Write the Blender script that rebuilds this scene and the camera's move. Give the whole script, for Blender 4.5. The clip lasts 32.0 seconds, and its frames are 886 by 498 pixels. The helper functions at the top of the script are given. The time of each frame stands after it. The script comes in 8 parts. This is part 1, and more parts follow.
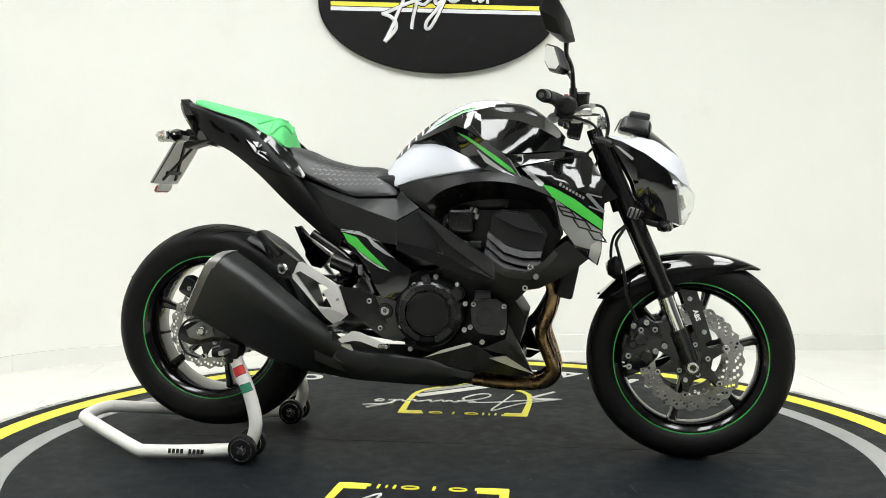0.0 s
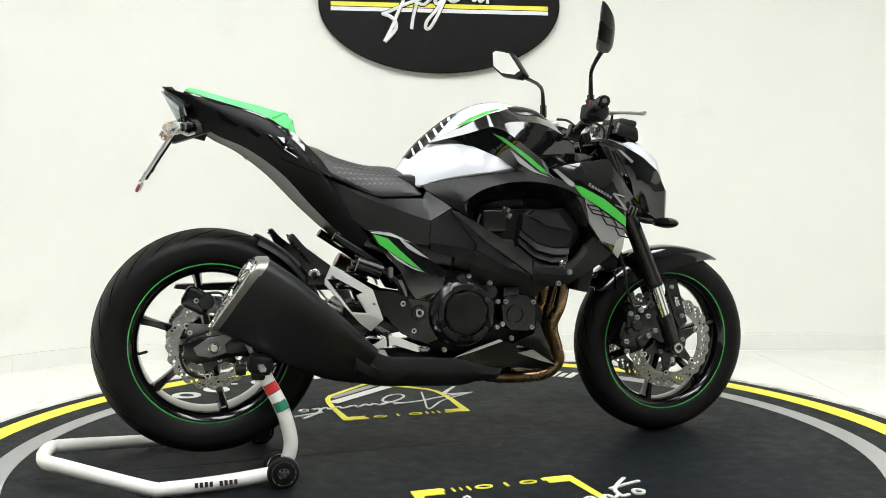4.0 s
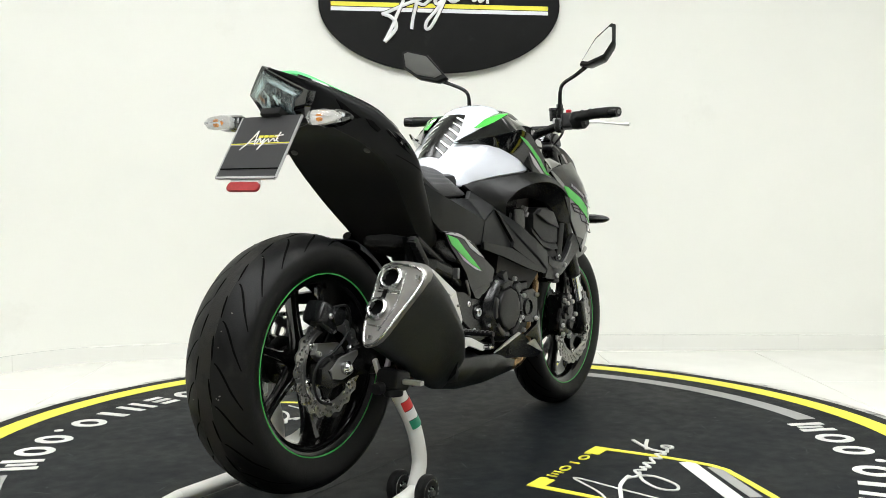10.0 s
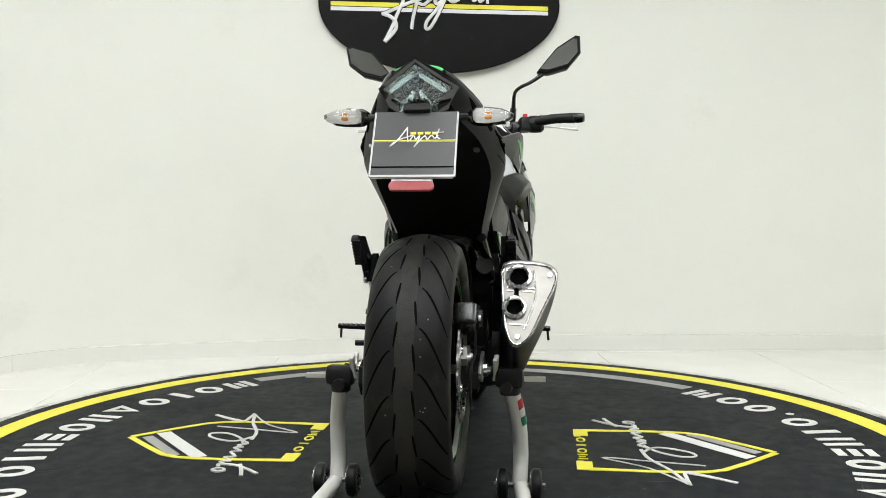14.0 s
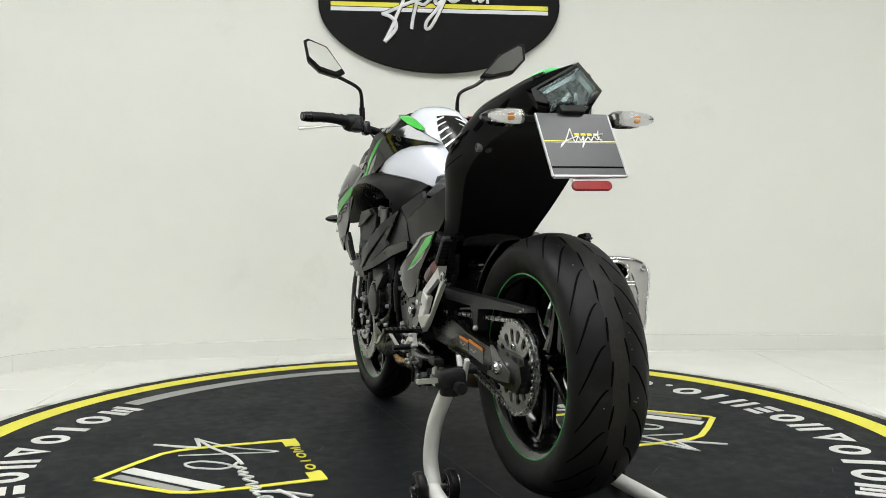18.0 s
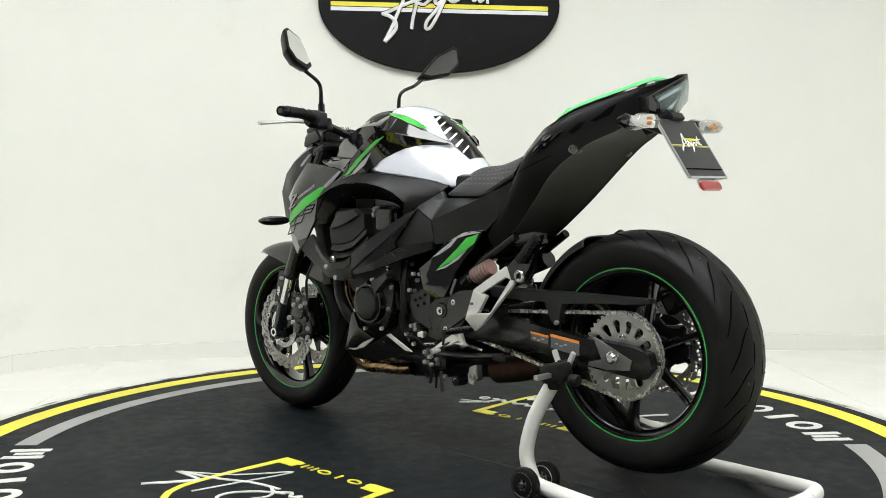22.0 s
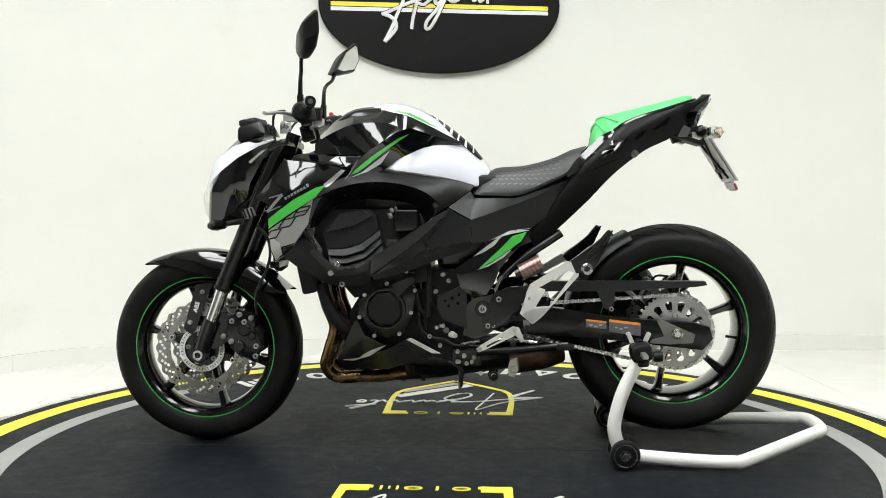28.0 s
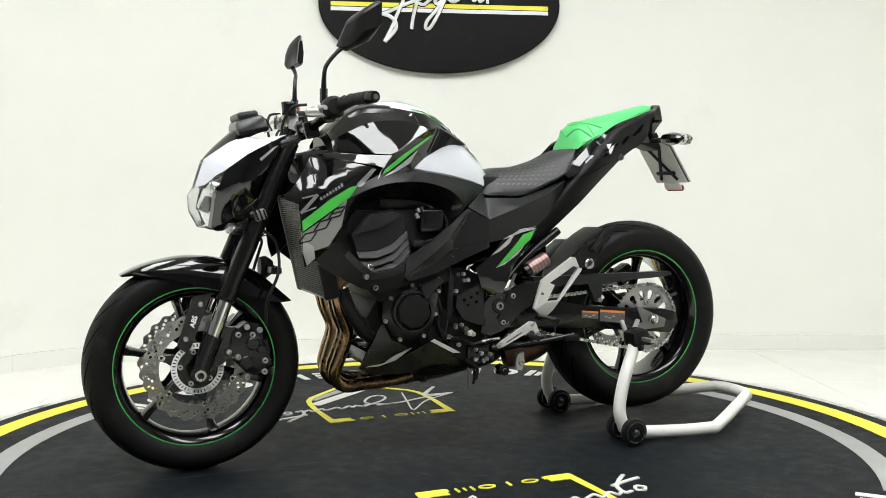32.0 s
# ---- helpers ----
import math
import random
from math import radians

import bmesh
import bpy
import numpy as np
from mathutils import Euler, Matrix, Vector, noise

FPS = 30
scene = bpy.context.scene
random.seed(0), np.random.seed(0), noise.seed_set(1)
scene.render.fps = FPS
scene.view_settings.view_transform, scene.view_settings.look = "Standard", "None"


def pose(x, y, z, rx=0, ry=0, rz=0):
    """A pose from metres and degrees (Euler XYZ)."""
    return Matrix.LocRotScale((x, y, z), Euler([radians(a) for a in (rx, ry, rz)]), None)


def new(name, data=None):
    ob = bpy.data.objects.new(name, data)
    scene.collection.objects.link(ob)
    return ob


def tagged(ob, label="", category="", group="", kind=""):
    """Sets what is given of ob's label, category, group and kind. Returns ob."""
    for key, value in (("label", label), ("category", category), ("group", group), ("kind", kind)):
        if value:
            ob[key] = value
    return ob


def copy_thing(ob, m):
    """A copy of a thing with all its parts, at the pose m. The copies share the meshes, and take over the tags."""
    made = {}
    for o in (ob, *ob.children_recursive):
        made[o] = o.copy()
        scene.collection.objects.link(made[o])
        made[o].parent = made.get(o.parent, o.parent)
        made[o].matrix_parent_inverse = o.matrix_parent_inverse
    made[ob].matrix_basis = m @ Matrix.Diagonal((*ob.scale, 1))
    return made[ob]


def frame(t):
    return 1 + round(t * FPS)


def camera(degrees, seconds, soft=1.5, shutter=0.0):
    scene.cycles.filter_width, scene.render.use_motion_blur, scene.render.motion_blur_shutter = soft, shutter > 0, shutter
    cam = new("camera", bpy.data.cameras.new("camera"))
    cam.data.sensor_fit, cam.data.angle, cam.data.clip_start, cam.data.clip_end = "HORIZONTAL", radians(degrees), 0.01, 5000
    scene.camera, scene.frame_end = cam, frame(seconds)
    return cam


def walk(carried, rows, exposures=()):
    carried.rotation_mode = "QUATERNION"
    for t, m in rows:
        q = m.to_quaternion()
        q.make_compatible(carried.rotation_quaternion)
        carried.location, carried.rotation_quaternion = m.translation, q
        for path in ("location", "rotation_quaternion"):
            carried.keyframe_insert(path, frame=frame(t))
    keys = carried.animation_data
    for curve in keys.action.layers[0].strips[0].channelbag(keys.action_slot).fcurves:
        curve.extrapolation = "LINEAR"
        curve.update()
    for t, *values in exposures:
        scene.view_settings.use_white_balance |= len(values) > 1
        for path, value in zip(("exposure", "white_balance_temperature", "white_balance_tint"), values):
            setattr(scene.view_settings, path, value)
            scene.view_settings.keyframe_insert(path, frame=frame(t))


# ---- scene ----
# One showroom: a still camera before a slow turntable, all lengths in metres.
EYE = (0.0, -2.932, 0.785)
TURN_RATE, TURN_START = 6.573, -8.389      # degrees a second, degrees
TABLE_X, TABLE_Y = 0.011, -0.023                           # the axle of the table in the room
BIKE_Y = -0.035                            # the machine stands a little off the axle of the table

cam = camera(49.85, 32.0, 0.6)
CAM_POSE = Matrix.Translation(EYE) @ pose(0, 0, 0, 90 - 3.448, 0, -0.125) @ pose(0, 0, 0, 0, 0, -0.17)
walk(cam, [(0, CAM_POSE), (32, CAM_POSE)], [(0, 0.03), (6, 0.03), (9, 0.04), (11.5, -0.06), (13, -0.19), (14, -0.18), (16, -0.30), (18, -0.35), (20, -0.26), (22, -0.10), (24, -0.05), (26, 0.01), (28, 0.02), (32, 0.01)])

# ---- light ----
world = bpy.data.worlds.new("world")
scene.world = world
world.use_nodes = True
world.node_tree.nodes["Background"].inputs[0].default_value = (0.9, 0.95, 1.0, 1)
world.node_tree.nodes["Background"].inputs[1].default_value = 0.25
LAMP_STRENGTH = 12.7


# ---- materials ----
def material(name, color, rough=0.5, metal=0.0, vary=0.0, scale=40.0, bump=0.0, bump_scale=400.0, coat=0.0, rough_vary=0.0,
             glow=0.0, dirt=None, dirt_scale=6.0, dirt_at=0.62, spec=0.5):
    """A surface with variation at two scales, fine relief and optional patches of dirt."""
    m = bpy.data.materials.new(name)
    m.use_nodes = True
    nt = m.node_tree
    bsdf = nt.nodes["Principled BSDF"]
    link = nt.links.new
    bsdf.inputs["Base Color"].default_value = (*color, 1)
    bsdf.inputs["Roughness"].default_value = rough
    bsdf.inputs["Metallic"].default_value = metal
    bsdf.inputs["Coat Weight"].default_value = coat
    bsdf.inputs["Coat Roughness"].default_value = 0.03
    bsdf.inputs["Specular IOR Level"].default_value = spec
    if glow:
        bsdf.inputs["Emission Color"].default_value = (*color, 1)
        bsdf.inputs["Emission Strength"].default_value = glow
    coord = nt.nodes.new("ShaderNodeTexCoord")
    if vary or rough_vary or dirt:
        coarse = nt.nodes.new("ShaderNodeTexNoise")
        coarse.inputs["Scale"].default_value = scale * 0.15
        coarse.inputs["Detail"].default_value = 5
        fine = nt.nodes.new("ShaderNodeTexNoise")
        fine.inputs["Scale"].default_value = scale
        fine.inputs["Detail"].default_value = 4
        link(coord.outputs["Object"], coarse.inputs["Vector"])
        link(coord.outputs["Object"], fine.inputs["Vector"])
        mix = nt.nodes.new("ShaderNodeMath")
        mix.operation = "ADD"
        link(coarse.outputs["Fac"], mix.inputs[0])
        link(fine.outputs["Fac"], mix.inputs[1])
        ramp = nt.nodes.new("ShaderNodeMapRange")
        ramp.inputs["From Min"].default_value, ramp.inputs["From Max"].default_value = 0.6, 1.4
        ramp.inputs["To Min"].default_value, ramp.inputs["To Max"].default_value = 1 - vary, 1 + vary
        link(mix.outputs[0], ramp.inputs["Value"])
        col = nt.nodes.new("ShaderNodeVectorMath")
        col.operation = "SCALE"
        col.inputs[0].default_value = color
        link(ramp.outputs[0], col.inputs["Scale"])
        out = col.outputs[0]
        if dirt:
            spots = nt.nodes.new("ShaderNodeTexNoise")
            spots.inputs["Scale"].default_value = dirt_scale
            spots.inputs["Detail"].default_value = 8
            spots.inputs["Roughness"].default_value = 0.7
            link(coord.outputs["Object"], spots.inputs["Vector"])
            edge = nt.nodes.new("ShaderNodeMapRange")
            edge.inputs["From Min"].default_value, edge.inputs["From Max"].default_value = dirt_at, dirt_at + 0.12
            link(spots.outputs["Fac"], edge.inputs["Value"])
            over = nt.nodes.new("ShaderNodeMix")
            over.data_type = "RGBA"
            link(edge.outputs[0], over.inputs[0])
            link(out, over.inputs[6])
            over.inputs[7].default_value = (*dirt, 1)
            out = over.outputs[2]
        link(out, bsdf.inputs["Base Color"])
        if rough_vary:
            rr = nt.nodes.new("ShaderNodeMapRange")
            rr.inputs["From Min"].default_value, rr.inputs["From Max"].default_value = 0.6, 1.4
            rr.inputs["To Min"].default_value, rr.inputs["To Max"].default_value = rough - rough_vary, rough + rough_vary
            link(mix.outputs[0], rr.inputs["Value"])
            link(rr.outputs[0], bsdf.inputs["Roughness"])
    if bump:
        grain = nt.nodes.new("ShaderNodeTexNoise")
        grain.inputs["Scale"].default_value = bump_scale
        grain.inputs["Detail"].default_value = 3
        link(coord.outputs["Object"], grain.inputs["Vector"])
        bn = nt.nodes.new("ShaderNodeBump")
        bn.inputs["Strength"].default_value = bump
        bn.inputs["Distance"].default_value = 0.002
        link(grain.outputs["Fac"], bn.inputs["Height"])
        link(bn.outputs[0], bsdf.inputs["Normal"])
    return m


def clear_plastic(name, color, rough=0.05):
    m = material(name, color, rough)
    b = m.node_tree.nodes["Principled BSDF"]
    b.inputs["Transmission Weight"].default_value = 1.0
    b.inputs["IOR"].default_value = 1.45
    return m


M_WALL = material("painted_wall", (0.812, 0.81, 0.762), 0.75, vary=0.02, scale=3, bump=0.12, bump_scale=120, dirt=(0.765, 0.758, 0.708), dirt_scale=1.3, dirt_at=0.6)
M_DARKWALL = material("grey_showroom_paint", (0.12, 0.12, 0.117), 0.7, vary=0.1, scale=3)
M_TILE = material("white_tile", (0.805, 0.80, 0.755), 0.18, vary=0.02, scale=5, rough_vary=0.05)
M_GROUT = material("tile_grout", (0.68, 0.67, 0.63), 0.7, vary=0.06)
M_CEIL = material("ceiling_paint", (0.42, 0.42, 0.41), 0.8, vary=0.02)
M_LAMP = material("lamp_diffuser", (0.97, 0.99, 0.985), 0.5, glow=LAMP_STRENGTH)
M_LAMPFRAME = material("lamp_frame", (0.75, 0.75, 0.75), 0.4, vary=0.03)
M_MAT = material("black_rubber_mat", (0.0037, 0.0056, 0.0075), 0.6, spec=0.14, vary=0.4, scale=22, rough_vary=0.12, bump=0.35, bump_scale=240,
                 dirt=(0.0100, 0.0135, 0.0165), dirt_scale=9, dirt_at=0.57)
M_YELLOW = material("yellow_floor_paint", (0.74, 0.69, 0.05), 0.55, vary=0.06, scale=14, bump=0.1, bump_scale=200, dirt=(0.55, 0.5, 0.08), dirt_scale=16, dirt_at=0.66)
M_GREYPAINT = material("grey_floor_paint", (0.30, 0.30, 0.29), 0.6, vary=0.08, scale=14, bump=0.1, bump_scale=200)
M_SEAM = material("mat_joint", (0.030, 0.035, 0.038), 0.7, vary=0.3)
M_WHITEPAINT = material("white_floor_paint", (0.63, 0.63, 0.6), 0.6, vary=0.05, scale=14, bump=0.1, bump_scale=200, dirt=(0.45, 0.45, 0.43), dirt_scale=20, dirt_at=0.64)
M_RIM = material("scuffed_white_rim", (0.5, 0.49, 0.46), 0.6, vary=0.1, scale=8, dirt=(0.13, 0.13, 0.125), dirt_scale=5.5, dirt_at=0.5)
M_SIGN = material("black_sign_board", (0.006, 0.006, 0.0058), 0.4, spec=0.13, vary=0.25, scale=12, rough_vary=0.12, bump=0.05, bump_scale=30, dirt=(0.014, 0.014, 0.0135), dirt_scale=5, dirt_at=0.58)
M_SIGNWHITE = material("sign_white", (0.82, 0.82, 0.84), 0.4, vary=0.02)
M_SIGNYELLOW = material("sign_yellow", (0.86, 0.80, 0.05), 0.4, vary=0.02)
M_STAND = material("white_powder_coat", (0.74, 0.73, 0.69), 0.35, vary=0.03, scale=20, bump=0.06, bump_scale=500, dirt=(0.42, 0.40, 0.36), dirt_scale=14, dirt_at=0.7)
M_RUBBER = material("tyre_rubber", (0.0052, 0.0052, 0.0051), 0.5, spec=0.18, vary=0.35, scale=30, rough_vary=0.14, bump=0.25, bump_scale=300, dirt=(0.014, 0.013, 0.0115), dirt_scale=7, dirt_at=0.58)
M_WORN = material("worn_tyre_crown", (0.0115, 0.0104, 0.0088), 0.62, spec=0.25, vary=0.45, scale=60, rough_vary=0.1, bump=0.4, bump_scale=350, dirt=(0.008, 0.0078, 0.0075), dirt_scale=30, dirt_at=0.5)
M_DUST = material("pale_dust", (0.12, 0.115, 0.10), 0.8, vary=0.3)
# near-black that paints the shade inside cuts, slots and recesses
M_RECESS = material("recess_shade", (0.002, 0.002, 0.002), 0.95, spec=0.05)
M_HARDRUBBER = material("black_hard_rubber", (0.006, 0.006, 0.006), 0.45, spec=0.25, vary=0.2, bump=0.2)
M_GLOSS = material("gloss_black_paint", (0.0025, 0.0026, 0.0028), 0.07, coat=0.4, spec=0.5, vary=0.1)
M_RIMBLACK = material("gloss_black_wheel_paint", (0.003, 0.003, 0.003), 0.12, coat=0.3, spec=0.45, vary=0.15)
M_EXHAUST = material("matte_exhaust_paint", (0.0078, 0.0088, 0.0094), 0.4, spec=0.42, vary=0.15, scale=60, rough_vary=0.06, bump=0.2, bump_scale=1400)
M_KNEE = material("black_knee_plastic", (0.0065, 0.0065, 0.0065), 0.34, spec=0.24, vary=0.12, scale=60, rough_vary=0.05, bump=0.12, bump_scale=900)
M_TAIL = material("dark_tail_plastic", (0.0045, 0.0047, 0.0048), 0.42, spec=0.16, vary=0.08, scale=50, rough_vary=0.03)
M_MATTE = material("matte_black_plastic", (0.0085, 0.0091, 0.0094), 0.35, spec=0.3, vary=0.15, scale=60, rough_vary=0.06, bump=0.15, bump_scale=900)
M_SATIN = material("satin_black_paint", (0.004, 0.004, 0.004), 0.24, spec=0.45, vary=0.15, scale=50, rough_vary=0.05)
# also the lighter tone that paints light on up-facing facets of black covers
M_DARK = material("dark_grey_and_lit_plastic", (0.012, 0.0127, 0.013), 0.3, spec=0.42, vary=0.12, scale=60, bump=0.12, bump_scale=900)
M_ENGINE = material("black_engine_paint", (0.0055, 0.0060, 0.0062), 0.24, spec=0.5, vary=0.2, scale=60, rough_vary=0.05, bump=0.05, bump_scale=700)
M_WHITE = material("pearl_white_paint", (0.56, 0.575, 0.625), 0.2, coat=0.5, vary=0.01)
M_GREEN = material("green_paint", (0.055, 0.40, 0.055), 0.2, coat=0.8, vary=0.03)
M_GREENTAPE = material("green_rim_tape", (0.03, 0.36, 0.06), 0.3, coat=0.4, vary=0.05)
M_GREENVINYL = material("green_seat_vinyl", (0.075, 0.50, 0.145), 0.5, vary=0.04, scale=60, bump=0.3, bump_scale=700)
M_SILVERDECAL = material("silver_grey_decal", (0.2, 0.2, 0.2), 0.28, metal=0.35, vary=0.06, coat=0.6)
M_LIGHTGREY = material("light_grey_decal", (0.36, 0.36, 0.355), 0.3, metal=0.3, vary=0.03, coat=0.5)
M_ALU = material("satin_aluminium", (0.52, 0.515, 0.50), 0.38, metal=0.9, vary=0.08, scale=50, rough_vary=0.08)
M_PALEALU = material("silver_painted_alloy", (0.62, 0.61, 0.59), 0.38, metal=0.35, vary=0.05, scale=50, dirt=(0.4, 0.39, 0.37), dirt_scale=25, dirt_at=0.68)
M_STEEL = material("brushed_steel", (0.56, 0.56, 0.55), 0.25, metal=1.0, vary=0.1, scale=80, rough_vary=0.1)
M_DISC = material("ground_disc_steel", (0.31, 0.305, 0.297), 0.3, metal=0.9, vary=0.15, scale=90, rough_vary=0.08)
M_SPROCKET = material("worn_sprocket_steel", (0.40, 0.395, 0.385), 0.33, metal=0.9, vary=0.15, scale=70, rough_vary=0.1)
M_BOLT = material("zinc_bolt", (0.62, 0.62, 0.61), 0.28, metal=1.0, vary=0.12, scale=200)
M_CHROME = material("hard_chrome", (0.72, 0.72, 0.72), 0.09, metal=1.0)
M_DARKSTEEL = material("dark_steel", (0.16, 0.155, 0.15), 0.35, metal=0.9, vary=0.2, scale=120)
M_BRONZE = material("heat_tinted_steel", (0.30, 0.195, 0.105), 0.28, metal=1.0, vary=0.3, scale=22, rough_vary=0.08, dirt=(0.20, 0.11, 0.06), dirt_scale=9, dirt_at=0.58)
M_RUST = material("scorched_steel", (0.085, 0.045, 0.027), 0.5, metal=0.7, vary=0.4, scale=30, rough_vary=0.15, dirt=(0.03, 0.022, 0.018), dirt_scale=12, dirt_at=0.5)
M_MIRROR = material("mirror_glass", (0.82, 0.83, 0.82), 0.02, metal=1.0)
M_CLEAR = clear_plastic("clear_lens", (0.97, 0.98, 0.98))
M_SMOKE = clear_plastic("smoked_lens", (0.86, 0.92, 0.93), 0.06)
M_REFLECTOR = material("lamp_reflector", (0.75, 0.76, 0.77), 0.12, metal=1.0, vary=0.15, scale=90, bump=0.9, bump_scale=90)
M_DARKREFLECTOR = material("tail_lamp_reflector", (0.42, 0.50, 0.52), 0.15, metal=0.9, vary=0.5, scale=200, bump=0.5, bump_scale=110)
M_DULLALU = material("dull_dark_alloy", (0.20, 0.20, 0.195), 0.42, metal=0.8, vary=0.12, scale=60)
M_FROST = material("clear_ribbed_plastic", (0.9, 0.9, 0.88), 0.1, vary=0.06, scale=120, bump=0.5, bump_scale=160)
M_FROST.node_tree.nodes["Principled BSDF"].inputs["Transmission Weight"].default_value = 0.93
M_AMBER = material("amber_bulb", (0.75, 0.27, 0.03), 0.25, vary=0.1)
M_RED = material("red_reflector", (0.30, 0.028, 0.03), 0.28, coat=0.3, vary=0.2, scale=200)
M_REDSWITCH = material("red_switch", (0.55, 0.02, 0.03), 0.4)
M_REDSTICKER = material("red_sticker", (0.6, 0.03, 0.03), 0.4)
M_GREENSTICKER = material("dark_green_sticker", (0.02, 0.22, 0.13), 0.4)
M_WHITESTICKER = material("white_sticker", (0.75, 0.75, 0.73), 0.4, vary=0.03)
M_ORANGE = material("orange_label", (0.75, 0.24, 0.03), 0.5)
M_LABEL = material("grey_warning_label", (0.10, 0.10, 0.11), 0.45, vary=0.2, scale=200)
M_PLATE = material("black_plate", (0.022, 0.022, 0.024), 0.35, vary=0.1)
M_CAP = material("brushed_end_cap", (0.27, 0.26, 0.245), 0.44, metal=0.85, vary=0.15, scale=45, rough_vary=0.1)
M_COPPER = material("copper_coil_body", (0.30, 0.17, 0.15), 0.3, metal=0.6, vary=0.2, scale=80)
M_SCREEN = clear_plastic("dark_screen", (0.25, 0.26, 0.27), 0.06)


def facet_material():
    """A mirrored lamp bowl of small facets, dark and bright glints painted in."""
    m = material("faceted_reflector_glints", (0.3, 0.35, 0.36), 0.12, metal=0.7)
    nt = m.node_tree
    bsdf = nt.nodes["Principled BSDF"]
    coord = nt.nodes.new("ShaderNodeTexCoord")
    cells = nt.nodes.new("ShaderNodeTexVoronoi")
    cells.inputs["Scale"].default_value = 240
    nt.links.new(coord.outputs["Object"], cells.inputs["Vector"])
    split = nt.nodes.new("ShaderNodeSeparateColor")
    nt.links.new(cells.outputs["Color"], split.inputs[0])
    ramp = nt.nodes.new("ShaderNodeValToRGB")
    ramp.color_ramp.elements[0].position, ramp.color_ramp.elements[0].color = 0.35, (0.03, 0.042, 0.046, 1)
    ramp.color_ramp.elements[1].position, ramp.color_ramp.elements[1].color = 0.95, (0.42, 0.50, 0.52, 1)
    nt.links.new(split.outputs[0], ramp.inputs[0])
    nt.links.new(ramp.outputs[0], bsdf.inputs["Base Color"])
    bn = nt.nodes.new("ShaderNodeBump")
    bn.inputs["Strength"].default_value, bn.inputs["Distance"].default_value = 1.0, 0.004
    nt.links.new(cells.outputs["Distance"], bn.inputs["Height"])
    nt.links.new(bn.outputs[0], bsdf.inputs["Normal"])
    return m


M_FACET = facet_material()
M_SEATMARK = material("shiny_seat_marks", (0.06, 0.06, 0.06), 0.3, vary=0.3, scale=30, spec=0.6)
M_SEAT = material("plain_seat_vinyl", (0.026, 0.026, 0.027), 0.48, vary=0.15, scale=60, bump=0.35, bump_scale=800)


# ---- mesh helpers ----
import itertools

from mathutils.bvhtree import BVHTree


def area_normals(bm, limit):
    """Corner normals that lean to the larger faces, so that bevelled panels stay flat and their edges catch the light."""
    corner = {}
    for v in bm.verts:
        left = set(v.link_faces)
        while left:
            fan, todo = [], [left.pop()]
            while todo:
                f = todo.pop()
                fan.append(f)
                for e in f.edges:
                    if v in e.verts and len(e.link_faces) == 2 and e.calc_face_angle(4.0) < limit:
                        for g in e.link_faces:
                            if g in left:
                                left.discard(g)
                                todo.append(g)
            n = Vector()
            for f in fan:
                n += f.normal * f.calc_area()
            n = n.normalized() if n.length > 1e-12 else fan[0].normal
            for f in fan:
                corner[f.index, v.index] = n
    return corner


def finish(bm, name, mat, angle=35):
    bmesh.ops.recalc_face_normals(bm, faces=bm.faces)
    bm.verts.index_update()
    bm.faces.index_update()
    bm.normal_update()
    corner = area_normals(bm, radians(angle)) if len(bm.faces) < 2500 else None
    me = bpy.data.meshes.new(name)
    bm.to_mesh(me)
    bm.free()
    me.materials.append(mat)
    for p in me.polygons:
        p.use_smooth = True
    me.set_sharp_from_angle(angle=radians(angle))
    if corner:
        me.normals_split_custom_set([corner[p.index, i] for p in me.polygons for i in p.vertices])
    return me


def part(name, bm, mat, parent, label="", angle=35):
    """One mesh object under a thing or a part."""
    ob = new(name, finish(bm, name, mat, angle))
    ob.parent = parent
    if label:
        ob["label"] = label
    return ob


def thing(name, label, category, group="", kind="", m=None):
    ob = new(name)
    ob.empty_display_size = 0.1
    if m is not None:
        ob.matrix_basis = m
    return tagged(ob, label, category, group, kind)


def box_bm(size, center=(0, 0, 0), bevel=0.0, turn=(0, 0, 0), bm=None, taper=1.0):
    bm = bm or bmesh.new()
    r = bmesh.ops.create_cube(bm, size=1)
    vs = r["verts"]
    for v in vs:
        k = taper if v.co.z > 0 else 1.0
        v.co = Vector((v.co.x * size[0] * k, v.co.y * size[1] * k, v.co.z * size[2]))
    if bevel:
        es = list({e for v in vs for e in v.link_edges})
        vs = list({v for f in bmesh.ops.bevel(bm, geom=es, offset=bevel, segments=2, affect="EDGES", profile=0.5)["faces"] for v in f.verts}
                  | {v for v in vs if v.is_valid})
    m = pose(*center, *turn)
    for v in vs:
        v.co = m @ v.co
    return bm


def lathe_bm(profile, axis="y", center=(0, 0, 0), n=48, bm=None, closed=False):
    """Turn a profile of (radius, along) round an axis. closed: the profile is a loop."""
    bm = bm or bmesh.new()
    rows = []
    c = Vector(center)
    for r, a in profile:
        row = []
        for i in range(n):
            t = 2 * math.pi * i / n
            p = {"y": (r * math.cos(t), a, r * math.sin(t)), "x": (a, r * math.cos(t), r * math.sin(t)), "z": (r * math.cos(t), r * math.sin(t), a)}[axis]
            row.append(bm.verts.new(c + Vector(p)))
        rows.append(row)
    pairs = list(zip(rows, rows[1:])) + ([(rows[-1], rows[0])] if closed else [])
    for a, b in pairs:
        for i in range(n):
            bm.faces.new((a[i], a[(i + 1) % n], b[(i + 1) % n], b[i]))
    if not closed:
        for row, r in ((rows[0], profile[0][0]), (rows[-1], profile[-1][0])):
            if r > 1e-5:
                bm.faces.new(row)
    return bm


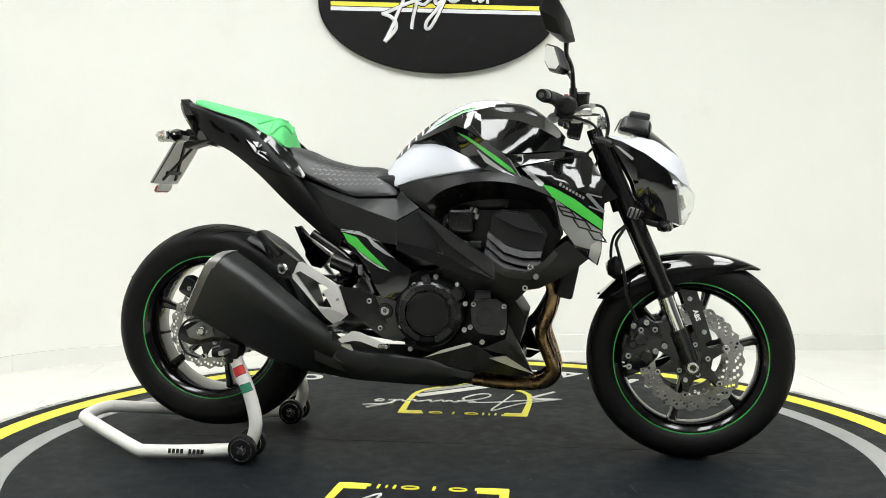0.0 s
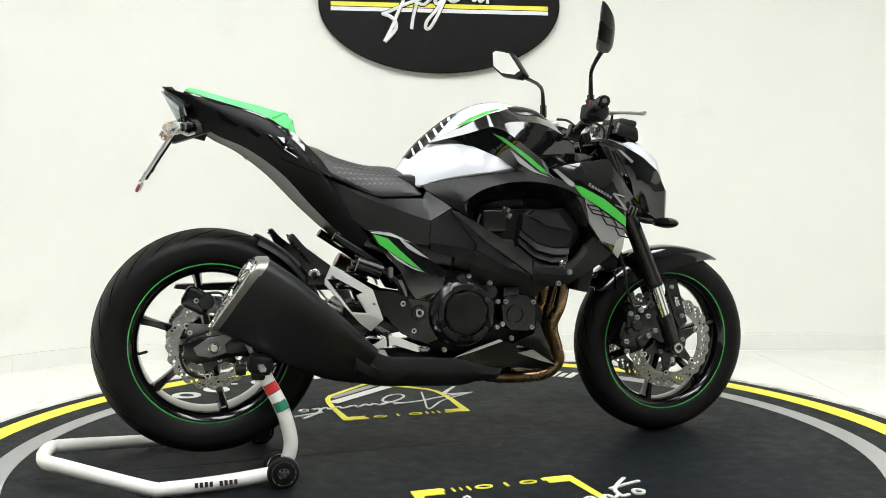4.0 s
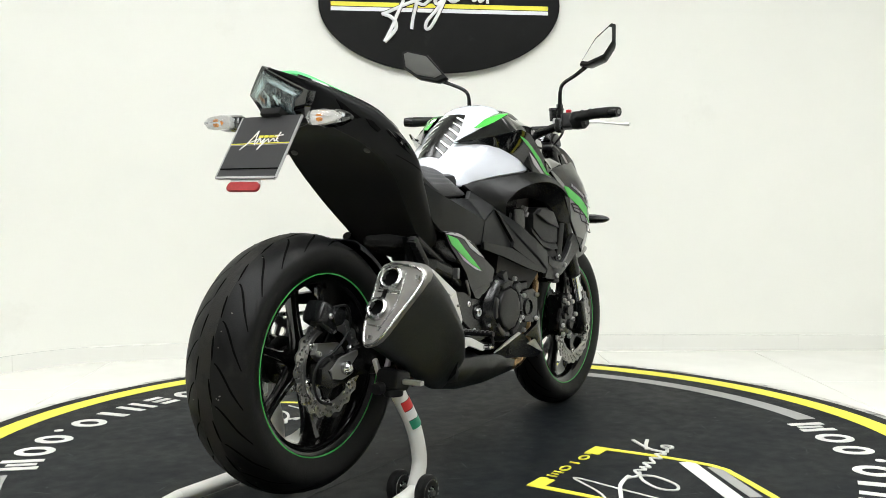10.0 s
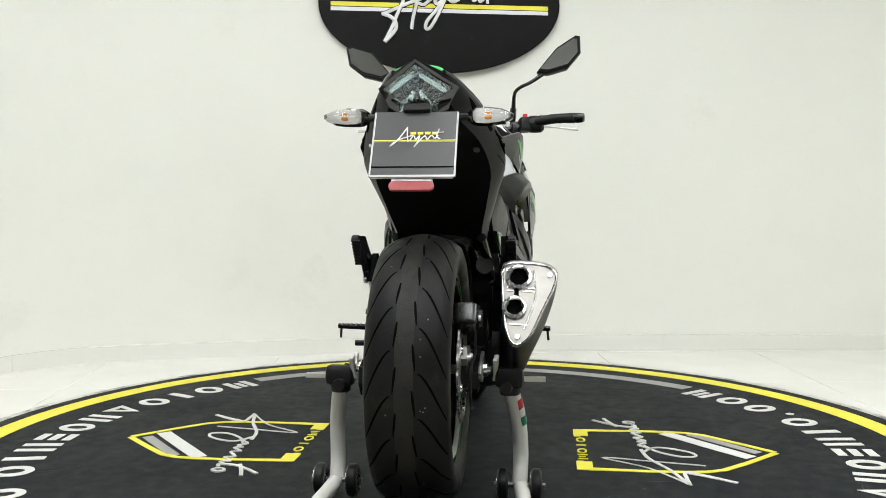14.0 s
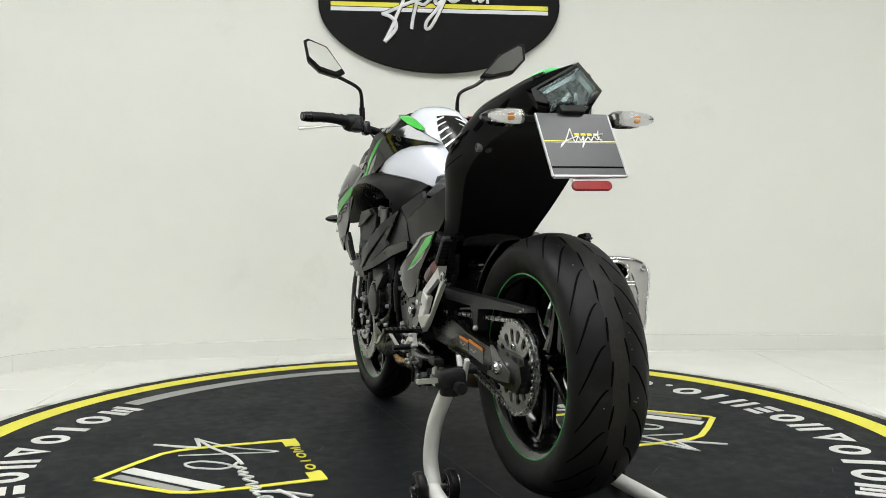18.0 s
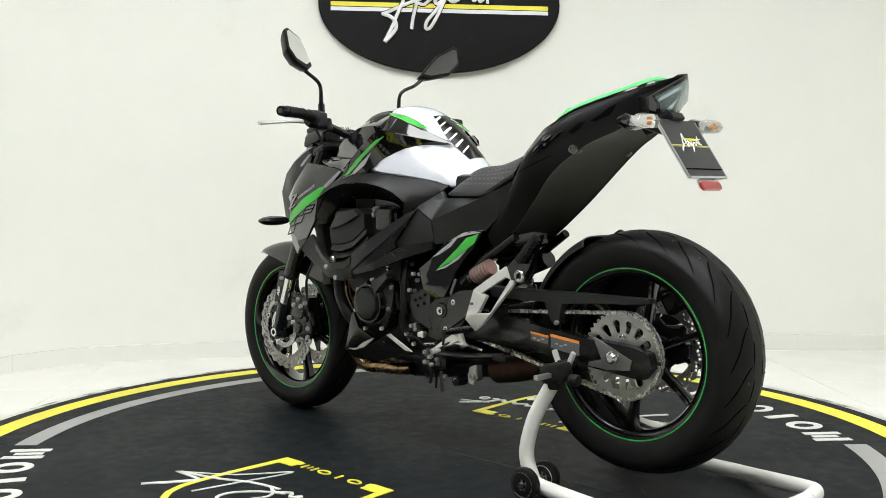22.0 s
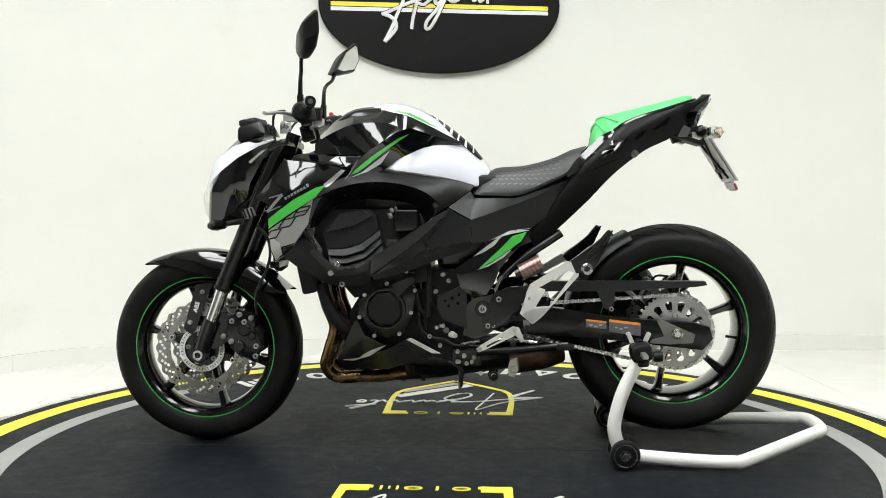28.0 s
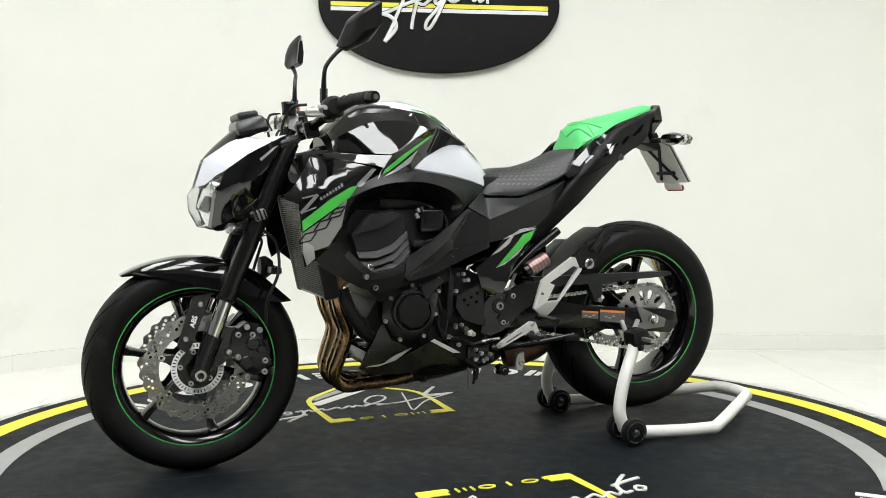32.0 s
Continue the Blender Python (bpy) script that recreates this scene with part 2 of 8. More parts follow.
def catmull(pts, k, closed=False):
    """Points of a smooth line through pts, k steps to a span."""
    pts = [Vector(p) for p in pts]
    n = len(pts)
    out = []
    for i in range(n if closed else n - 1):
        g = (lambda j: pts[j % n]) if closed else (lambda j: pts[min(max(j, 0), n - 1)])
        p0, p1, p2, p3 = g(i - 1), g(i), g(i + 1), g(i + 2)
        for s in range(k):
            t = s / k
            out.append(0.5 * ((2 * p1) + (p2 - p0) * t + (2 * p0 - 5 * p1 + 4 * p2 - p3) * t * t + (3 * p1 - p0 - 3 * p2 + p3) * t ** 3))
    if not closed:
        out.append(pts[-1])
    return out


def tube_bm(points, radius, n=12, smooth=4, closed=False, bm=None, flat=1.0):
    """A round bar along a smooth line; radius: one number or one for each point."""
    bm = bm or bmesh.new()
    line = catmull(points, smooth, closed) if smooth > 1 else [Vector(p) for p in points]
    m = len(line)
    rad = [radius] * m if not isinstance(radius, (list, tuple)) else [
        float(np.interp(i / (m - 1) * (len(radius) - 1), range(len(radius)), radius)) for i in range(m)]
    rows, up = [], None
    for i, p in enumerate(line):
        a = line[(i - 1) % m] if closed or i else p
        b = line[(i + 1) % m] if closed or i < m - 1 else p
        t = (b - a).normalized()
        if up is None:
            up = t.orthogonal().normalized()
        up = (up - t * up.dot(t)).normalized()
        side = t.cross(up)
        rows.append([bm.verts.new(p + (up * math.cos(q) + side * math.sin(q) * flat) * rad[i]) for q in (2 * math.pi * j / n for j in range(n))])
    for a, b in list(zip(rows, rows[1:])) + ([(rows[-1], rows[0])] if closed else []):
        for j in range(n):
            bm.faces.new((a[j], a[(j + 1) % n], b[(j + 1) % n], b[j]))
    if not closed:
        bm.faces.new(rows[0]), bm.faces.new(rows[-1])
    return bm


def loft_bm(rings, around=3, along=5, bm=None, caps=True):
    """A smooth closed skin over rings of equally many points."""
    bm = bm or bmesh.new()
    rings = [catmull(r, around, True) for r in rings]
    cols = [catmull([r[j] for r in rings], along) for j in range(len(rings[0]))]
    rows = [[bm.verts.new(c[i]) for c in cols] for i in range(len(cols[0]))]
    n = len(cols)
    for a, b in zip(rows, rows[1:]):
        for j in range(n):
            bm.faces.new((a[j], a[(j + 1) % n], b[(j + 1) % n], b[j]))
    if caps:
        bm.faces.new(rows[0]), bm.faces.new(rows[-1])
    return bm


def body_ring(xt, zt, xb, zb, wt, wm, wb, crown=0.25, mid=0.5):
    """A symmetric cross-section between a top and a bottom point of the middle plane, with three half widths."""
    T, B = Vector((xt, 0, zt)), Vector((xb, 0, zb))
    d = B - T

    def at(k, w):
        p = T + d * k
        return Vector((p.x, w, p.z))
    half = [at(0, wt * 0.45), at(crown * 0.35, wt), at(mid, wm), at(0.93, wb), at(1, wb * 0.55)]
    return half + [Vector((p.x, -p.y, p.z)) for p in reversed(half)]


def shape_bm(loops, thick, side=1, ctrl=(), dome=0.0, dome_r=0.03, step=0.03, bevel=0.0, power=3.0):
    """A shell over an outline in the x-z plane. loops: lists of (x, half width, z), the first the outline, the others its holes; the half
    width in between follows from the outline and from ctrl. side: 1 the machine's left, -1 its right."""
    bm = bmesh.new()
    known = [Vector(p) for p in ctrl]
    seg = []
    for loop in loops:
        pts = [Vector(p) for p in loop]
        vs = [bm.verts.new((p.x, 0, p.z)) for p in pts]
        for i in range(len(vs)):
            bm.edges.new((vs[i], vs[(i + 1) % len(vs)]))
            a, b = pts[i], pts[(i + 1) % len(pts)]
            k = max(1, int((b - a).length / 0.012))
            known += [a.lerp(b, j / k) for j in range(k)]
            seg.append((a.x, a.z, b.x, b.z))
    bmesh.ops.triangle_fill(bm, use_beauty=True, edges=bm.edges[:])
    xs, zs = [v.co.x for v in bm.verts], [v.co.z for v in bm.verts]
    for lo, hi, n in ((min(xs), max(xs), (1, 0, 0)), (min(zs), max(zs), (0, 0, 1))):
        k = int((hi - lo) / step)
        for i in range(1, k + 1):
            c = lo + (hi - lo) * i / (k + 1)
            bmesh.ops.bisect_plane(bm, geom=bm.verts[:] + bm.edges[:] + bm.faces[:], dist=1e-6, plane_co=(c * n[0], 0, c * n[2]), plane_no=n)
    K = np.array([(p.x, p.y, p.z) for p in known])
    S = np.array(seg)
    ys = {}
    for v in bm.verts:
        d2 = (K[:, 0] - v.co.x) ** 2 + (K[:, 2] - v.co.z) ** 2
        w = 1.0 / (d2 + 1e-9) ** (power / 2)
        ys[v] = float((w * K[:, 1]).sum() / w.sum())
    inner = [v for v in bm.verts if not v.is_boundary] if step < 0.1 else []
    if inner:
        # a thin-plate skin through the outline and the inner points
        A = np.array([(p.x, p.z, p.y) for p in known])
        A = A[np.unique(np.round(A[:, :2], 4), axis=0, return_index=True)[1]]
        n = len(A)

        def kernel(d2):
            return d2 * np.log(d2 + 1e-12)
        M = np.zeros((n + 3, n + 3))
        M[:n, :n] = kernel(((A[:, None, :2] - A[None, :, :2]) ** 2).sum(2)) + 1.5e-4 * np.eye(n)
        M[:n, n] = M[n, :n] = 1
        M[:n, n + 1:] = A[:, :2]
        M[n + 1:, :n] = A[:, :2].T
        sol = np.linalg.solve(M, np.concatenate([A[:, 2], np.zeros(3)]))
        for v in bm.verts:
            k = kernel((A[:, 0] - v.co.x) ** 2 + (A[:, 1] - v.co.z) ** 2)
            ys[v] = float(k @ sol[:n] + sol[n] + sol[n + 1] * v.co.x + sol[n + 2] * v.co.z)
    for v in bm.verts:
        y = ys[v]
        if dome:
            ax, az, bx, bz = S.T
            dx, dz = bx - ax, bz - az
            t = np.clip(((v.co.x - ax) * dx + (v.co.z - az) * dz) / (dx * dx + dz * dz + 1e-12), 0, 1)
            e = float(np.sqrt(((ax + t * dx - v.co.x) ** 2 + (az + t * dz - v.co.z) ** 2).min()))
            k = min(1.0, e / dome_r)
            y += dome * math.sin(k * math.pi / 2)
        v.co.y = side * y
    rim = [e for e in bm.edges if e.is_boundary]
    top = bm.faces[:]
    ext = bmesh.ops.extrude_face_region(bm, geom=top, use_keep_orig=True)
    for g in ext["geom"]:
        if isinstance(g, bmesh.types.BMVert):
            g.co.y -= side * thick
    if bevel:
        rim = [e for e in rim if e.is_valid and len(e.link_faces) == 2]
        bmesh.ops.bevel(bm, geom=rim, offset=bevel, segments=2, affect="EDGES", profile=0.5, clamp_overlap=True)
    return bm


def flat_loops(loops, w):
    return [[(x, w, z) for x, z in loop] for loop in loops]


def circle(cx, cz, r, n=24, start=0.0):
    return [(cx + r * math.cos(start + 2 * math.pi * i / n), cz + r * math.sin(start + 2 * math.pi * i / n)) for i in range(n)]


def tree_of(obs):
    """The surfaces of some parts in the machine's own space, for laying decals and bolts on them."""
    vs, fs = [], []
    for ob in obs:
        base = len(vs)
        vs += [v.co.copy() for v in ob.data.vertices]
        fs += [[base + i for i in p.vertices] for p in ob.data.polygons]
    return BVHTree.FromPolygons(vs, fs)


def decal_bm(tree, outline, side, lift=0.0015, step=0.012, fallback=0.2, holes=()):
    """A thin film with an (x, z) outline that lies on the outside of some parts."""
    bm = bmesh.new()
    for loop in (outline, *holes):
        vs = [bm.verts.new((x, 0, z)) for x, z in loop]
        for i in range(len(vs)):
            bm.edges.new((vs[i], vs[(i + 1) % len(vs)]))
    bmesh.ops.triangle_fill(bm, use_beauty=True, edges=bm.edges[:])
    xs, zs = [v.co.x for v in bm.verts], [v.co.z for v in bm.verts]
    for lo, hi, n in ((min(xs), max(xs), (1, 0, 0)), (min(zs), max(zs), (0, 0, 1))):
        k = int((hi - lo) / step)
        for i in range(1, k + 1):
            c = lo + (hi - lo) * i / (k + 1)
            bmesh.ops.bisect_plane(bm, geom=bm.verts[:] + bm.edges[:] + bm.faces[:], dist=1e-6, plane_co=(c * n[0], 0, c * n[2]), plane_no=n)
    last = fallback
    for v in bm.verts:
        hit = tree.ray_cast(Vector((v.co.x, side * 0.8, v.co.z)), Vector((0, -side, 0)))[0]
        if hit:
            last = abs(hit.y)
        v.co.y = side * (last + lift)
    ext = bmesh.ops.extrude_face_region(bm, geom=bm.faces[:], use_keep_orig=True)
    for g in ext["geom"]:
        if isinstance(g, bmesh.types.BMVert):
            g.co.y -= side * lift * 1.6
    return bm


def bar_bm(points, width, w, side, depth=0.004, bm=None):
    """A flat bar of one width along (x, z) points, standing on the plane y = side * w."""
    bm = bm or bmesh.new()
    pts = [Vector((x, 0, z)) for x, z in points]
    rows = []
    for i, p in enumerate(pts):
        t = (pts[min(i + 1, len(pts) - 1)] - pts[max(i - 1, 0)]).normalized()
        nrm = Vector((-t.z, 0, t.x)) * width / 2
        rows.append([bm.verts.new(p + s * nrm + Vector((0, side * (w + d), 0))) for s, d in ((1, 0), (-1, 0), (-1, depth), (1, depth))])
    for a, b in zip(rows, rows[1:]):
        for j in range(4):
            bm.faces.new((a[j], a[(j + 1) % 4], b[(j + 1) % 4], b[j]))
    bm.faces.new(rows[0]), bm.faces.new(rows[-1])
    return bm


def line_bm(tree, pts, width, side, lift=0.0026, bm=None, closed=False):
    """A painted line of one width over (x, z) points, laid on the outside of some parts."""
    bm = bm or bmesh.new()
    pts = [Vector((x, 0, z)) for x, z in pts]
    fine = []
    for p, q in zip(pts, pts[1:] + ([pts[0]] if closed else [])):
        k = max(1, int((q - p).length / 0.006))
        fine += [p.lerp(q, i / k) for i in range(k)]
    if not closed:
        fine.append(pts[-1])
    m = len(fine)
    rows = []
    for i, p in enumerate(fine):
        t = (fine[(i + 1) % m] - fine[i - 1]) if closed or 0 < i < m - 1 else (fine[min(i + 1, m - 1)] - fine[max(i - 1, 0)])
        t.normalize()
        row = []
        for e in (-0.5, 0.5):
            v = p + Vector((-t.z, 0, t.x)) * width * e
            hit = tree.ray_cast(Vector((v.x, side * 0.8, v.z)), Vector((0, -side, 0)))[0]
            row.append((v.x, hit.y if hit else None, v.z))
        rows.append(row)
    last = side * 0.2
    grid = []
    for row in rows:
        vs = []
        for x, y, z in row:
            last = y if y is not None else last
            vs.append(bm.verts.new((x, last + side * lift, z)))
        grid.append(vs)
    for p, q in list(zip(grid, grid[1:])) + ([(grid[-1], grid[0])] if closed else []):
        bm.faces.new((p[0], p[1], q[1], q[0]))
    return bm


BOLT = {}


def bolt(parent, p, side, r=0.008, mat=None, name="bolt", h=0.006):
    """A socket-head bolt that stands on p and faces sideways."""
    mat = mat or M_BOLT
    r *= 0.86
    key = (round(r, 4), mat.name, side, h)
    if key not in BOLT:
        bm = lathe_bm([(0.0001, -0.004), (r, -0.004), (r, h * 0.6), (r * 0.8, h), (r * 0.5, h), (r * 0.46, -0.003), (0.0001, -0.003)], n=14)
        for v in bm.verts:
            v.co.y *= side
        BOLT[key] = finish(bm, name, mat)
    o = new(name, BOLT[key])
    o.parent = parent
    o.matrix_local = Matrix.Translation((p[0], side * p[1], p[2]))
    return o


# ---- the room ----
FLOOR_Z, CEIL_Z = -0.04, 3.1
WALL_LINE = [(-2.75, -0.6), (-2.36, 0.6), (-2.13, 1.14), (-1.98, 1.42), (-1.74, 1.64), (-1.34, 1.755), (-0.64, 1.885), (-0.09, 1.95), (0.52, 2.005), (1.38, 1.995),
             (2.30, 1.955), (2.95, 1.80), (3.25, 1.35), (3.3, 0.4), (3.3, -0.8)]


def strip_wall(name, line, z0, z1, thick, mat, label=""):
    """An upright wall along a line on the floor, thick away from the room's middle."""
    bm = bmesh.new()
    rows = []
    pts = [Vector((x, y, 0)) for x, y in line]
    for i, p in enumerate(pts):
        t = (pts[min(i + 1, len(pts) - 1)] - pts[max(i - 1, 0)]).normalized()
        out = Vector((-t.y, t.x, 0)) * thick
        rows.append([bm.verts.new(q + Vector((0, 0, z))) for q, z in ((p, z0), (p, z1), (p + out, z1), (p + out, z0))])
    for a, b in zip(rows, rows[1:]):
        for j in range(4):
            bm.faces.new((a[j], a[(j + 1) % 4], b[(j + 1) % 4], b[j]))
    bm.faces.new(rows[0]), bm.faces.new(rows[-1])
    ob = new(name, finish(bm, name, mat, 60))
    return tagged(ob, label, "wall", kind="structure")


smooth_line = [(p.x, p.y) for p in catmull([(x, y, 0) for x, y in WALL_LINE], 4)]
strip_wall("wall_north", smooth_line, FLOOR_Z - 0.1, CEIL_Z, 0.15, M_WALL, "plain off-white painted wall, slightly bowed")
strip_wall("wall_west", [(-2.75, -6.4), (-2.75, -0.6)], FLOOR_Z - 0.1, CEIL_Z, 0.15, M_DARKWALL, "grey painted side wall of the showroom")
strip_wall("wall_east", [(3.3, -0.8), (3.3, -6.4)], FLOOR_Z - 0.1, CEIL_Z, 0.15, M_DARKWALL, "grey painted side wall of the showroom")
strip_wall("wall_south", [(3.3, -6.4), (-2.75, -6.4)], FLOOR_Z - 0.1, CEIL_Z, 0.15, M_DARKWALL, "grey painted wall behind the camera")

# skirting of short tiles along the back wall
skirting = strip_wall("baseboard", smooth_line, FLOOR_Z - 0.02, 0.038, -0.010, M_TILE, "low white tiled skirting along the wall")
skirting["category"] = "skirting"
run = 0.0
for a, b in zip(smooth_line, smooth_line[1:]):
    va, vb = Vector((*a, 0)), Vector((*b, 0))
    run += (vb - va).length
    if run > 0.6:
        run = 0.0
        ang = math.degrees(math.atan2(vb.y - va.y, vb.x - va.x))
        ob = part("skirting_joint", box_bm((0.0012, 0.003, 0.076), (0, 0, 0)), M_GROUT, skirting)
        nrm = Vector(((vb - va).y, -(vb - va).x, 0)).normalized()
        ob.matrix_local = pose(*(va + nrm * 0.0105 + Vector((0, 0, 0.0))), 0, 0, ang)

# floor: a bed with polished tiles on it
bm = box_bm((6.6, 9.0, 0.1), (0.3, -2.2, FLOOR_Z - 0.053))
floor = tagged(new("floor", finish(bm, "floor", M_GROUT)), "glossy white tiled floor round a turntable", "floor", kind="structure")
TILE = 0.805
tile_bm = box_bm((TILE - 0.003, TILE - 0.003, 0.006), (0, 0, 0), 0.0012)
tile_mesh = finish(tile_bm, "tile", M_TILE)
for i in range(-5, 6):
    for j in range(-10, 4):
        c = Vector((1.66 - 2.5 * TILE + i * TILE, 1.09 + (j + 0.5) * TILE, 0))
        c = Matrix.Rotation(0.03, 4, "Z") @ c
        if not (-3.1 < c.x < 3.65 and -6.75 < c.y < 2.3):
            continue
        o = new("tile", tile_mesh)
        o.parent = floor
        o.matrix_local = pose(c.x, c.y, FLOOR_Z - 0.003, 0, 0, 1.7)

bm = box_bm((6.6, 9.0, 0.1), (0.3, -2.2, CEIL_Z + 0.05))
tagged(new("ceiling", finish(bm, "ceiling", M_CEIL)), "plain pale grey ceiling with flat light panels", "ceiling", kind="structure")


def ceiling_light(x, y, sx, sy):
    lamp = thing("ceiling_light", "flat white light panel set in the ceiling", "ceiling light", "ceiling lights", m=pose(x, y, CEIL_Z - 0.02))
    for dx, dy, ax, ay in ((0, sy / 2, sx + 0.04, 0.02), (0, -sy / 2, sx + 0.04, 0.02), (sx / 2, 0, 0.02, sy - 0.02), (-sx / 2, 0, 0.02, sy - 0.02)):
        part("frame", box_bm((ax, ay, 0.04), (dx, dy, 0.0), 0.003), M_LAMPFRAME, lamp)
    part("diffuser", box_bm((sx - 0.02, sy - 0.02, 0.012), (0, 0, -0.008)), M_LAMP, lamp, "glowing white diffuser")
    return lamp


first_light = ceiling_light(-1.22, -0.6, 0.62, 1.9)
for x, y in ((0.06, -0.6), (1.62, -0.6), (-1.22, -2.7), (0.06, -2.7), (1.62, -2.7)):
    copy_thing(first_light, pose(x, y, CEIL_Z - 0.02))

# ---- oval board on the wall ----
sign = thing("wall_sign", "black oval board with yellow and white stripes on the wall", "sign", m=pose(0.0, 1.932, 1.724, 0, 0, 5.4))
A, B = 0.608, 0.343
bm = bmesh.new()
rows = []
for k, y in ((0.985, -0.018), (1.0, -0.014), (1.0, 0.012), (0.96, 0.02)):
    rows.append([bm.verts.new((A * k * math.cos(t), y, B * k * math.sin(t))) for t in (2 * math.pi * i / 96 for i in range(96))])
for a, b in zip(rows, rows[1:]):
    for i in range(96):
        bm.faces.new((a[i], a[(i + 1) % 96], b[(i + 1) % 96], b[i]))
bm.faces.new(rows[0]), bm.faces.new(rows[-1])
part("board", bm, M_SIGN, sign)
for x in (-0.4, 0.4):
    part("spacer", lathe_bm([(0.018, 0.0), (0.018, 0.05)], "y", (x, 0.015, 0.0), 16), M_ALU, sign)
part("yellow_stripe", box_bm((1.095, 0.004, 0.021), (0.0, -0.02, -0.0105), 0.0008, (0, 0.55, 0)), M_SIGNYELLOW, sign, "raised yellow stripe")
part("white_stripe", box_bm((1.095, 0.004, 0.019), (0.0, -0.02, -0.0345), 0.0008, (0, 0.55, 0)), M_SIGNWHITE, sign, "raised white stripe")


def stroke(parent, pts, radius, mat, flat=0.35, smooth=6, name="stroke"):
    bm = tube_bm(pts, radius, 8, smooth)
    return part(name, bm, mat, parent)


def sign_stroke(pix, r, edge=True):
    # (across, up) from the board's centre
    pts = [(x, -0.028, z + 0.019) for x, z in pix]
    if edge:
        stroke(sign, [(x, -0.0125, z) for x, _, z in pts], [q + 0.0075 for q in r], M_SIGN, name="stroke_edge")
    stroke(sign, pts, r, M_SIGNWHITE)


sign_stroke([(-0.295, -0.077), (-0.244, -0.055), (-0.177, -0.025), (-0.109, 0.0), (-0.047, 0.022)], [0.0085, 0.0085, 0.0085, 0.0085, 0.0085])
sign_stroke([(-0.292, -0.074), (-0.255, -0.085), (-0.228, -0.11), (-0.225, -0.144), (-0.248, -0.177), (-0.281, -0.21)], [0.0095, 0.0095, 0.0095, 0.0095, 0.0095, 0.0095])
sign_stroke([(-0.281, -0.21), (-0.247, -0.144), (-0.219, -0.077), (-0.191, -0.016), (-0.171, 0.033)], [0.0085, 0.0085, 0.0085, 0.0085, 0.0085])
sign_stroke([(-0.115, 0.022), (-0.126, -0.039), (-0.14, -0.097), (-0.146, -0.147)], [0.0085, 0.0085, 0.0085, 0.0085])
sign_stroke([(-0.115, -0.017), (-0.087, -0.025), (-0.062, -0.008), (-0.036, 0.016)], [0.008, 0.008, 0.008, 0.008])
sign_stroke([(-0.003, 0.022), (-0.028, -0.006), (-0.014, -0.02), (0.02, 0.005), (-0.003, -0.05), (-0.031, -0.105), (-0.056, -0.141), (-0.076, -0.141), (-0.068, -0.105), (-0.031, -0.061), (0.009, -0.009), (0.037, 0.027)], [0.0085, 0.0085, 0.0085, 0.0085, 0.0085, 0.0085, 0.0085, 0.0085, 0.0085, 0.0085, 0.0085, 0.0085])
sign_stroke([(0.031, 0.011), (0.059, -0.009), (0.087, -0.0), (0.107, 0.022)], [0.0075, 0.0075, 0.0075, 0.0075])
sign_stroke([(0.154, 0.021), (0.168, -0.003), (0.188, 0.013), (0.199, -0.006), (0.222, 0.01)], [0.0075, 0.0075, 0.0075, 0.0075, 0.0075])
sign_stroke([(0.236, 0.021), (0.236, -0.015)], [0.007, 0.007])

# ---- turntable ----
table = thing("turntable", "round black turntable mat with yellow ring and white shapes", "turntable")
part("base", lathe_bm([(0.01, -0.039), (1.575, -0.039), (1.592, -0.02), (1.592, -0.004), (1.588, -0.002), (0.01, -0.002)], "z", n=160), M_RIM, table, "scuffed off-white edge of the turntable")
part("mat", lathe_bm([(0.01, -0.003), (1.551, -0.003), (1.553, -0.001), (1.551, 0.0), (0.01, 0.0)], "z", n=160), M_MAT, table, "worn black rubber mat")
part("yellow_ring", lathe_bm([(1.42, -0.001), (1.42, 0.0012), (1.498, 0.0012), (1.498, -0.001)], "z", n=160), M_YELLOW, table, "painted yellow ring")


def arc_bm(r0, r1, a0, a1, n, z=0.0012):
    bm = bmesh.new()
    rows = []
    for i in range(n + 1):
        t = radians(a0 + (a1 - a0) * i / n)
        rows.append([bm.verts.new((r * math.cos(t), r * math.sin(t), h)) for r, h in ((r0, -0.001), (r0, z), (r1, z), (r1, -0.001))])
    for a, b in zip(rows, rows[1:]):
        for j in range(4):
            bm.faces.new((a[j], a[(j + 1) % 4], b[(j + 1) % 4], b[j]))
    bm.faces.new(rows[0]), bm.faces.new(rows[-1])
    return bm


for mid in (0, 180):
    part("grey_arc", arc_bm(1.252, 1.322, mid - 43.2, mid + 43.2, 60), M_GREYPAINT, table, "painted grey arc")
# thin joint between the two halves of the mat
part("mat_seam", box_bm((2.95, 0.002, 0.0012), (0, 0.03, 0.0002), 0, (0, 0, 0.4)), M_SEAM, table, "thin pale joint across the mat")

# lettering as plain shapes: rings, bars and wedges of the signs' sizes, a dot where the dot stands
def flat_shape(loops, z=0.0014):
    """Flat painted pieces with (x, y) outlines; a pair of loops is an outline and its hole."""
    bm = bmesh.new()
    for outer, inner in loops:
        n = len(outer)
        lo, hi = [bm.verts.new((x, y, -0.001)) for x, y in outer], [bm.verts.new((x, y, z)) for x, y in outer]
        for i in range(n):
            bm.faces.new((lo[i], lo[(i + 1) % n], hi[(i + 1) % n], hi[i]))
        if inner:
            hole = [bm.verts.new((x, y, z)) for x, y in inner]
            deep = [bm.verts.new((x, y, -0.001)) for x, y in inner]
            for i in range(n):
                bm.faces.new((hi[i], hi[(i + 1) % n], hole[(i + 1) % n], hole[i]))
                bm.faces.new((hole[i], hole[(i + 1) % n], deep[(i + 1) % n], deep[i]))
        else:
            bm.faces.new(hi)
    return bm


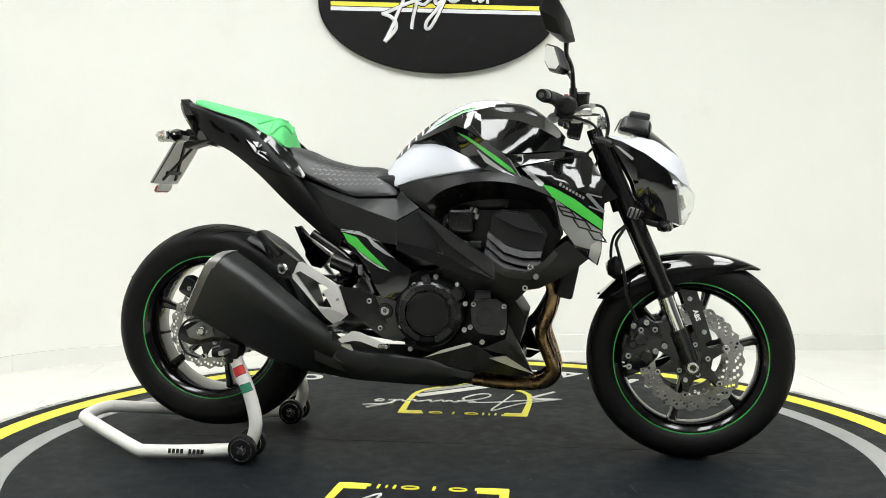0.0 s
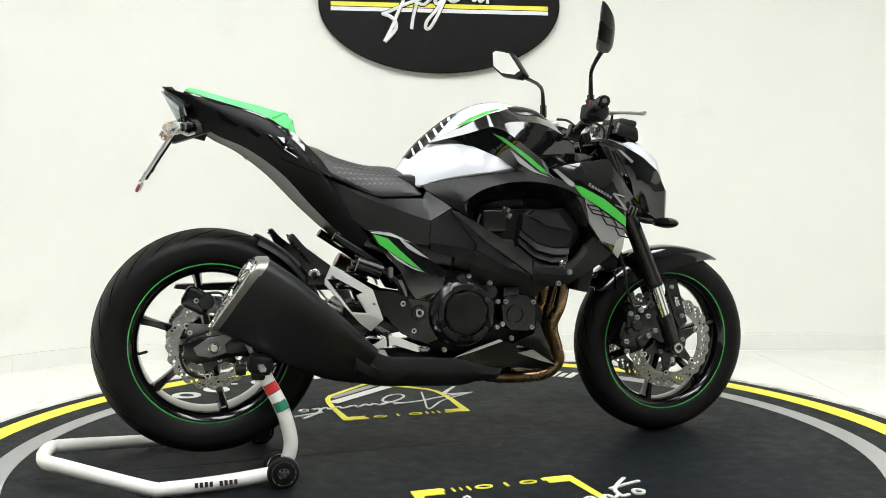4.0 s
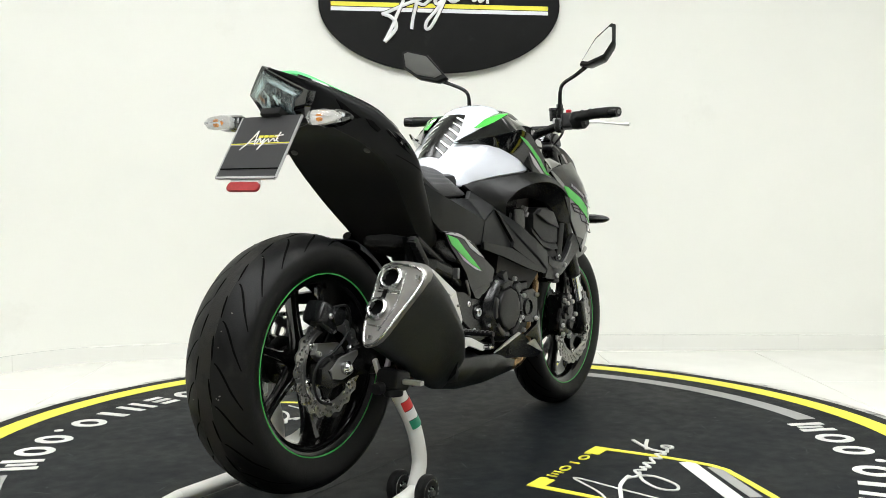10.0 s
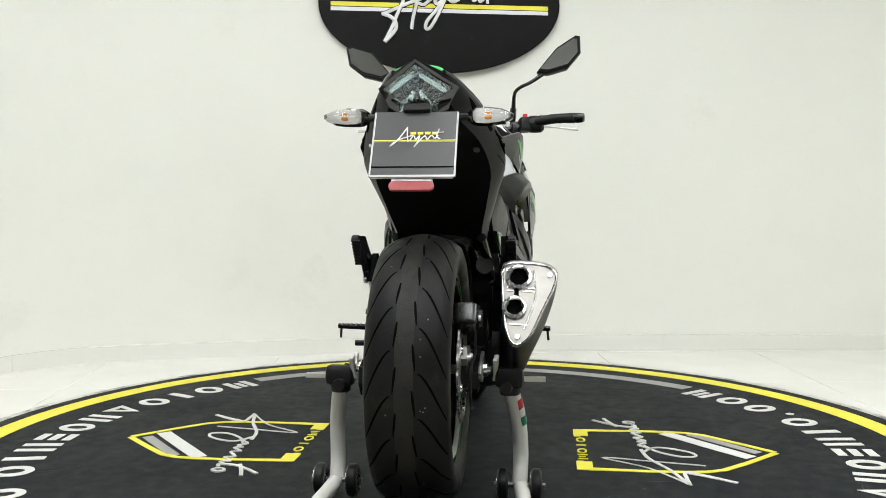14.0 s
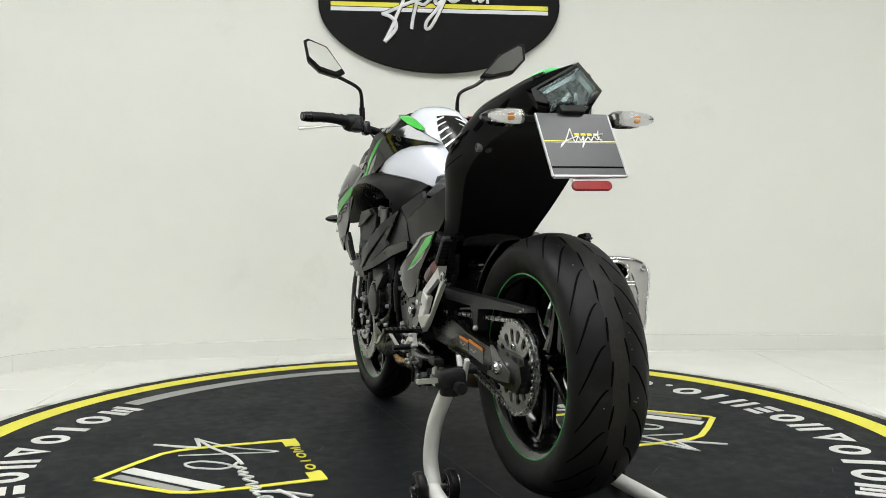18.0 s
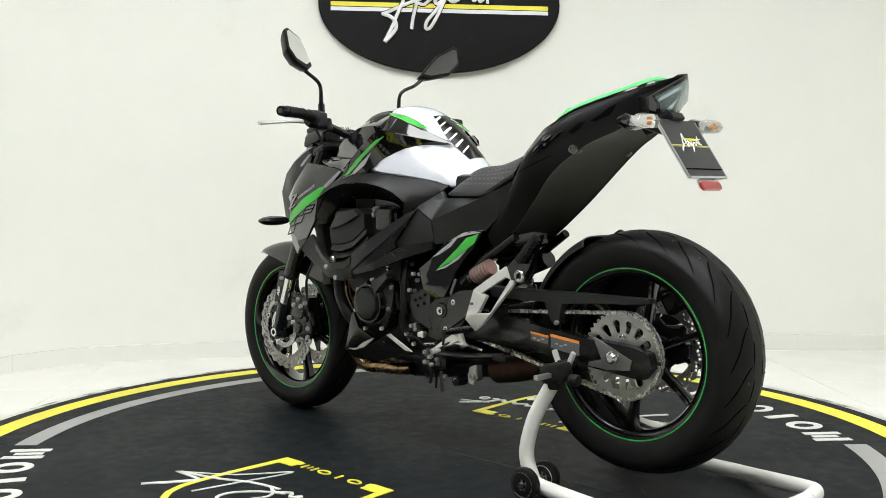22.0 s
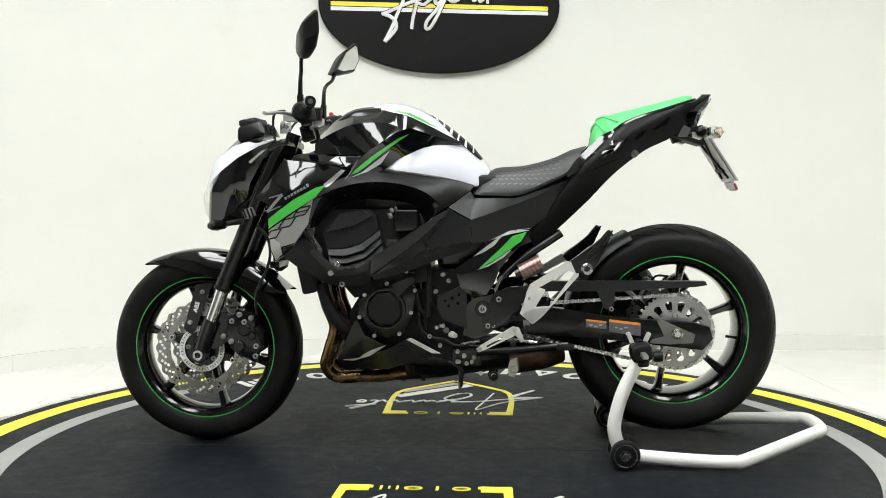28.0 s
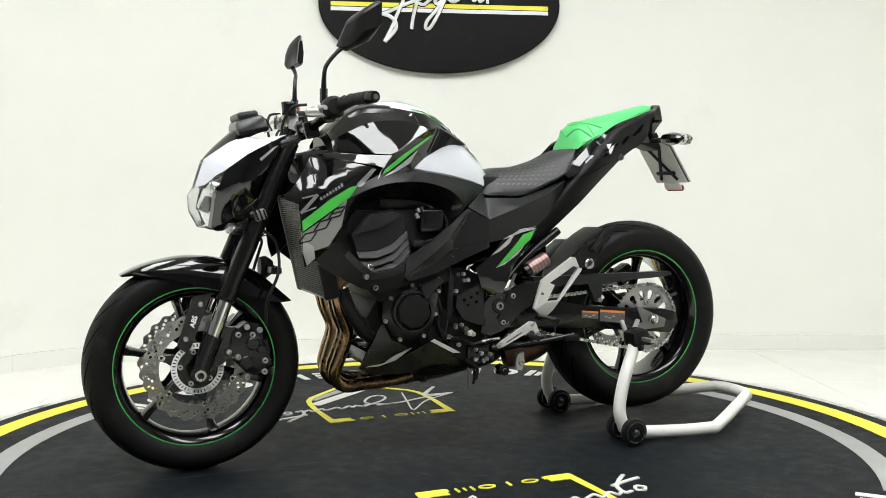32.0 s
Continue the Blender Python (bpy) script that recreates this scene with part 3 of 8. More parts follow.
def block(x0, y0, x1, y1):
    return ([(x0, y0), (x1, y0), (x1, y1), (x0, y1)], None)


def sign_shape(kind, w, h, t, z=0.0014):
    """A plain stand-in for one sign: w wide, h high, strokes t thick."""
    a, b = w / 2, h / 2
    if kind == "ring":
        return flat_shape([([(a * math.cos(q), b * math.sin(q)) for q in (math.pi * i / 12 for i in range(24))],
                            [((a - t) * math.cos(q), (b - t * 0.9) * math.sin(q)) for q in (math.pi * i / 12 for i in range(24))])], z)
    if kind == "three":
        return flat_shape([block(-a, -b, -a + t, b), block(-t * 0.4, -b * 0.6, t * 0.4, b * 0.8), block(a - t, -b, a, b)], z)
    if kind == "two":
        return flat_shape([block(-a, -b, -a + t, b), block(a - t, -b, a, b)], z)
    if kind == "steps":
        return flat_shape([block(-a, -b, a, -b + t), block(-a, -t / 2, a, t / 2), block(-a, b - t, a, b)], z)
    if kind == "wedge":
        return flat_shape([([(-a, -b), (a, -b), (0, b)], [(-a * 0.35, -b * 0.62), (a * 0.35, -b * 0.62), (0, b * 0.25)])], z)
    return flat_shape([block(-t * 0.6, -b, t * 0.6, b)], z)


SIGNS = [("three", 0.098), ("ring", 0.098), ("bar", 0.070), ("ring", 0.098), ("wedge", 0.098), ("two", 0.078), ("ring", 0.092), ("steps", 0.070), ("two", 0.084), ("bar", 0.070), ("ring", 0.098), ("dot", 0.030), ("ring", 0.090), ("ring", 0.098), ("three", 0.100)]
LETTER_R = 1.243
gap = (radians(89.0) * LETTER_R - sum(w for _, w in SIGNS)) / (len(SIGNS) - 1)
for centre in (-90, 90):
    run_ = -radians(89.0) * LETTER_R / 2
    for kind, wd in SIGNS:
        a = radians(centre) + (run_ + wd / 2) / LETTER_R
        if kind == "dot":
            bm = lathe_bm([(0.015, -0.001), (0.015, 0.0014)], "z", (0, -0.042, 0), 12)
        else:
            bm = sign_shape(kind, wd * 1.06, 0.12, 0.028)
        ob = part("letter_block", bm, M_WHITEPAINT, table)
        ob.matrix_local = pose(LETTER_R * math.cos(a), LETTER_R * math.sin(a), 0, 0, 0, math.degrees(a) + 90)
        run_ += wd + gap


def flat_bar(parent, pts, width, mat, name, z=0.0016, k=6, m=None):
    """A painted line of one width along (x, y) points."""
    line = catmull([(x, y, 0) for x, y in pts], k) if k > 1 else [Vector((x, y, 0)) for x, y in pts]
    bm = bmesh.new()
    rows = []
    n = len(line)
    for i, p in enumerate(line):
        a, b = line[max(i - 1, 0)], line[min(i + 1, n - 1)]
        t = (b - a).normalized()
        d0, d1 = (p - a), (b - p)
        mitre = 1.0
        if d0.length > 1e-6 and d1.length > 1e-6:
            mitre = 1.0 / max(0.5, math.sqrt(max(0.0, (1 + d0.normalized().dot(d1.normalized())) / 2)))
        nrm = Vector((-t.y, t.x, 0)) * width / 2 * mitre
        rows.append([bm.verts.new(p + s * nrm + Vector((0, 0, h))) for s, h in ((1, -0.001), (-1, -0.001), (-1, z), (1, z))])
    for a, b in zip(rows, rows[1:]):
        for j in range(4):
            bm.faces.new((a[j], a[(j + 1) % 4], b[(j + 1) % 4], b[j]))
    bm.faces.new(rows[0]), bm.faces.new(rows[-1])
    ob = part(name, bm, mat, parent)
    if m is not None:
        ob.matrix_local = m
    return ob


def floor_crest(m):
    """A shield outline with two slanting stripes and a looping flourish; built round the table's axle, then turned."""
    yellow = lambda pts, k=1, w=0.020: flat_bar(table, pts, w, M_YELLOW, "shield_line", 0.0016, k, m)
    for e in (-1, 1):
        yellow([(e * 0.14, -0.421), (e * 0.218, -0.421), (e * 0.226, -0.61), (e * 0.224, -0.71), (e * 0.216, -0.77), (e * 0.194, -0.82), (e * 0.118, -0.898), (0.004 + e * 0.003, -1.006)])
        flat_bar(table, [(e * 0.148, -0.432), (e * 0.229, -0.432)], 0.046, M_YELLOW, "shield_corner", 0.0021, 1, m)
    for i, (kind, wd) in enumerate((("three", 0.050), ("ring", 0.050), ("bar", 0.040), ("ring", 0.050))):
        ob = part("small_letter_block", sign_shape(kind, wd, 0.030, 0.0065, 0.0025), M_YELLOW, table)
        ob.matrix_local = m @ Matrix.Translation((-0.096 + i * 0.064, -0.430, 0))
    flat_bar(table, [(0.211, -0.7), (-0.058, -0.922)], 0.046, M_WHITEPAINT, "white_stripe", 0.0014, 1, m)
    flat_bar(table, [(0.2, -0.782), (-0.004, -0.954)], 0.034, M_GREYPAINT, "grey_stripe", 0.0014, 1, m)
    heights = itertools.count()
    white = lambda pts, w=0.011: flat_bar(table, pts, w * 0.85, M_WHITEPAINT, "flourish", 0.0020 + 0.0003 * next(heights), 6, m)
    white([(-0.335, -0.702), (-0.194, -0.61), (-0.1, -0.489), (-0.126, -0.63), (-0.157, -0.775)], 0.008)
    white([(-0.312, -0.834), (-0.254, -0.76), (-0.228, -0.71), (-0.291, -0.704), (-0.335, -0.702), (-0.213, -0.67), (-0.097, -0.622), (0, -0.608)], 0.013)
    white([(-0.312, -0.834), (-0.267, -0.77), (-0.233, -0.715)], 0.015)
    white([(0.044, -0.622), (-0.021, -0.655), (-0.069, -0.715), (-0.06, -0.762), (-0.013, -0.745), (0.027, -0.67), (0.004, -0.628)], 0.010)
    white([(-0.029, -0.612), (0.011, -0.632), (0.049, -0.606), (0.073, -0.628), (0.092, -0.608), (0.102, -0.63), (0.136, -0.6), (0.149, -0.625), (0.194, -0.598), (0.206, -0.625), (0.242, -0.597), (0.254, -0.622), (0.281, -0.595)])
    white([(0.359, -0.48), (0.315, -0.525), (0.283, -0.57), (0.279, -0.615), (0.303, -0.61)], 0.013)
    white([(0.383, -0.518), (0.335, -0.532), (0.276, -0.555)], 0.013)
    white([(0.32, -0.61), (0.325, -0.588), (0.341, -0.582), (0.351, -0.598), (0.338, -0.616), (0.32, -0.61)], 0.010)


rng = random.Random(4)
scuffs = bmesh.new()
for k in range(170):
    r, a = 1.2 * math.sqrt(rng.random()), rng.uniform(0, 6.283)
    x, y, q = r * math.cos(a), r * math.sin(a), rng.uniform(0, 3.14)
    ln, wd = (rng.uniform(0.01, 0.05), rng.uniform(0.0008, 0.002)) if k % 3 else (rng.uniform(0.003, 0.007), rng.uniform(0.002, 0.005))
    u, v = Vector((math.cos(q), math.sin(q), 0)) * ln, Vector((-math.sin(q), math.cos(q), 0)) * wd
    c = Vector((x, y, 0.0007))
    scuffs.faces.new([scuffs.verts.new(p) for p in (c - u, c - v, c + u, c + v)])
ob = part("mat_scuffs", scuffs, M_SEAM, table, "pale scratches and crumbs on the mat")
ob["kind"] = "stuff"
floor_crest(Matrix.Identity(4))
floor_crest(Matrix.Rotation(math.pi, 4, "Z"))

# ---- rear paddock stand ----
stand = thing("paddock_stand", "white tubular rear paddock stand on small wheels", "motorcycle stand")
SY = 0.012
for s in (-1, 1):
    Y = lambda y: SY + s * y
    up = part("upright", tube_bm([(-0.53, Y(0.235), 0.045), (-0.512, Y(0.237), 0.09), (-0.512, Y(0.237), 0.135), (-0.533, Y(0.232), 0.21), (-0.572, Y(0.217), 0.29), (-0.583, Y(0.212), 0.315)],
                                 0.0195, 16, 5), M_STAND, stand)
    part("base_arm", tube_bm([(-0.525, Y(0.237), 0.043), (-0.57, Y(0.243), 0.034), (-0.72, Y(0.255), 0.026), (-0.835, Y(0.258), 0.024), (-0.88, Y(0.245), 0.027), (-1.09, Y(0.11), 0.066),
                              (-1.135, Y(0.07), 0.072), (-1.145, Y(0.0), 0.073)], 0.0195, 16, 5), M_STAND, stand)
    for dy in (-0.042, 0.042):
        wh = part("caster_wheel", lathe_bm([(0.016, -0.014), (0.033, -0.014), (0.041, -0.009), (0.043, 0.0), (0.041, 0.009), (0.033, 0.014), (0.016, 0.014)], "y", (0, 0, 0), 32, closed=True), M_HARDRUBBER, stand,
                  "small black rubber caster wheel")
        wh.matrix_local = pose(-0.537, Y(0.235 + dy), 0.0445)
        for f in (-1, 1):
            for k in range(5):
                a = 2 * math.pi * k / 5
                part("spoke", bar_bm([(0.010 * math.cos(a), 0.010 * math.sin(a)), (0.030 * math.cos(a + 0.3), 0.030 * math.sin(a + 0.3))], 0.0075, 0.008, f), M_STEEL, wh)
            part("hub_cap", lathe_bm([(0.0001, f * 0.016), (0.009, f * 0.015), (0.010, f * 0.006)], "y", (0, 0, 0), 14), M_CHROME, wh)
            part("hub_ring", lathe_bm([(0.031, f * 0.006), (0.033, f * 0.0145), (0.030, f * 0.0145), (0.028, f * 0.006)], "y", (0, 0, 0), 28), M_STEEL, wh)
    part("axle", tube_bm([(-0.537, Y(0.17), 0.0445), (-0.537, Y(0.30), 0.0445)], 0.007, 10, 1), M_DARKSTEEL, stand)
    clamp = part("clamp", box_bm((0.062, 0.07, 0.052), (-0.586, Y(0.212), 0.326), 0.014, (0, 12 , 0)), M_HARDRUBBER, stand, "black rubber clamp block")
    part("clamp_band", lathe_bm([(0.0235, -0.016), (0.0255, -0.012), (0.0255, 0.012), (0.0235, 0.016)], "z", (-0.585, Y(0.212), 0.302), 20), M_HARDRUBBER, stand)
    part("clamp_knob", lathe_bm([(0.0001, -0.014), (0.014, -0.014), (0.016, 0.0), (0.014, 0.012), (0.0001, 0.012)], "x", (-0.635, Y(0.205), 0.312), 14), M_HARDRUBBER, stand)
    part("cross_bar", box_bm((0.016, 0.13, 0.012), (-0.588, Y(0.235), 0.325), 0.002), M_ALU, stand, "square metal bar through the clamp")
    for dx, lean in ((-0.016, -24), (0.024, 24)):
        part("hook", box_bm((0.013, 0.012, 0.055), (-0.587 + dx, Y(0.178), 0.352), 0.003, (0, lean, 0)), M_PALEALU, stand, "metal hook under the swing arm spool")
    part("spool", tube_bm([(-0.587, Y(0.145), 0.345), (-0.587, Y(0.20), 0.345)], [0.012, 0.009, 0.012], 14, 2), M_HARDRUBBER, stand)
# stickers on the stand
bm = lathe_bm([(0.0198, -0.041), (0.02005, -0.041), (0.02005, 0.041), (0.0198, 0.041)], "z", (0, 0, 0), 24, closed=True)
bmesh.ops.delete(bm, geom=[v for v in bm.verts if v.co.y > -0.006], context="VERTS")
border = part("sticker_border", bm, M_HARDRUBBER, stand)
border.matrix_local = pose(-0.5465, SY - 0.2268, 0.238, -8, -26, 0)
for dz, mt in ((0.262, M_REDSTICKER), (0.238, M_WHITESTICKER), (0.214, M_GREENSTICKER)):
    x = float(np.interp(dz, [0.21, 0.29], [-0.533, -0.572]))
    y = float(np.interp(dz, [0.21, 0.29], [0.232, 0.217]))
    bm = lathe_bm([(0.0205, -0.0125), (0.0213, -0.0125), (0.0213, 0.0125), (0.0205, 0.0125)], "z", (0, 0, 0), 24, closed=True)
    bmesh.ops.delete(bm, geom=[v for v in bm.verts if v.co.y > -0.009], context="VERTS")
    ob = part("sticker", bm, mt, stand)
    ob.matrix_local = pose(x, SY - y, dz, -8, -26, 0)
for k in range(9):
    x = -0.66 - k * 0.0125
    if k not in (4,):
        part("lettering_bar", box_bm((0.008, 0.003, 0.013), (x, SY - 0.2745, 0.031), 0, (-20, 0, 0)), M_HARDRUBBER, stand)

# ---- the motorcycle ----
bike = thing("motorcycle", "black, white and green naked sports motorcycle on a paddock stand", "motorcycle")
FRONT, REAR = Vector((0.744, 0, 0.2985)), Vector((-0.701, 0, 0.368))
FRONT_R, REAR_R = 0.300, 0.317


def wheel(name, c, R, tread, rim_half, spoke_start, label):
    """Rim and hub with spokes, tyre, tread and coloured tape; built round its own axle."""
    rim_prof = [(0.203, -rim_half + 0.008), (0.218, -rim_half), (0.224, -rim_half), (0.2225, -rim_half + 0.012), (0.215, -rim_half + 0.02), (0.21, 0.0), (0.215, rim_half - 0.02), (0.2225, rim_half - 0.012), (0.224, rim_half),
                (0.218, rim_half), (0.203, rim_half - 0.008), (0.196, rim_half - 0.02), (0.192, 0.0), (0.196, -rim_half + 0.02)]
    w = part(name, lathe_bm(rim_prof, "y", n=96, closed=True), M_RIMBLACK, bike, label)
    w.matrix_local = Matrix.Translation(c)
    part("hub", lathe_bm([(0.012, -0.06), (0.035, -0.06), (0.04, -0.04), (0.034, -0.02), (0.034, 0.02), (0.04, 0.04), (0.035, 0.06), (0.012, 0.06)], "y", n=32), M_RIMBLACK, w)
    for k in range(6):
        a = radians(spoke_start + 60 * k)
        d, q = Vector((math.cos(a), 0, math.sin(a))), Vector((-math.sin(a), 0, math.cos(a)))
        rings = []
        for r, hw, hy in ((0.028, 0.017, 0.03), (0.07, 0.0125, 0.02), (0.14, 0.010, 0.017), (0.185, 0.0125, 0.024), (0.2, 0.017, 0.032)):
            rings.append([d * r + q * (hw * x) + Vector((0, hy * y, 0)) for x, y in ((1, 0.5), (0.5, 1), (-0.5, 1), (-1, 0.5), (-1, -0.5), (-0.5, -1), (0.5, -1), (1, -0.5))])
        part("spoke", loft_bm(rings, 1, 4), M_RIMBLACK, w)
    part("tyre", lathe_bm(tread + [(r, -y) for r, y in reversed(tread[:-1])] + [(0.2, -tread[0][1] + 0.02), (0.2, tread[0][1] - 0.02)], "y", n=128, closed=True), M_RUBBER, w, "worn black road tyre")
    for s in (-1, 1):
        part("rim_tape", lathe_bm([(0.2195, s * (rim_half + 0.0004)), (0.2195, s * (rim_half + 0.0022)), (0.2225, s * (rim_half + 0.0022)), (0.2225, s * (rim_half + 0.0004))], "y", n=96, closed=True), M_GREENTAPE, w, "thin green tape along the rim")
    part("valve", tube_bm([(0.196 * math.cos(3.3), 0.0, 0.196 * math.sin(3.3)), (0.172 * math.cos(3.3), 0.012, 0.172 * math.sin(3.3))], 0.004, 8, 1), M_HARDRUBBER, w)
    return w


def tread_grooves(w, tread, n, mirrored_shift, reach, slant, width):
    """Curved cuts across the tread: dark strips on its skin paint their shade."""
    widest = max(range(len(tread)), key=lambda i: tread[i][1])
    crown = tread[widest:]
    half = crown + [(r, -y) for r, y in reversed(crown[:-1])]
    ys, rs = [p[1] for p in half][::-1], [p[0] for p in half][::-1]
    bm = bmesh.new()
    for s in (-1, 1):
        for k in range(n):
            a0 = 2 * math.pi * (k + (mirrored_shift if s > 0 else 0)) / n
            for y0, y1, sl, wd in ((reach * 0.34, reach, slant, width), (reach * 0.2, reach * 0.27, slant * 0.5, width * 1.1)):
                rows = []
                bend = 1.5 if y0 > reach * 0.3 else 1.0
                for i in range(11):
                    f = i / 10
                    y = y0 + (y1 - y0) * f
                    a = a0 + sl * f ** bend + (0.11 if y0 < reach * 0.3 else 0)
                    r = float(np.interp(s * y, ys, rs))
                    run_, rise = r * sl * bend * max(f, 0.05) ** (bend - 1), y1 - y0
                    size = math.hypot(run_, rise)
                    h = wd * (0.35 + 0.65 * math.sin(math.pi * min(1, 0.12 + f * 0.88))) / 2
                    pair = []
                    for e in (-1, 1):
                        yy, aa = y + e * h * run_ / size, a - e * h * rise / size / r
                        rr = float(np.interp(s * yy, ys, rs)) + 0.0007
                        pair.append(bm.verts.new((rr * math.cos(aa), s * yy, rr * math.sin(aa))))
                    rows.append(pair)
                for p, q in zip(rows, rows[1:]):
                    bm.faces.new((p[0], p[1], q[1], q[0]))
    ob = part("tread_pattern", bm, M_RECESS, w, "flat dark strips standing for the shade in the tread cuts")
    ob["kind"] = "stuff"


FRONT_TREAD = [(0.218, 0.046), (0.232, 0.054), (0.250, 0.060), (0.268, 0.0595), (0.282, 0.051), (0.292, 0.035), (0.2985, 0.017), (0.300, 0.0)]
REAR_TREAD = [(0.218, 0.074), (0.232, 0.083), (0.250, 0.090), (0.270, 0.0925), (0.287, 0.0865), (0.301, 0.068), (0.3105, 0.042), (0.3157, 0.02), (0.317, 0.0)]
front_wheel = wheel("front_wheel", FRONT, FRONT_R, FRONT_TREAD, 0.047, 15.5, "gloss black six-spoke front wheel with thin green rim line")
rear_wheel = wheel("rear_wheel", REAR, REAR_R, REAR_TREAD, 0.075, 40, "gloss black six-spoke rear wheel with thin green rim line")
tread_grooves(front_wheel, FRONT_TREAD, 20, 0.5, 0.054, 0.34, 0.004)
tread_grooves(rear_wheel, REAR_TREAD, 21, 0.5, 0.086, 0.34, 0.005)
band = [(r + 0.0004, y) for r, y in REAR_TREAD if y < 0.03]
band = band + [(r, -y) for r, y in reversed(band[:-1])]
part("worn_tread", lathe_bm(band + [(0.31, -0.018), (0.31, 0.018)], "y", n=128, closed=True), M_WORN, rear_wheel, "dusty brown worn crown of the tyre")
for w_, R_, half_, many in ((rear_wheel, 0.3115, 0.048, 40), (front_wheel, 0.2965, 0.026, 18)):
    rng = random.Random(many)
    crumbs = bmesh.new()
    for k in range(many):
        a, y = rng.uniform(0, 6.283), rng.choice((-1, 1)) * rng.uniform(0.6, 1.0) * half_
        box_bm((0.003, 0.003, 0.0022), ((R_ - 0.0) * math.cos(a), y, (R_ - 0.0) * math.sin(a)), 0, (0, -math.degrees(a), 0), crumbs)
    ob = part("rubber_crumbs", crumbs, M_DUST, w_, "pale crumbs stuck to the tread")
    ob["kind"] = "stuff"


def wave_disc(parent, R, r_in, y, waves, holes_n):
    """A wavy drilled brake disc with its carrier and rivets, on the wheel's axle."""
    rim = []
    for i in range(waves * 8):
        t = 2 * math.pi * i / (waves * 8)
        rim.append(((R - 0.0035 + 0.0035 * math.cos(waves * t)) * math.cos(t), (R - 0.0035 + 0.0035 * math.cos(waves * t)) * math.sin(t)))
    loops = [rim, circle(0, 0, r_in, 48)]
    for k in range(holes_n):
        for j, f in enumerate((0.22, 0.5, 0.78)):
            t = 2 * math.pi * (k + 0.33 * j) / holes_n
            r = r_in + 0.006 + (R - r_in - 0.014) * f
            loops.append(circle(r * math.cos(t), r * math.sin(t), 0.0048 if R > 0.14 else 0.0042, 8))
    d = part("brake_disc", shape_bm(flat_loops(loops, abs(y) + 0.0025), 0.005, 1 if y > 0 else -1, step=0.5), M_DISC, parent, "drilled wavy steel brake disc")
    s = 1 if y > 0 else -1
    part("disc_carrier", shape_bm(flat_loops([circle(0, 0, r_in + 0.002, 48), circle(0, 0, r_in - 0.008, 48)], abs(y) + 0.0045), 0.004, s, step=0.5), M_DISC, parent, "inner band of the brake disc")
    # black star that carries the disc, with bright floating bobbins at its tips
    star = []
    for k in range(6):
        a = 2 * math.pi * k / 6 + 0.35
        for da, rr in ((-0.30, 0.060), (-0.10, r_in - 0.020), (-0.07, r_in - 0.006), (0.07, r_in - 0.006), (0.10, r_in - 0.020), (0.30, 0.060)):
            star.append((rr * math.cos(a + da), rr * math.sin(a + da)))
    part("disc_star", shape_bm(flat_loops([star, circle(0, 0, 0.03, 24)], abs(y) + 0.001), 0.007, s, step=0.5), M_ENGINE, parent, "black disc carrier")
    for k in range(6):
        a = 2 * math.pi * k / 6 + 0.35
        q = ((r_in - 0.009) * math.cos(a), s * (abs(y) + 0.004), (r_in - 0.009) * math.sin(a))
        part("bobbin", lathe_bm([(0.0045, 0.0), (0.0045, s * 0.005), (0.0085, s * 0.005), (0.0105, s * 0.002), (0.0105, -s * 0.006)], "y", q, 18), M_STEEL, parent)
        part("bobbin_core", lathe_bm([(0.0001, s * 0.001), (0.0045, s * 0.001), (0.0045, -s * 0.004)], "y", q, 10), M_ENGINE, parent)
    for k in range(5):
        a = 2 * math.pi * k / 5 + 0.1
        bolt(parent, (0.046 * math.cos(a), abs(y) + 0.002, 0.046 * math.sin(a)), s, 0.0085)
    return d


for s in (-1, 1):
    wave_disc(front_wheel, 0.150, 0.111, s * 0.068, 24, 28)
wave_disc(rear_wheel, 0.125, 0.096, -0.092, 20, 22)
# toothed speed ring inside the left front disc
slots = []
for k in range(44):
    a = 2 * math.pi * k / 44
    slots.append([(r * math.cos(a + d), r * math.sin(a + d)) for r, d in ((0.0595, -0.026), (0.0595, 0.026), (0.0685, 0.026), (0.0685, -0.026))])
part("sensor_ring", shape_bm(flat_loops([circle(0, 0, 0.0715, 72), circle(0, 0, 0.0555, 48)] + slots, 0.079), 0.003, 1, step=0.5), M_WHITESTICKER, front_wheel, "slotted pale metal speed ring")

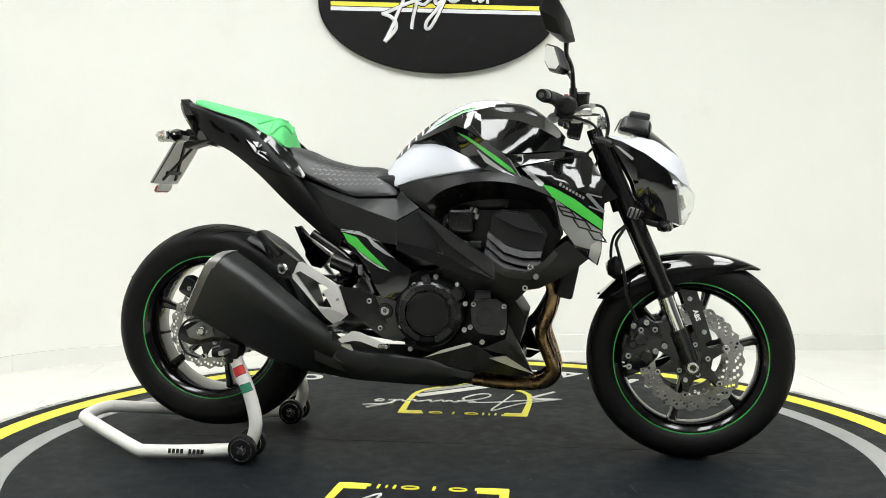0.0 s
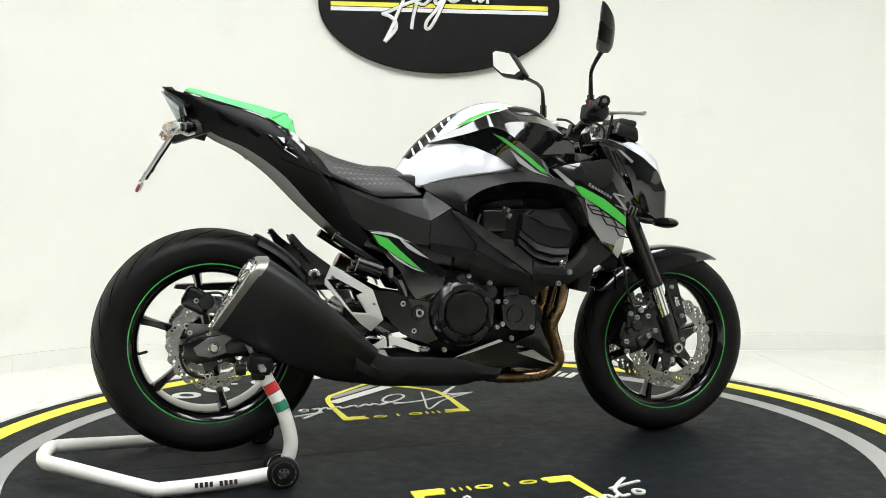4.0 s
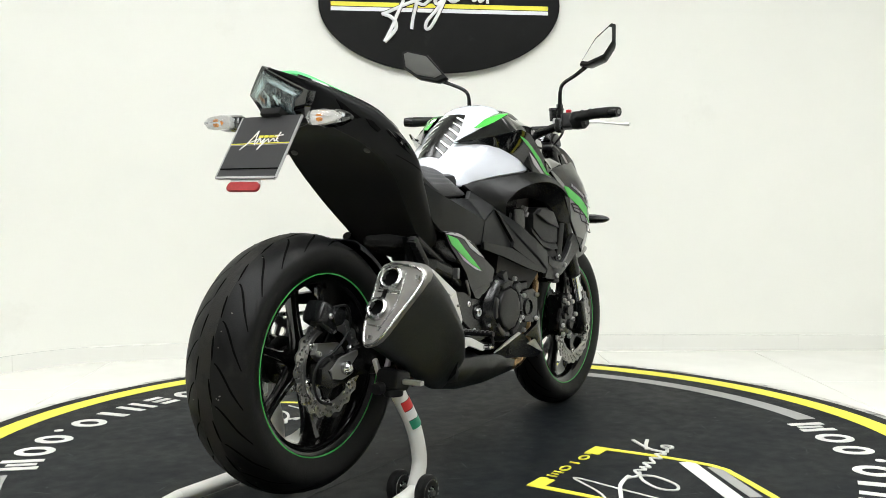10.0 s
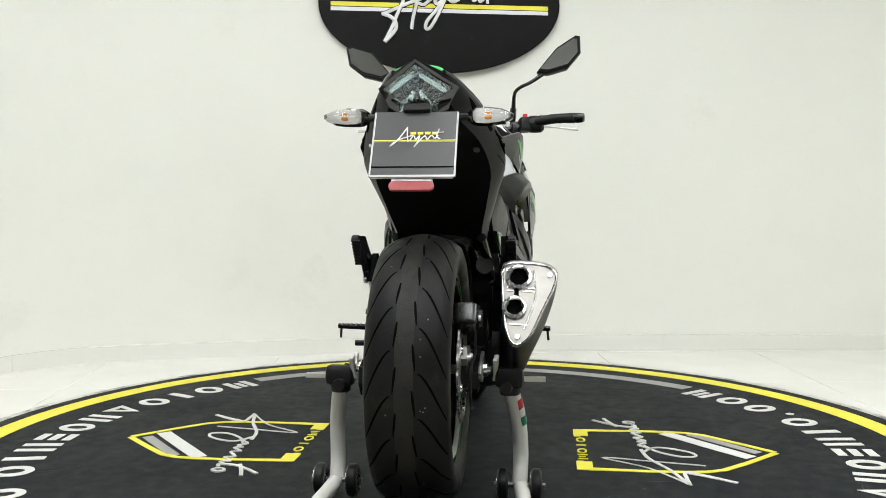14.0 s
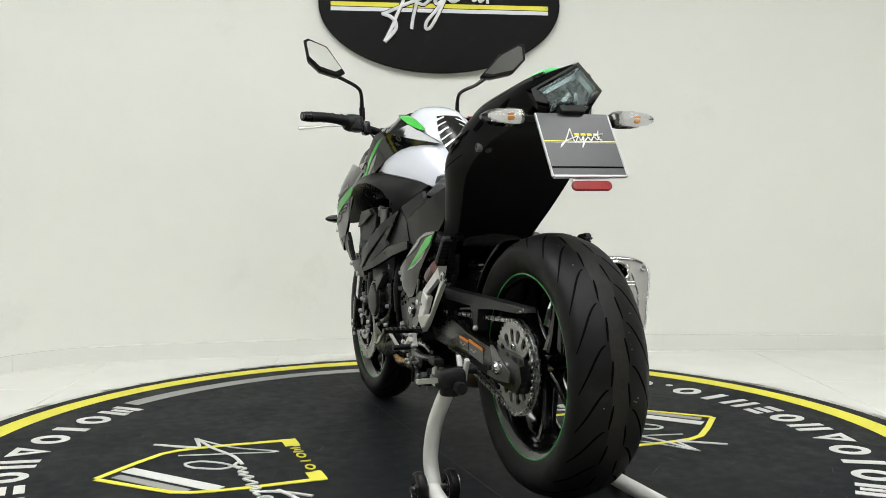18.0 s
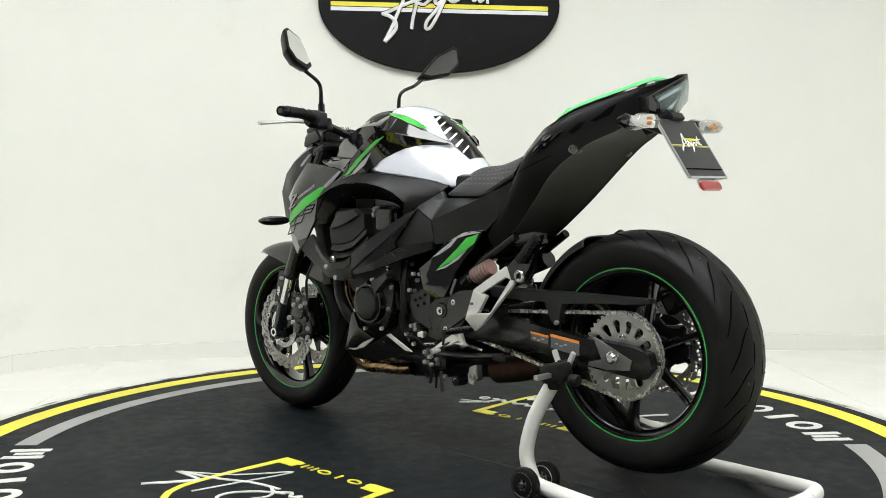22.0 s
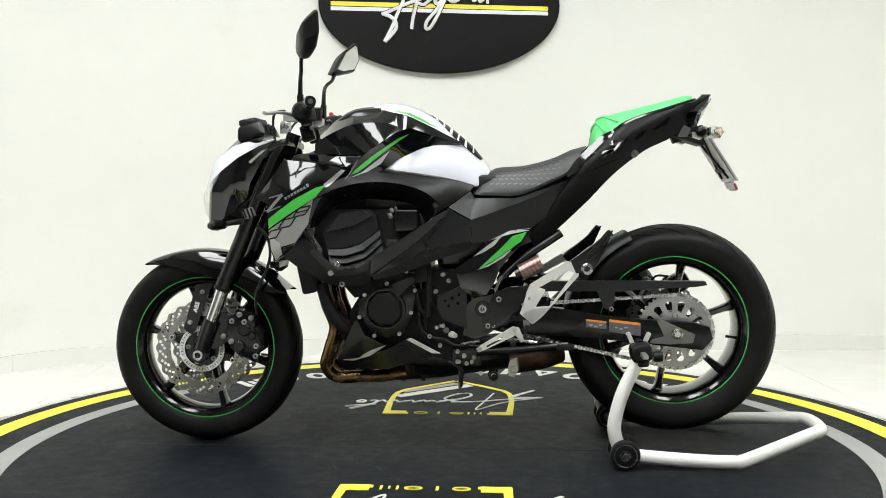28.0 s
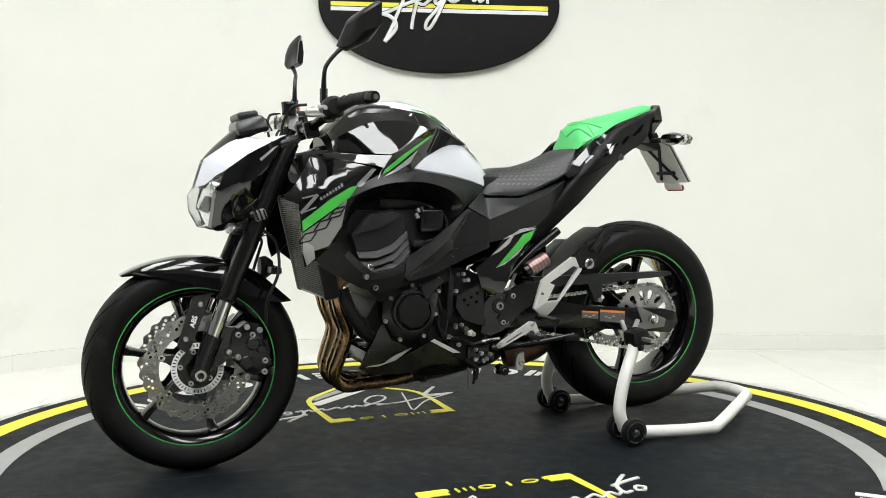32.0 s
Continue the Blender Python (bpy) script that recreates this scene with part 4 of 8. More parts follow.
# ---- fork ----
for s in (-1, 1):
    Y = s * 0.1
    low, mid, chrome_top, top = Vector((0.728, 0.1, 0.331)), Vector((0.704, 0.1, 0.387)), Vector((0.666, 0.1, 0.494)), Vector((0.48, 0.1, 0.925))
    for v in (low, mid, chrome_top, top):
        v.y = Y
    axis = (mid - top).normalized()
    leg = part("fork_leg", tube_bm([top, top + axis * 0.03, top + axis * 0.035, chrome_top - axis * 0.03, chrome_top - axis * 0.025, chrome_top], [0.024, 0.024, 0.0255, 0.0255, 0.0275, 0.0275], 24, 1), M_SATIN, bike, "black upside-down fork leg")
    part("stanchion", tube_bm([chrome_top - axis * 0.01, mid + axis * 0.02], 0.0205, 24, 1), M_CHROME, leg, "polished chrome fork tube")
    part("dust_seal", tube_bm([chrome_top - axis * 0.004, chrome_top + axis * 0.010], 0.0255, 24, 1), M_HARDRUBBER, leg)
    foot = (0.742, 0.11, 0.286)
    ax = Vector((foot[0], Y, foot[2]))
    part("axle_holder", tube_bm([mid - axis * 0.004, mid + axis * 0.02, ax - axis * 0.03, ax, ax + axis * 0.02], [0.027, 0.0265, 0.0245, 0.024, 0.012], 20, 3), M_ENGINE, leg)
    part("axle_boss", lathe_bm([(0.0001, -s * 0.03), (0.024, -s * 0.03), (0.026, s * 0.014), (0.023, s * 0.018), (0.0001, s * 0.018)], "y", (ax.x, Y, ax.z), 24), M_ENGINE, leg)
    part("axle_cap", lathe_bm([(0.0001, s * 0.004), (0.008, s * 0.004), (0.009, s * 0.014), (0.0155, s * 0.014), (0.0165, s * 0.01), (0.0165, -s * 0.05)], "y", (ax.x, Y + s * 0.012, ax.z), 24), M_STEEL, leg)
    # fender stay with raised plain lettering bars
    stay = part("fender_stay", shape_bm([[(0.702, 0.088, 0.507), (0.755, 0.088, 0.501), (0.799, 0.083, 0.362), (0.772, 0.083, 0.342), (0.759, 0.083, 0.362), (0.715, 0.088, 0.481)]], 0.008, s, bevel=0.002), M_SATIN, bike, "black plastic fork guard bracket")
    for p in ((0.735, 0.092, 0.478), (0.776, 0.088, 0.383)):
        bolt(stay, p, s, 0.008)
    # caliper
    cal = part("brake_caliper", shape_bm([[(0.578, 0.105, 0.417), (0.614, 0.108, 0.424), (0.651, 0.11, 0.397), (0.658, 0.11, 0.357), (0.645, 0.11, 0.313), (0.616, 0.108, 0.282), (0.583, 0.105, 0.274), (0.561, 0.105, 0.296), (0.566, 0.105, 0.35), (0.569, 0.105, 0.391)]], 0.055, s, dome=0.006, bevel=0.003), M_ENGINE, bike, "black brake caliper")
    for p, r in (((0.597, 0.112, 0.364), 0.019), ((0.615, 0.112, 0.313), 0.019), ((0.575, 0.108, 0.347), 0.012)):
        part("piston_cap", lathe_bm([(0.0001, s * 0.006), (r * 0.8, s * 0.006), (r, s * 0.002), (r, -s * 0.02)], "y", (p[0], s * (p[1] + 0.004), p[2]), 20), M_SATIN, cal)
    part("caliper_bridge", tube_bm([(x, s * y, z) for x, y, z in [(0.563, 0.1, 0.374), (0.554, 0.095, 0.331), (0.571, 0.1, 0.281)]], 0.012, 10, 4), M_SATIN, cal)
    part("caliper_bracket", shape_bm([[(0.633, 0.1, 0.407), (0.686, 0.1, 0.416), (0.721, 0.1, 0.348), (0.725, 0.1, 0.306), (0.695, 0.1, 0.301), (0.651, 0.1, 0.328), (0.63, 0.1, 0.365)]], 0.014, s, bevel=0.002), M_ENGINE, cal)
    part("pad_cover", box_bm((0.035, 0.05, 0.06), ((0.564, 0.1, 0.323)[0], s * 0.085, (0.564, 0.1, 0.323)[2]), 0.008, (0, 12, 0)), M_SATIN, cal)
    for p in ((0.598, 0.114, 0.389), (0.637, 0.114, 0.391), (0.639, 0.116, 0.329), (0.563, 0.112, 0.314), (0.565, 0.112, 0.283), (0.613, 0.114, 0.411), (0.664, 0.114, 0.344), (0.615, 0.112, 0.27), (0.577, 0.112, 0.401)):
        bolt(cal, p, s, 0.0095, M_ALU)
    part("axle_bolt", lathe_bm([(0.0001, 0), (0.006, 0), (0.007, s * 0.006), (0.0001, s * 0.006)], "y", (ax.x - 0.02, Y + s * 0.02, ax.z - 0.035), 8), M_ALU, leg)
    hose = part("brake_hose", tube_bm([(0.585, 0.115, 0.418), (0.558, 0.12, 0.485), (0.549, 0.115, 0.551), (0.531, 0.1, 0.617), (0.528, 0.095, 0.642), (0.553, 0.085, 0.683), (0.567, 0.08, 0.716)] if s < 0 else
                                     [(x, y, z) for x, y, z in [(0.559, 0.115, 0.412), (0.557, 0.12, 0.481), (0.526, 0.115, 0.549), (0.518, 0.1, 0.599), (0.529, 0.095, 0.65), (0.564, 0.085, 0.684), (0.582, 0.08, 0.709)]], 0.0045, 8, 5), M_HARDRUBBER, bike, "black brake hose")
    if s < 0:
        for v in hose.data.vertices:
            v.co.y = -v.co.y
# letters on the fork guards
def letters(text, size, parent, mat, m, name="lettering"):
    cu = bpy.data.curves.new(name, "FONT")
    cu.body, cu.size, cu.align_x, cu.align_y, cu.extrude = text, size, "CENTER", "CENTER", 0.0006
    cu.offset = 0.0006
    tmp = bpy.data.objects.new("tmp", cu)
    scene.collection.objects.link(tmp)
    me = bpy.data.meshes.new_from_object(tmp.evaluated_get(bpy.context.evaluated_depsgraph_get()))
    bpy.data.objects.remove(tmp)
    me.materials.clear()
    me.materials.append(mat)
    ob = new(name, me)
    ob.parent = parent
    ob.matrix_local = m
    return ob


pa = (0.754, 0.092, 0.431)
letters("ABS", 0.019, bike, M_WHITESTICKER, pose(pa[0], -0.0925, pa[2], 90, -72 + 144, 0) @ pose(0, 0, 0), "guard_lettering")
letters("ABS", 0.019, bike, M_WHITESTICKER, pose(pa[0], 0.0925, pa[2], 90, 72 - 144, 180), "guard_lettering")
# yokes and steering stem
for p, hx in (((0.487, 0, 0.925), 0.0), ((0.575, 0, 0.728), 0.0)):
    part("fork_yoke", box_bm((0.065, 0.25, 0.028), (p[0], 0, p[2]), 0.012, (0, 21, 0)), M_SATIN, bike, "black triple clamp")
part("steering_stem", tube_bm([((0.462, 0, 0.967)[0], 0, (0.462, 0, 0.967)[2]), ((0.541, 0, 0.728)[0], 0, (0.541, 0, 0.728)[2])], 0.022, 20, 1), M_SATIN, bike)

# ---- front fender ----
FENDER = [(0.94, 0.56, 0.933, 0.557, 0.03, 0.035, 0.03), (0.9, 0.58, 0.887, 0.559, 0.045, 0.055, 0.055), (0.839, 0.599, 0.824, 0.55, 0.05, 0.065, 0.07), (0.77, 0.609, 0.755, 0.534, 0.052, 0.07, 0.075), (0.702, 0.606, 0.687, 0.514, 0.052, 0.07, 0.078), (0.633, 0.591, 0.62, 0.501, 0.052, 0.07, 0.078), (0.565, 0.557, 0.554, 0.48, 0.05, 0.068, 0.075), (0.522, 0.522, 0.512, 0.472, 0.05, 0.066, 0.072), (0.483, 0.483, 0.475, 0.473, 0.05, 0.06, 0.062)]


def arch_bm(rows, thick=0.004):
    """An open shell bent over a wheel: each row has a crown and two lower edges."""
    bm = bmesh.new()
    outer = []
    for xt, zt, xb, zb, wt, wm, wb in rows:
        T, B = Vector((xt, 0, zt)), Vector((xb, 0, zb))
        half = [(0.0, 0.0), (wt * 0.6, 0.03), (wt, 0.14), (wm, 0.5), (wb, 1.0)]
        pts = [Vector((xt + (xb - xt) * k, -w, zt + (zb - zt) * k)) for w, k in reversed(half)] + [Vector((xt + (xb - xt) * k, w, zt + (zb - zt) * k)) for w, k in half[1:]]
        outer.append(pts)
    cols = [catmull([r[j] for r in outer], 4) for j in range(9)]
    n = len(cols[0])
    c = [catmull([cols[j][i] for j in range(9)], 2) for i in range(n)]
    top = [[bm.verts.new(p) for p in r] for r in c]
    mid = [sum((p for p in r), Vector()) / len(r) for r in c]
    low = [[bm.verts.new(p + (Vector((p.x, 0, min(q.z for q in r) - 0.02)) - p).normalized() * thick) for p in r] for r in c]
    m = len(top[0])
    for i in range(n - 1):
        for j in range(m - 1):
            bm.faces.new((top[i][j], top[i][j + 1], top[i + 1][j + 1], top[i + 1][j]))
            bm.faces.new((low[i][j], low[i + 1][j], low[i + 1][j + 1], low[i][j + 1]))
        for j in (0, m - 1):
            bm.faces.new((top[i][j], top[i + 1][j], low[i + 1][j], low[i][j]))
    for i in (0, n - 1):
        for j in range(m - 1):
            bm.faces.new((top[i][j], top[i][j + 1], low[i][j + 1], low[i][j]))
    return bm


part("front_fender", arch_bm(FENDER), M_GLOSS, bike, "gloss black front mudguard")

# ---- swing arm, rear brake, final drive ----
for s in (-1, 1):
    if s < 0:
        loop = [(-0.742, 0.135, 0.392), (-0.776, 0.135, 0.376), (-0.78, 0.135, 0.339), (-0.744, 0.135, 0.323), (-0.645, 0.135, 0.339), (-0.562, 0.137, 0.334), (-0.365, 0.13, 0.357), (-0.134, 0.12, 0.388), (-0.076, 0.115, 0.42), (-0.101, 0.115, 0.487), (-0.233, 0.12, 0.455), (-0.364, 0.13, 0.437), (-0.511, 0.137, 0.417), (-0.627, 0.137, 0.4)]
    else:
        loop = [(-0.75, 0.135, 0.398), (-0.796, 0.135, 0.386), (-0.807, 0.135, 0.352), (-0.777, 0.135, 0.318), (-0.641, 0.137, 0.332), (-0.472, 0.137, 0.35), (-0.355, 0.13, 0.357), (-0.203, 0.12, 0.36), (-0.084, 0.115, 0.393), (-0.101, 0.115, 0.462), (-0.237, 0.12, 0.445), (-0.371, 0.13, 0.437), (-0.472, 0.137, 0.421), (-0.607, 0.137, 0.407)]
    arm = part("swing_arm", shape_bm([loop], 0.038, s, dome=0.004, bevel=0.004), M_SATIN, bike, "black box-section swing arm")
    if s < 0:
        part("axle_adjuster", shape_bm([[(-0.754, 0.142, 0.368), (-0.716, 0.142, 0.393), (-0.65, 0.142, 0.403), (-0.647, 0.142, 0.393), (-0.672, 0.142, 0.373), (-0.667, 0.142, 0.352), (-0.709, 0.142, 0.34), (-0.745, 0.142, 0.347)]], 0.008, s, bevel=0.002), M_DULLALU, arm, "dull alloy axle block")
    else:
        part("axle_adjuster", shape_bm([[(-0.639, 0.142, 0.413), (-0.664, 0.142, 0.404), (-0.754, 0.142, 0.365), (-0.748, 0.142, 0.34), (-0.682, 0.142, 0.335), (-0.623, 0.142, 0.338), (-0.626, 0.142, 0.348), (-0.665, 0.142, 0.359)]], 0.008, s, bevel=0.002), M_DULLALU, arm, "dull alloy axle block")
    part("axle_nut", lathe_bm([(0.0001, s * 0.012), (0.009, s * 0.012), (0.013, s * 0.006), (0.0165, s * 0.005), (0.0165, -s * 0.004)], "y", (REAR.x, s * 0.147, REAR.z), 18), M_STEEL, arm)
part("swing_arm_bridge", box_bm((0.08, 0.23, 0.07), (-0.30, 0, 0.43), 0.015, (0, 12, 0)), M_SATIN, bike)
part("rear_axle", tube_bm([(REAR.x, -0.15, REAR.z), (REAR.x, 0.15, REAR.z)], 0.011, 14, 1), M_DARKSTEEL, bike)

# rear caliper above the right arm
cal = part("rear_caliper", box_bm((0.075, 0.06, 0.06), ((-0.741, 0.1, 0.493)[0], -0.105, (-0.741, 0.1, 0.493)[2]), 0.014, (0, 30, 0)), M_ENGINE, bike, "black rear brake caliper")
part("caliper_carrier", shape_bm([[(-0.761, 0.11, 0.43), (-0.682, 0.11, 0.422), (-0.658, 0.11, 0.397), (-0.749, 0.11, 0.38), (-0.774, 0.11, 0.405)]], 0.014, -1, bevel=0.002), M_DULLALU, cal)
part("caliper_piston", lathe_bm([(0.0001, -0.012), (0.02, -0.012), (0.022, -0.004), (0.022, 0.01)], "y", ((-0.717, 0.13, 0.491)[0], -0.13, (-0.717, 0.13, 0.491)[2]), 20), M_ENGINE, cal)
for p in ((-0.744, 0.134, 0.495), (-0.761, 0.112, 0.406), (-0.712, 0.112, 0.402)):
    bolt(cal, p, -1, 0.008)
part("rear_brake_hose", tube_bm([(x, -y, z) for x, y, z in [(-0.728, 0.12, 0.51), (-0.676, 0.13, 0.511), (-0.654, 0.12, 0.456), (-0.712, 0.125, 0.411), (-0.766, 0.12, 0.39), (-0.787, 0.118, 0.348), (-0.768, 0.118, 0.298), (-0.724, 0.118, 0.281)]], 0.0035, 8, 5), M_HARDRUBBER, bike)

# sprocket, chain
SPROCKET_Y = 0.100
teeth = []
N = 45
for i in range(N):
    for f, r in ((-0.32, 0.1085), (-0.12, 0.1145), (0.12, 0.1145), (0.32, 0.1085)):
        a = 2 * math.pi * (i + f) / N
        teeth.append((r * math.cos(a), r * math.sin(a)))
holes = [circle(0, 0, 0.028, 20)]
for k in range(14):
    a = 2 * math.pi * k / 14
    slot = []
    for rr, da in ((0.058, -0.10), (0.058, 0.10), (0.085, 0.13), (0.091, 0.06), (0.091, -0.06), (0.085, -0.13)):
        slot.append((rr * math.cos(a + da), rr * math.sin(a + da)))
    holes.append(slot)
part("sprocket", shape_bm(flat_loops([teeth] + holes, SPROCKET_Y + 0.003), 0.006, 1, step=0.5), M_SPROCKET, rear_wheel, "large steel chain sprocket")
part("sprocket_carrier", lathe_bm([(0.02, 0.06), (0.06, 0.062), (0.062, 0.088), (0.05, 0.096), (0.02, 0.096)], "y", n=32), M_ENGINE, rear_wheel)
for k in range(5):
    a = 2 * math.pi * k / 5 + 0.3
    bolt(rear_wheel, (0.048 * math.cos(a), SPROCKET_Y + 0.004, 0.048 * math.sin(a)), 1, 0.010, M_STEEL)
DRIVE = Vector((-0.185, 0, 0.405))
path = []
for i in range(25):
    a = radians(98 + 170 * i / 24)
    path.append(Vector((REAR.x + 0.1115 * math.cos(a), SPROCKET_Y, REAR.z + 0.1115 * math.sin(a))))
path += [Vector((DRIVE.x + 0.036 * math.cos(a), SPROCKET_Y, DRIVE.z + 0.036 * math.sin(a))) for a in (radians(-85 + 160 * i / 8) for i in range(9))]
path.append(path[0])
run = [0.0]
for a, b in zip(path, path[1:]):
    run.append(run[-1] + (b - a).length)
pitch = run[-1] / round(run[-1] / 0.0159)
chain = None
link_meshes = []
for wd, th in ((0.0022, 0.0135), (0.0022, 0.0095)):
    bm = bmesh.new()
    for s in (-1, 1):
        y = s * (0.0075 if th > 0.01 else 0.0048)
        loop = [(-0.008 + 0.0052 * math.cos(t), 0.0052 * math.sin(t)) for t in (radians(90 + 30 * i) for i in range(7))] + [(0, -0.0036)] + [(0.008 + 0.0052 * math.cos(t), 0.0052 * math.sin(t)) for t in (radians(-90 + 30 * i) for i in range(7))] + [(0, 0.0036)]
        a = [bm.verts.new((x, y, z)) for x, z in loop]
        b = [bm.verts.new((x, y + s * wd, z)) for x, z in loop]
        bm.faces.new(a), bm.faces.new(b)
        for i in range(len(a)):
            bm.faces.new((a[i], a[(i + 1) % len(a)], b[(i + 1) % len(a)], b[i]))
    for x in (-0.008, 0.008):
        lathe_bm([(0.0033, -0.0115), (0.0033, 0.0115)], "y", (x, 0, 0), 8, bm)
    link_meshes.append(finish(bm, "chain_link", M_STEEL if th > 0.01 else M_BOLT))
chain = part("chain", tube_bm([p for p in path[:-1]], 0.0036, 6, 1, True), M_DARKSTEEL, bike, "greased steel drive chain")
for k in range(round(run[-1] / pitch)):
    d = (k + 0.5) * pitch
    i = max(j for j in range(len(run)) if run[j] <= d)
    i = min(i, len(path) - 2)
    f = (d - run[i]) / max(1e-9, run[i + 1] - run[i])
    p = path[i].lerp(path[i + 1], f)
    t = path[i + 1] - path[i]
    o = new("chain_link", link_meshes[k % 2])
    o.parent = chain
    o.matrix_local = pose(p.x, p.y, p.z, 0, -math.degrees(math.atan2(t.z, t.x)), 0)
guard = part("chain_guard", shape_bm([[(-0.27, 0.125, 0.519), (-0.372, 0.125, 0.518), (-0.54, 0.125, 0.52), (-0.786, 0.12, 0.519), (-0.792, 0.12, 0.508), (-0.753, 0.12, 0.502), (-0.626, 0.122, 0.497), (-0.571, 0.125, 0.492), (-0.524, 0.125, 0.487), (-0.516, 0.125, 0.431), (-0.494, 0.125, 0.436), (-0.47, 0.125, 0.489), (-0.287, 0.125, 0.488)]], 0.03, 1, bevel=0.003), M_EXHAUST, bike, "black plastic chain guard")
bolt(guard, (-0.512, 0.127, 0.437), 1, 0.008)
for small in (True, False):
    lab = part("warning_label", shape_bm([[(-0.437, 0.142, 0.407), (-0.496, 0.142, 0.4), (-0.496, 0.142, 0.379), (-0.437, 0.142, 0.385)] if small else [(-0.505, 0.142, 0.405), (-0.596, 0.142, 0.394), (-0.596, 0.142, 0.359), (-0.505, 0.142, 0.371)]], 0.002, 1, step=0.5), M_LABEL, bike, "small dark warning label")
    part("label_stripe", shape_bm([[(-0.437, 0.143, 0.408), (-0.496, 0.143, 0.402), (-0.496, 0.143, 0.396), (-0.437, 0.143, 0.403)] if small else [(-0.504, 0.143, 0.408), (-0.595, 0.143, 0.398), (-0.595, 0.143, 0.391), (-0.504, 0.143, 0.401)]], 0.0025, 1, step=0.5), M_ORANGE, lab, "orange label header")
    for k in range(3):
        p = (-0.451, 0.143, 0.391) if small else (-0.525, 0.143, 0.384)
        part("label_bar", box_bm((0.009, 0.002, 0.004), (p[0] - k * 0.014, 0.1435, p[2] - 0.004 * (k % 2))), M_LIGHTGREY, lab)

# rear inner mudguard over the tyre
HUGGER = [(REAR.x + 0.329 * math.cos(a), REAR.z + 0.329 * math.sin(a), REAR.x + 0.300 * math.cos(a), REAR.z + 0.300 * math.sin(a), 0.07, 0.09, 0.097) for a in (radians(2 + 9 * k) for k in range(8))]
part("rear_hugger", arch_bm(HUGGER), M_EXHAUST, bike, "black rear hugger over the tyre")


# ---- tail, seats, tank ----
# stations of the tail: top edge, outer crease and lower edge, each (x, half width, z)
TAIL = [[(-0.807, 0.012, 1.072), (-0.802, 0.02, 1.067), (-0.801, 0.012, 1.064)],
        [(-0.746, 0.066, 1.05), (-0.732, 0.084, 1.024), (-0.743, 0.07, 0.995)],
        [(-0.671, 0.098, 1.026), (-0.648, 0.128, 0.981), (-0.692, 0.1, 0.945)],
        [(-0.554, 0.13, 0.986), (-0.529, 0.176, 0.925), (-0.606, 0.135, 0.903)],
        [(-0.476, 0.142, 0.926), (-0.439, 0.198, 0.855), (-0.518, 0.155, 0.837)],
        [(-0.413, 0.132, 0.852), (-0.371, 0.172, 0.782), (-0.441, 0.14, 0.756)],
        [(-0.362, 0.122, 0.775), (-0.307, 0.146, 0.71), (-0.366, 0.122, 0.683)],
        [(-0.29, 0.112, 0.683), (-0.263, 0.13, 0.66), (-0.293, 0.115, 0.62)]]
bm = bmesh.new()
cols = []
for j in range(3):
    cols.append(catmull([st[j] for st in TAIL], 5))
rows = []
for i in range(len(cols[0])):
    a, c, b = (col[i] for col in cols)
    top = a.lerp(c, 0.12) + Vector((0, a.y * 0.05, 0))
    ctrl = c * 1.36 - (a + b) * 0.18
    low = b + Vector((0.003, -0.006, -0.001))
    half = [Vector((a.x, 0, a.z - 0.002)), Vector((a.x, a.y * 0.84, a.z)), a]
    half += [top * (1 - f) ** 2 + ctrl * (2 * f * (1 - f)) + low * f ** 2 for f in (k / 9 for k in range(10))]
    half += [low.lerp(Vector((b.x + 0.012, 0, b.z + 0.008)), 0.12) + Vector((0.002, 0, 0.001)), Vector((b.x + 0.012, 0, b.z + 0.008))]
    ring = half + [Vector((p.x, -p.y, p.z)) for p in reversed(half[1:-1])]
    rows.append([bm.verts.new(p) for p in ring])
for p, q in zip(rows, rows[1:]):
    for j in range(len(p)):
        bm.faces.new((p[j], p[(j + 1) % len(p)], q[(j + 1) % len(p)], q[j]))
bm.faces.new(rows[0]), bm.faces.new(rows[-1])
tail = part("tail_cowl", bm, M_TAIL, bike, "black tail cowl with broad rounded undertail", 48)
SEAT2 = [(-0.757, 1.064, -0.754, 1.054, 0.03, 0.035, 0.034), (-0.738, 1.071, -0.730, 1.043, 0.05, 0.062, 0.06), (-0.642, 1.046, -0.629, 1.008, 0.07, 0.09, 0.09), (-0.557, 1.026, -0.546, 0.974, 0.08, 0.105, 0.108), (-0.512, 1.014, -0.51, 0.949, 0.072, 0.104, 0.112), (-0.486, 1.007, -0.485, 0.938, 0.064, 0.093, 0.105), (-0.470, 0.993, -0.468, 0.93, 0.058, 0.084, 0.098), (-0.461, 0.970, -0.459, 0.924, 0.052, 0.076, 0.09), (-0.457, 0.94, -0.455, 0.92, 0.046, 0.07, 0.084)]
seat2 = part("pillion_seat", loft_bm([body_ring(*r, crown=0.5, mid=0.6) for r in SEAT2], 3, 5), M_GREENVINYL, bike, "bright green vinyl pillion seat")
ts = tree_of([seat2])
t_tail = tree_of([tail])
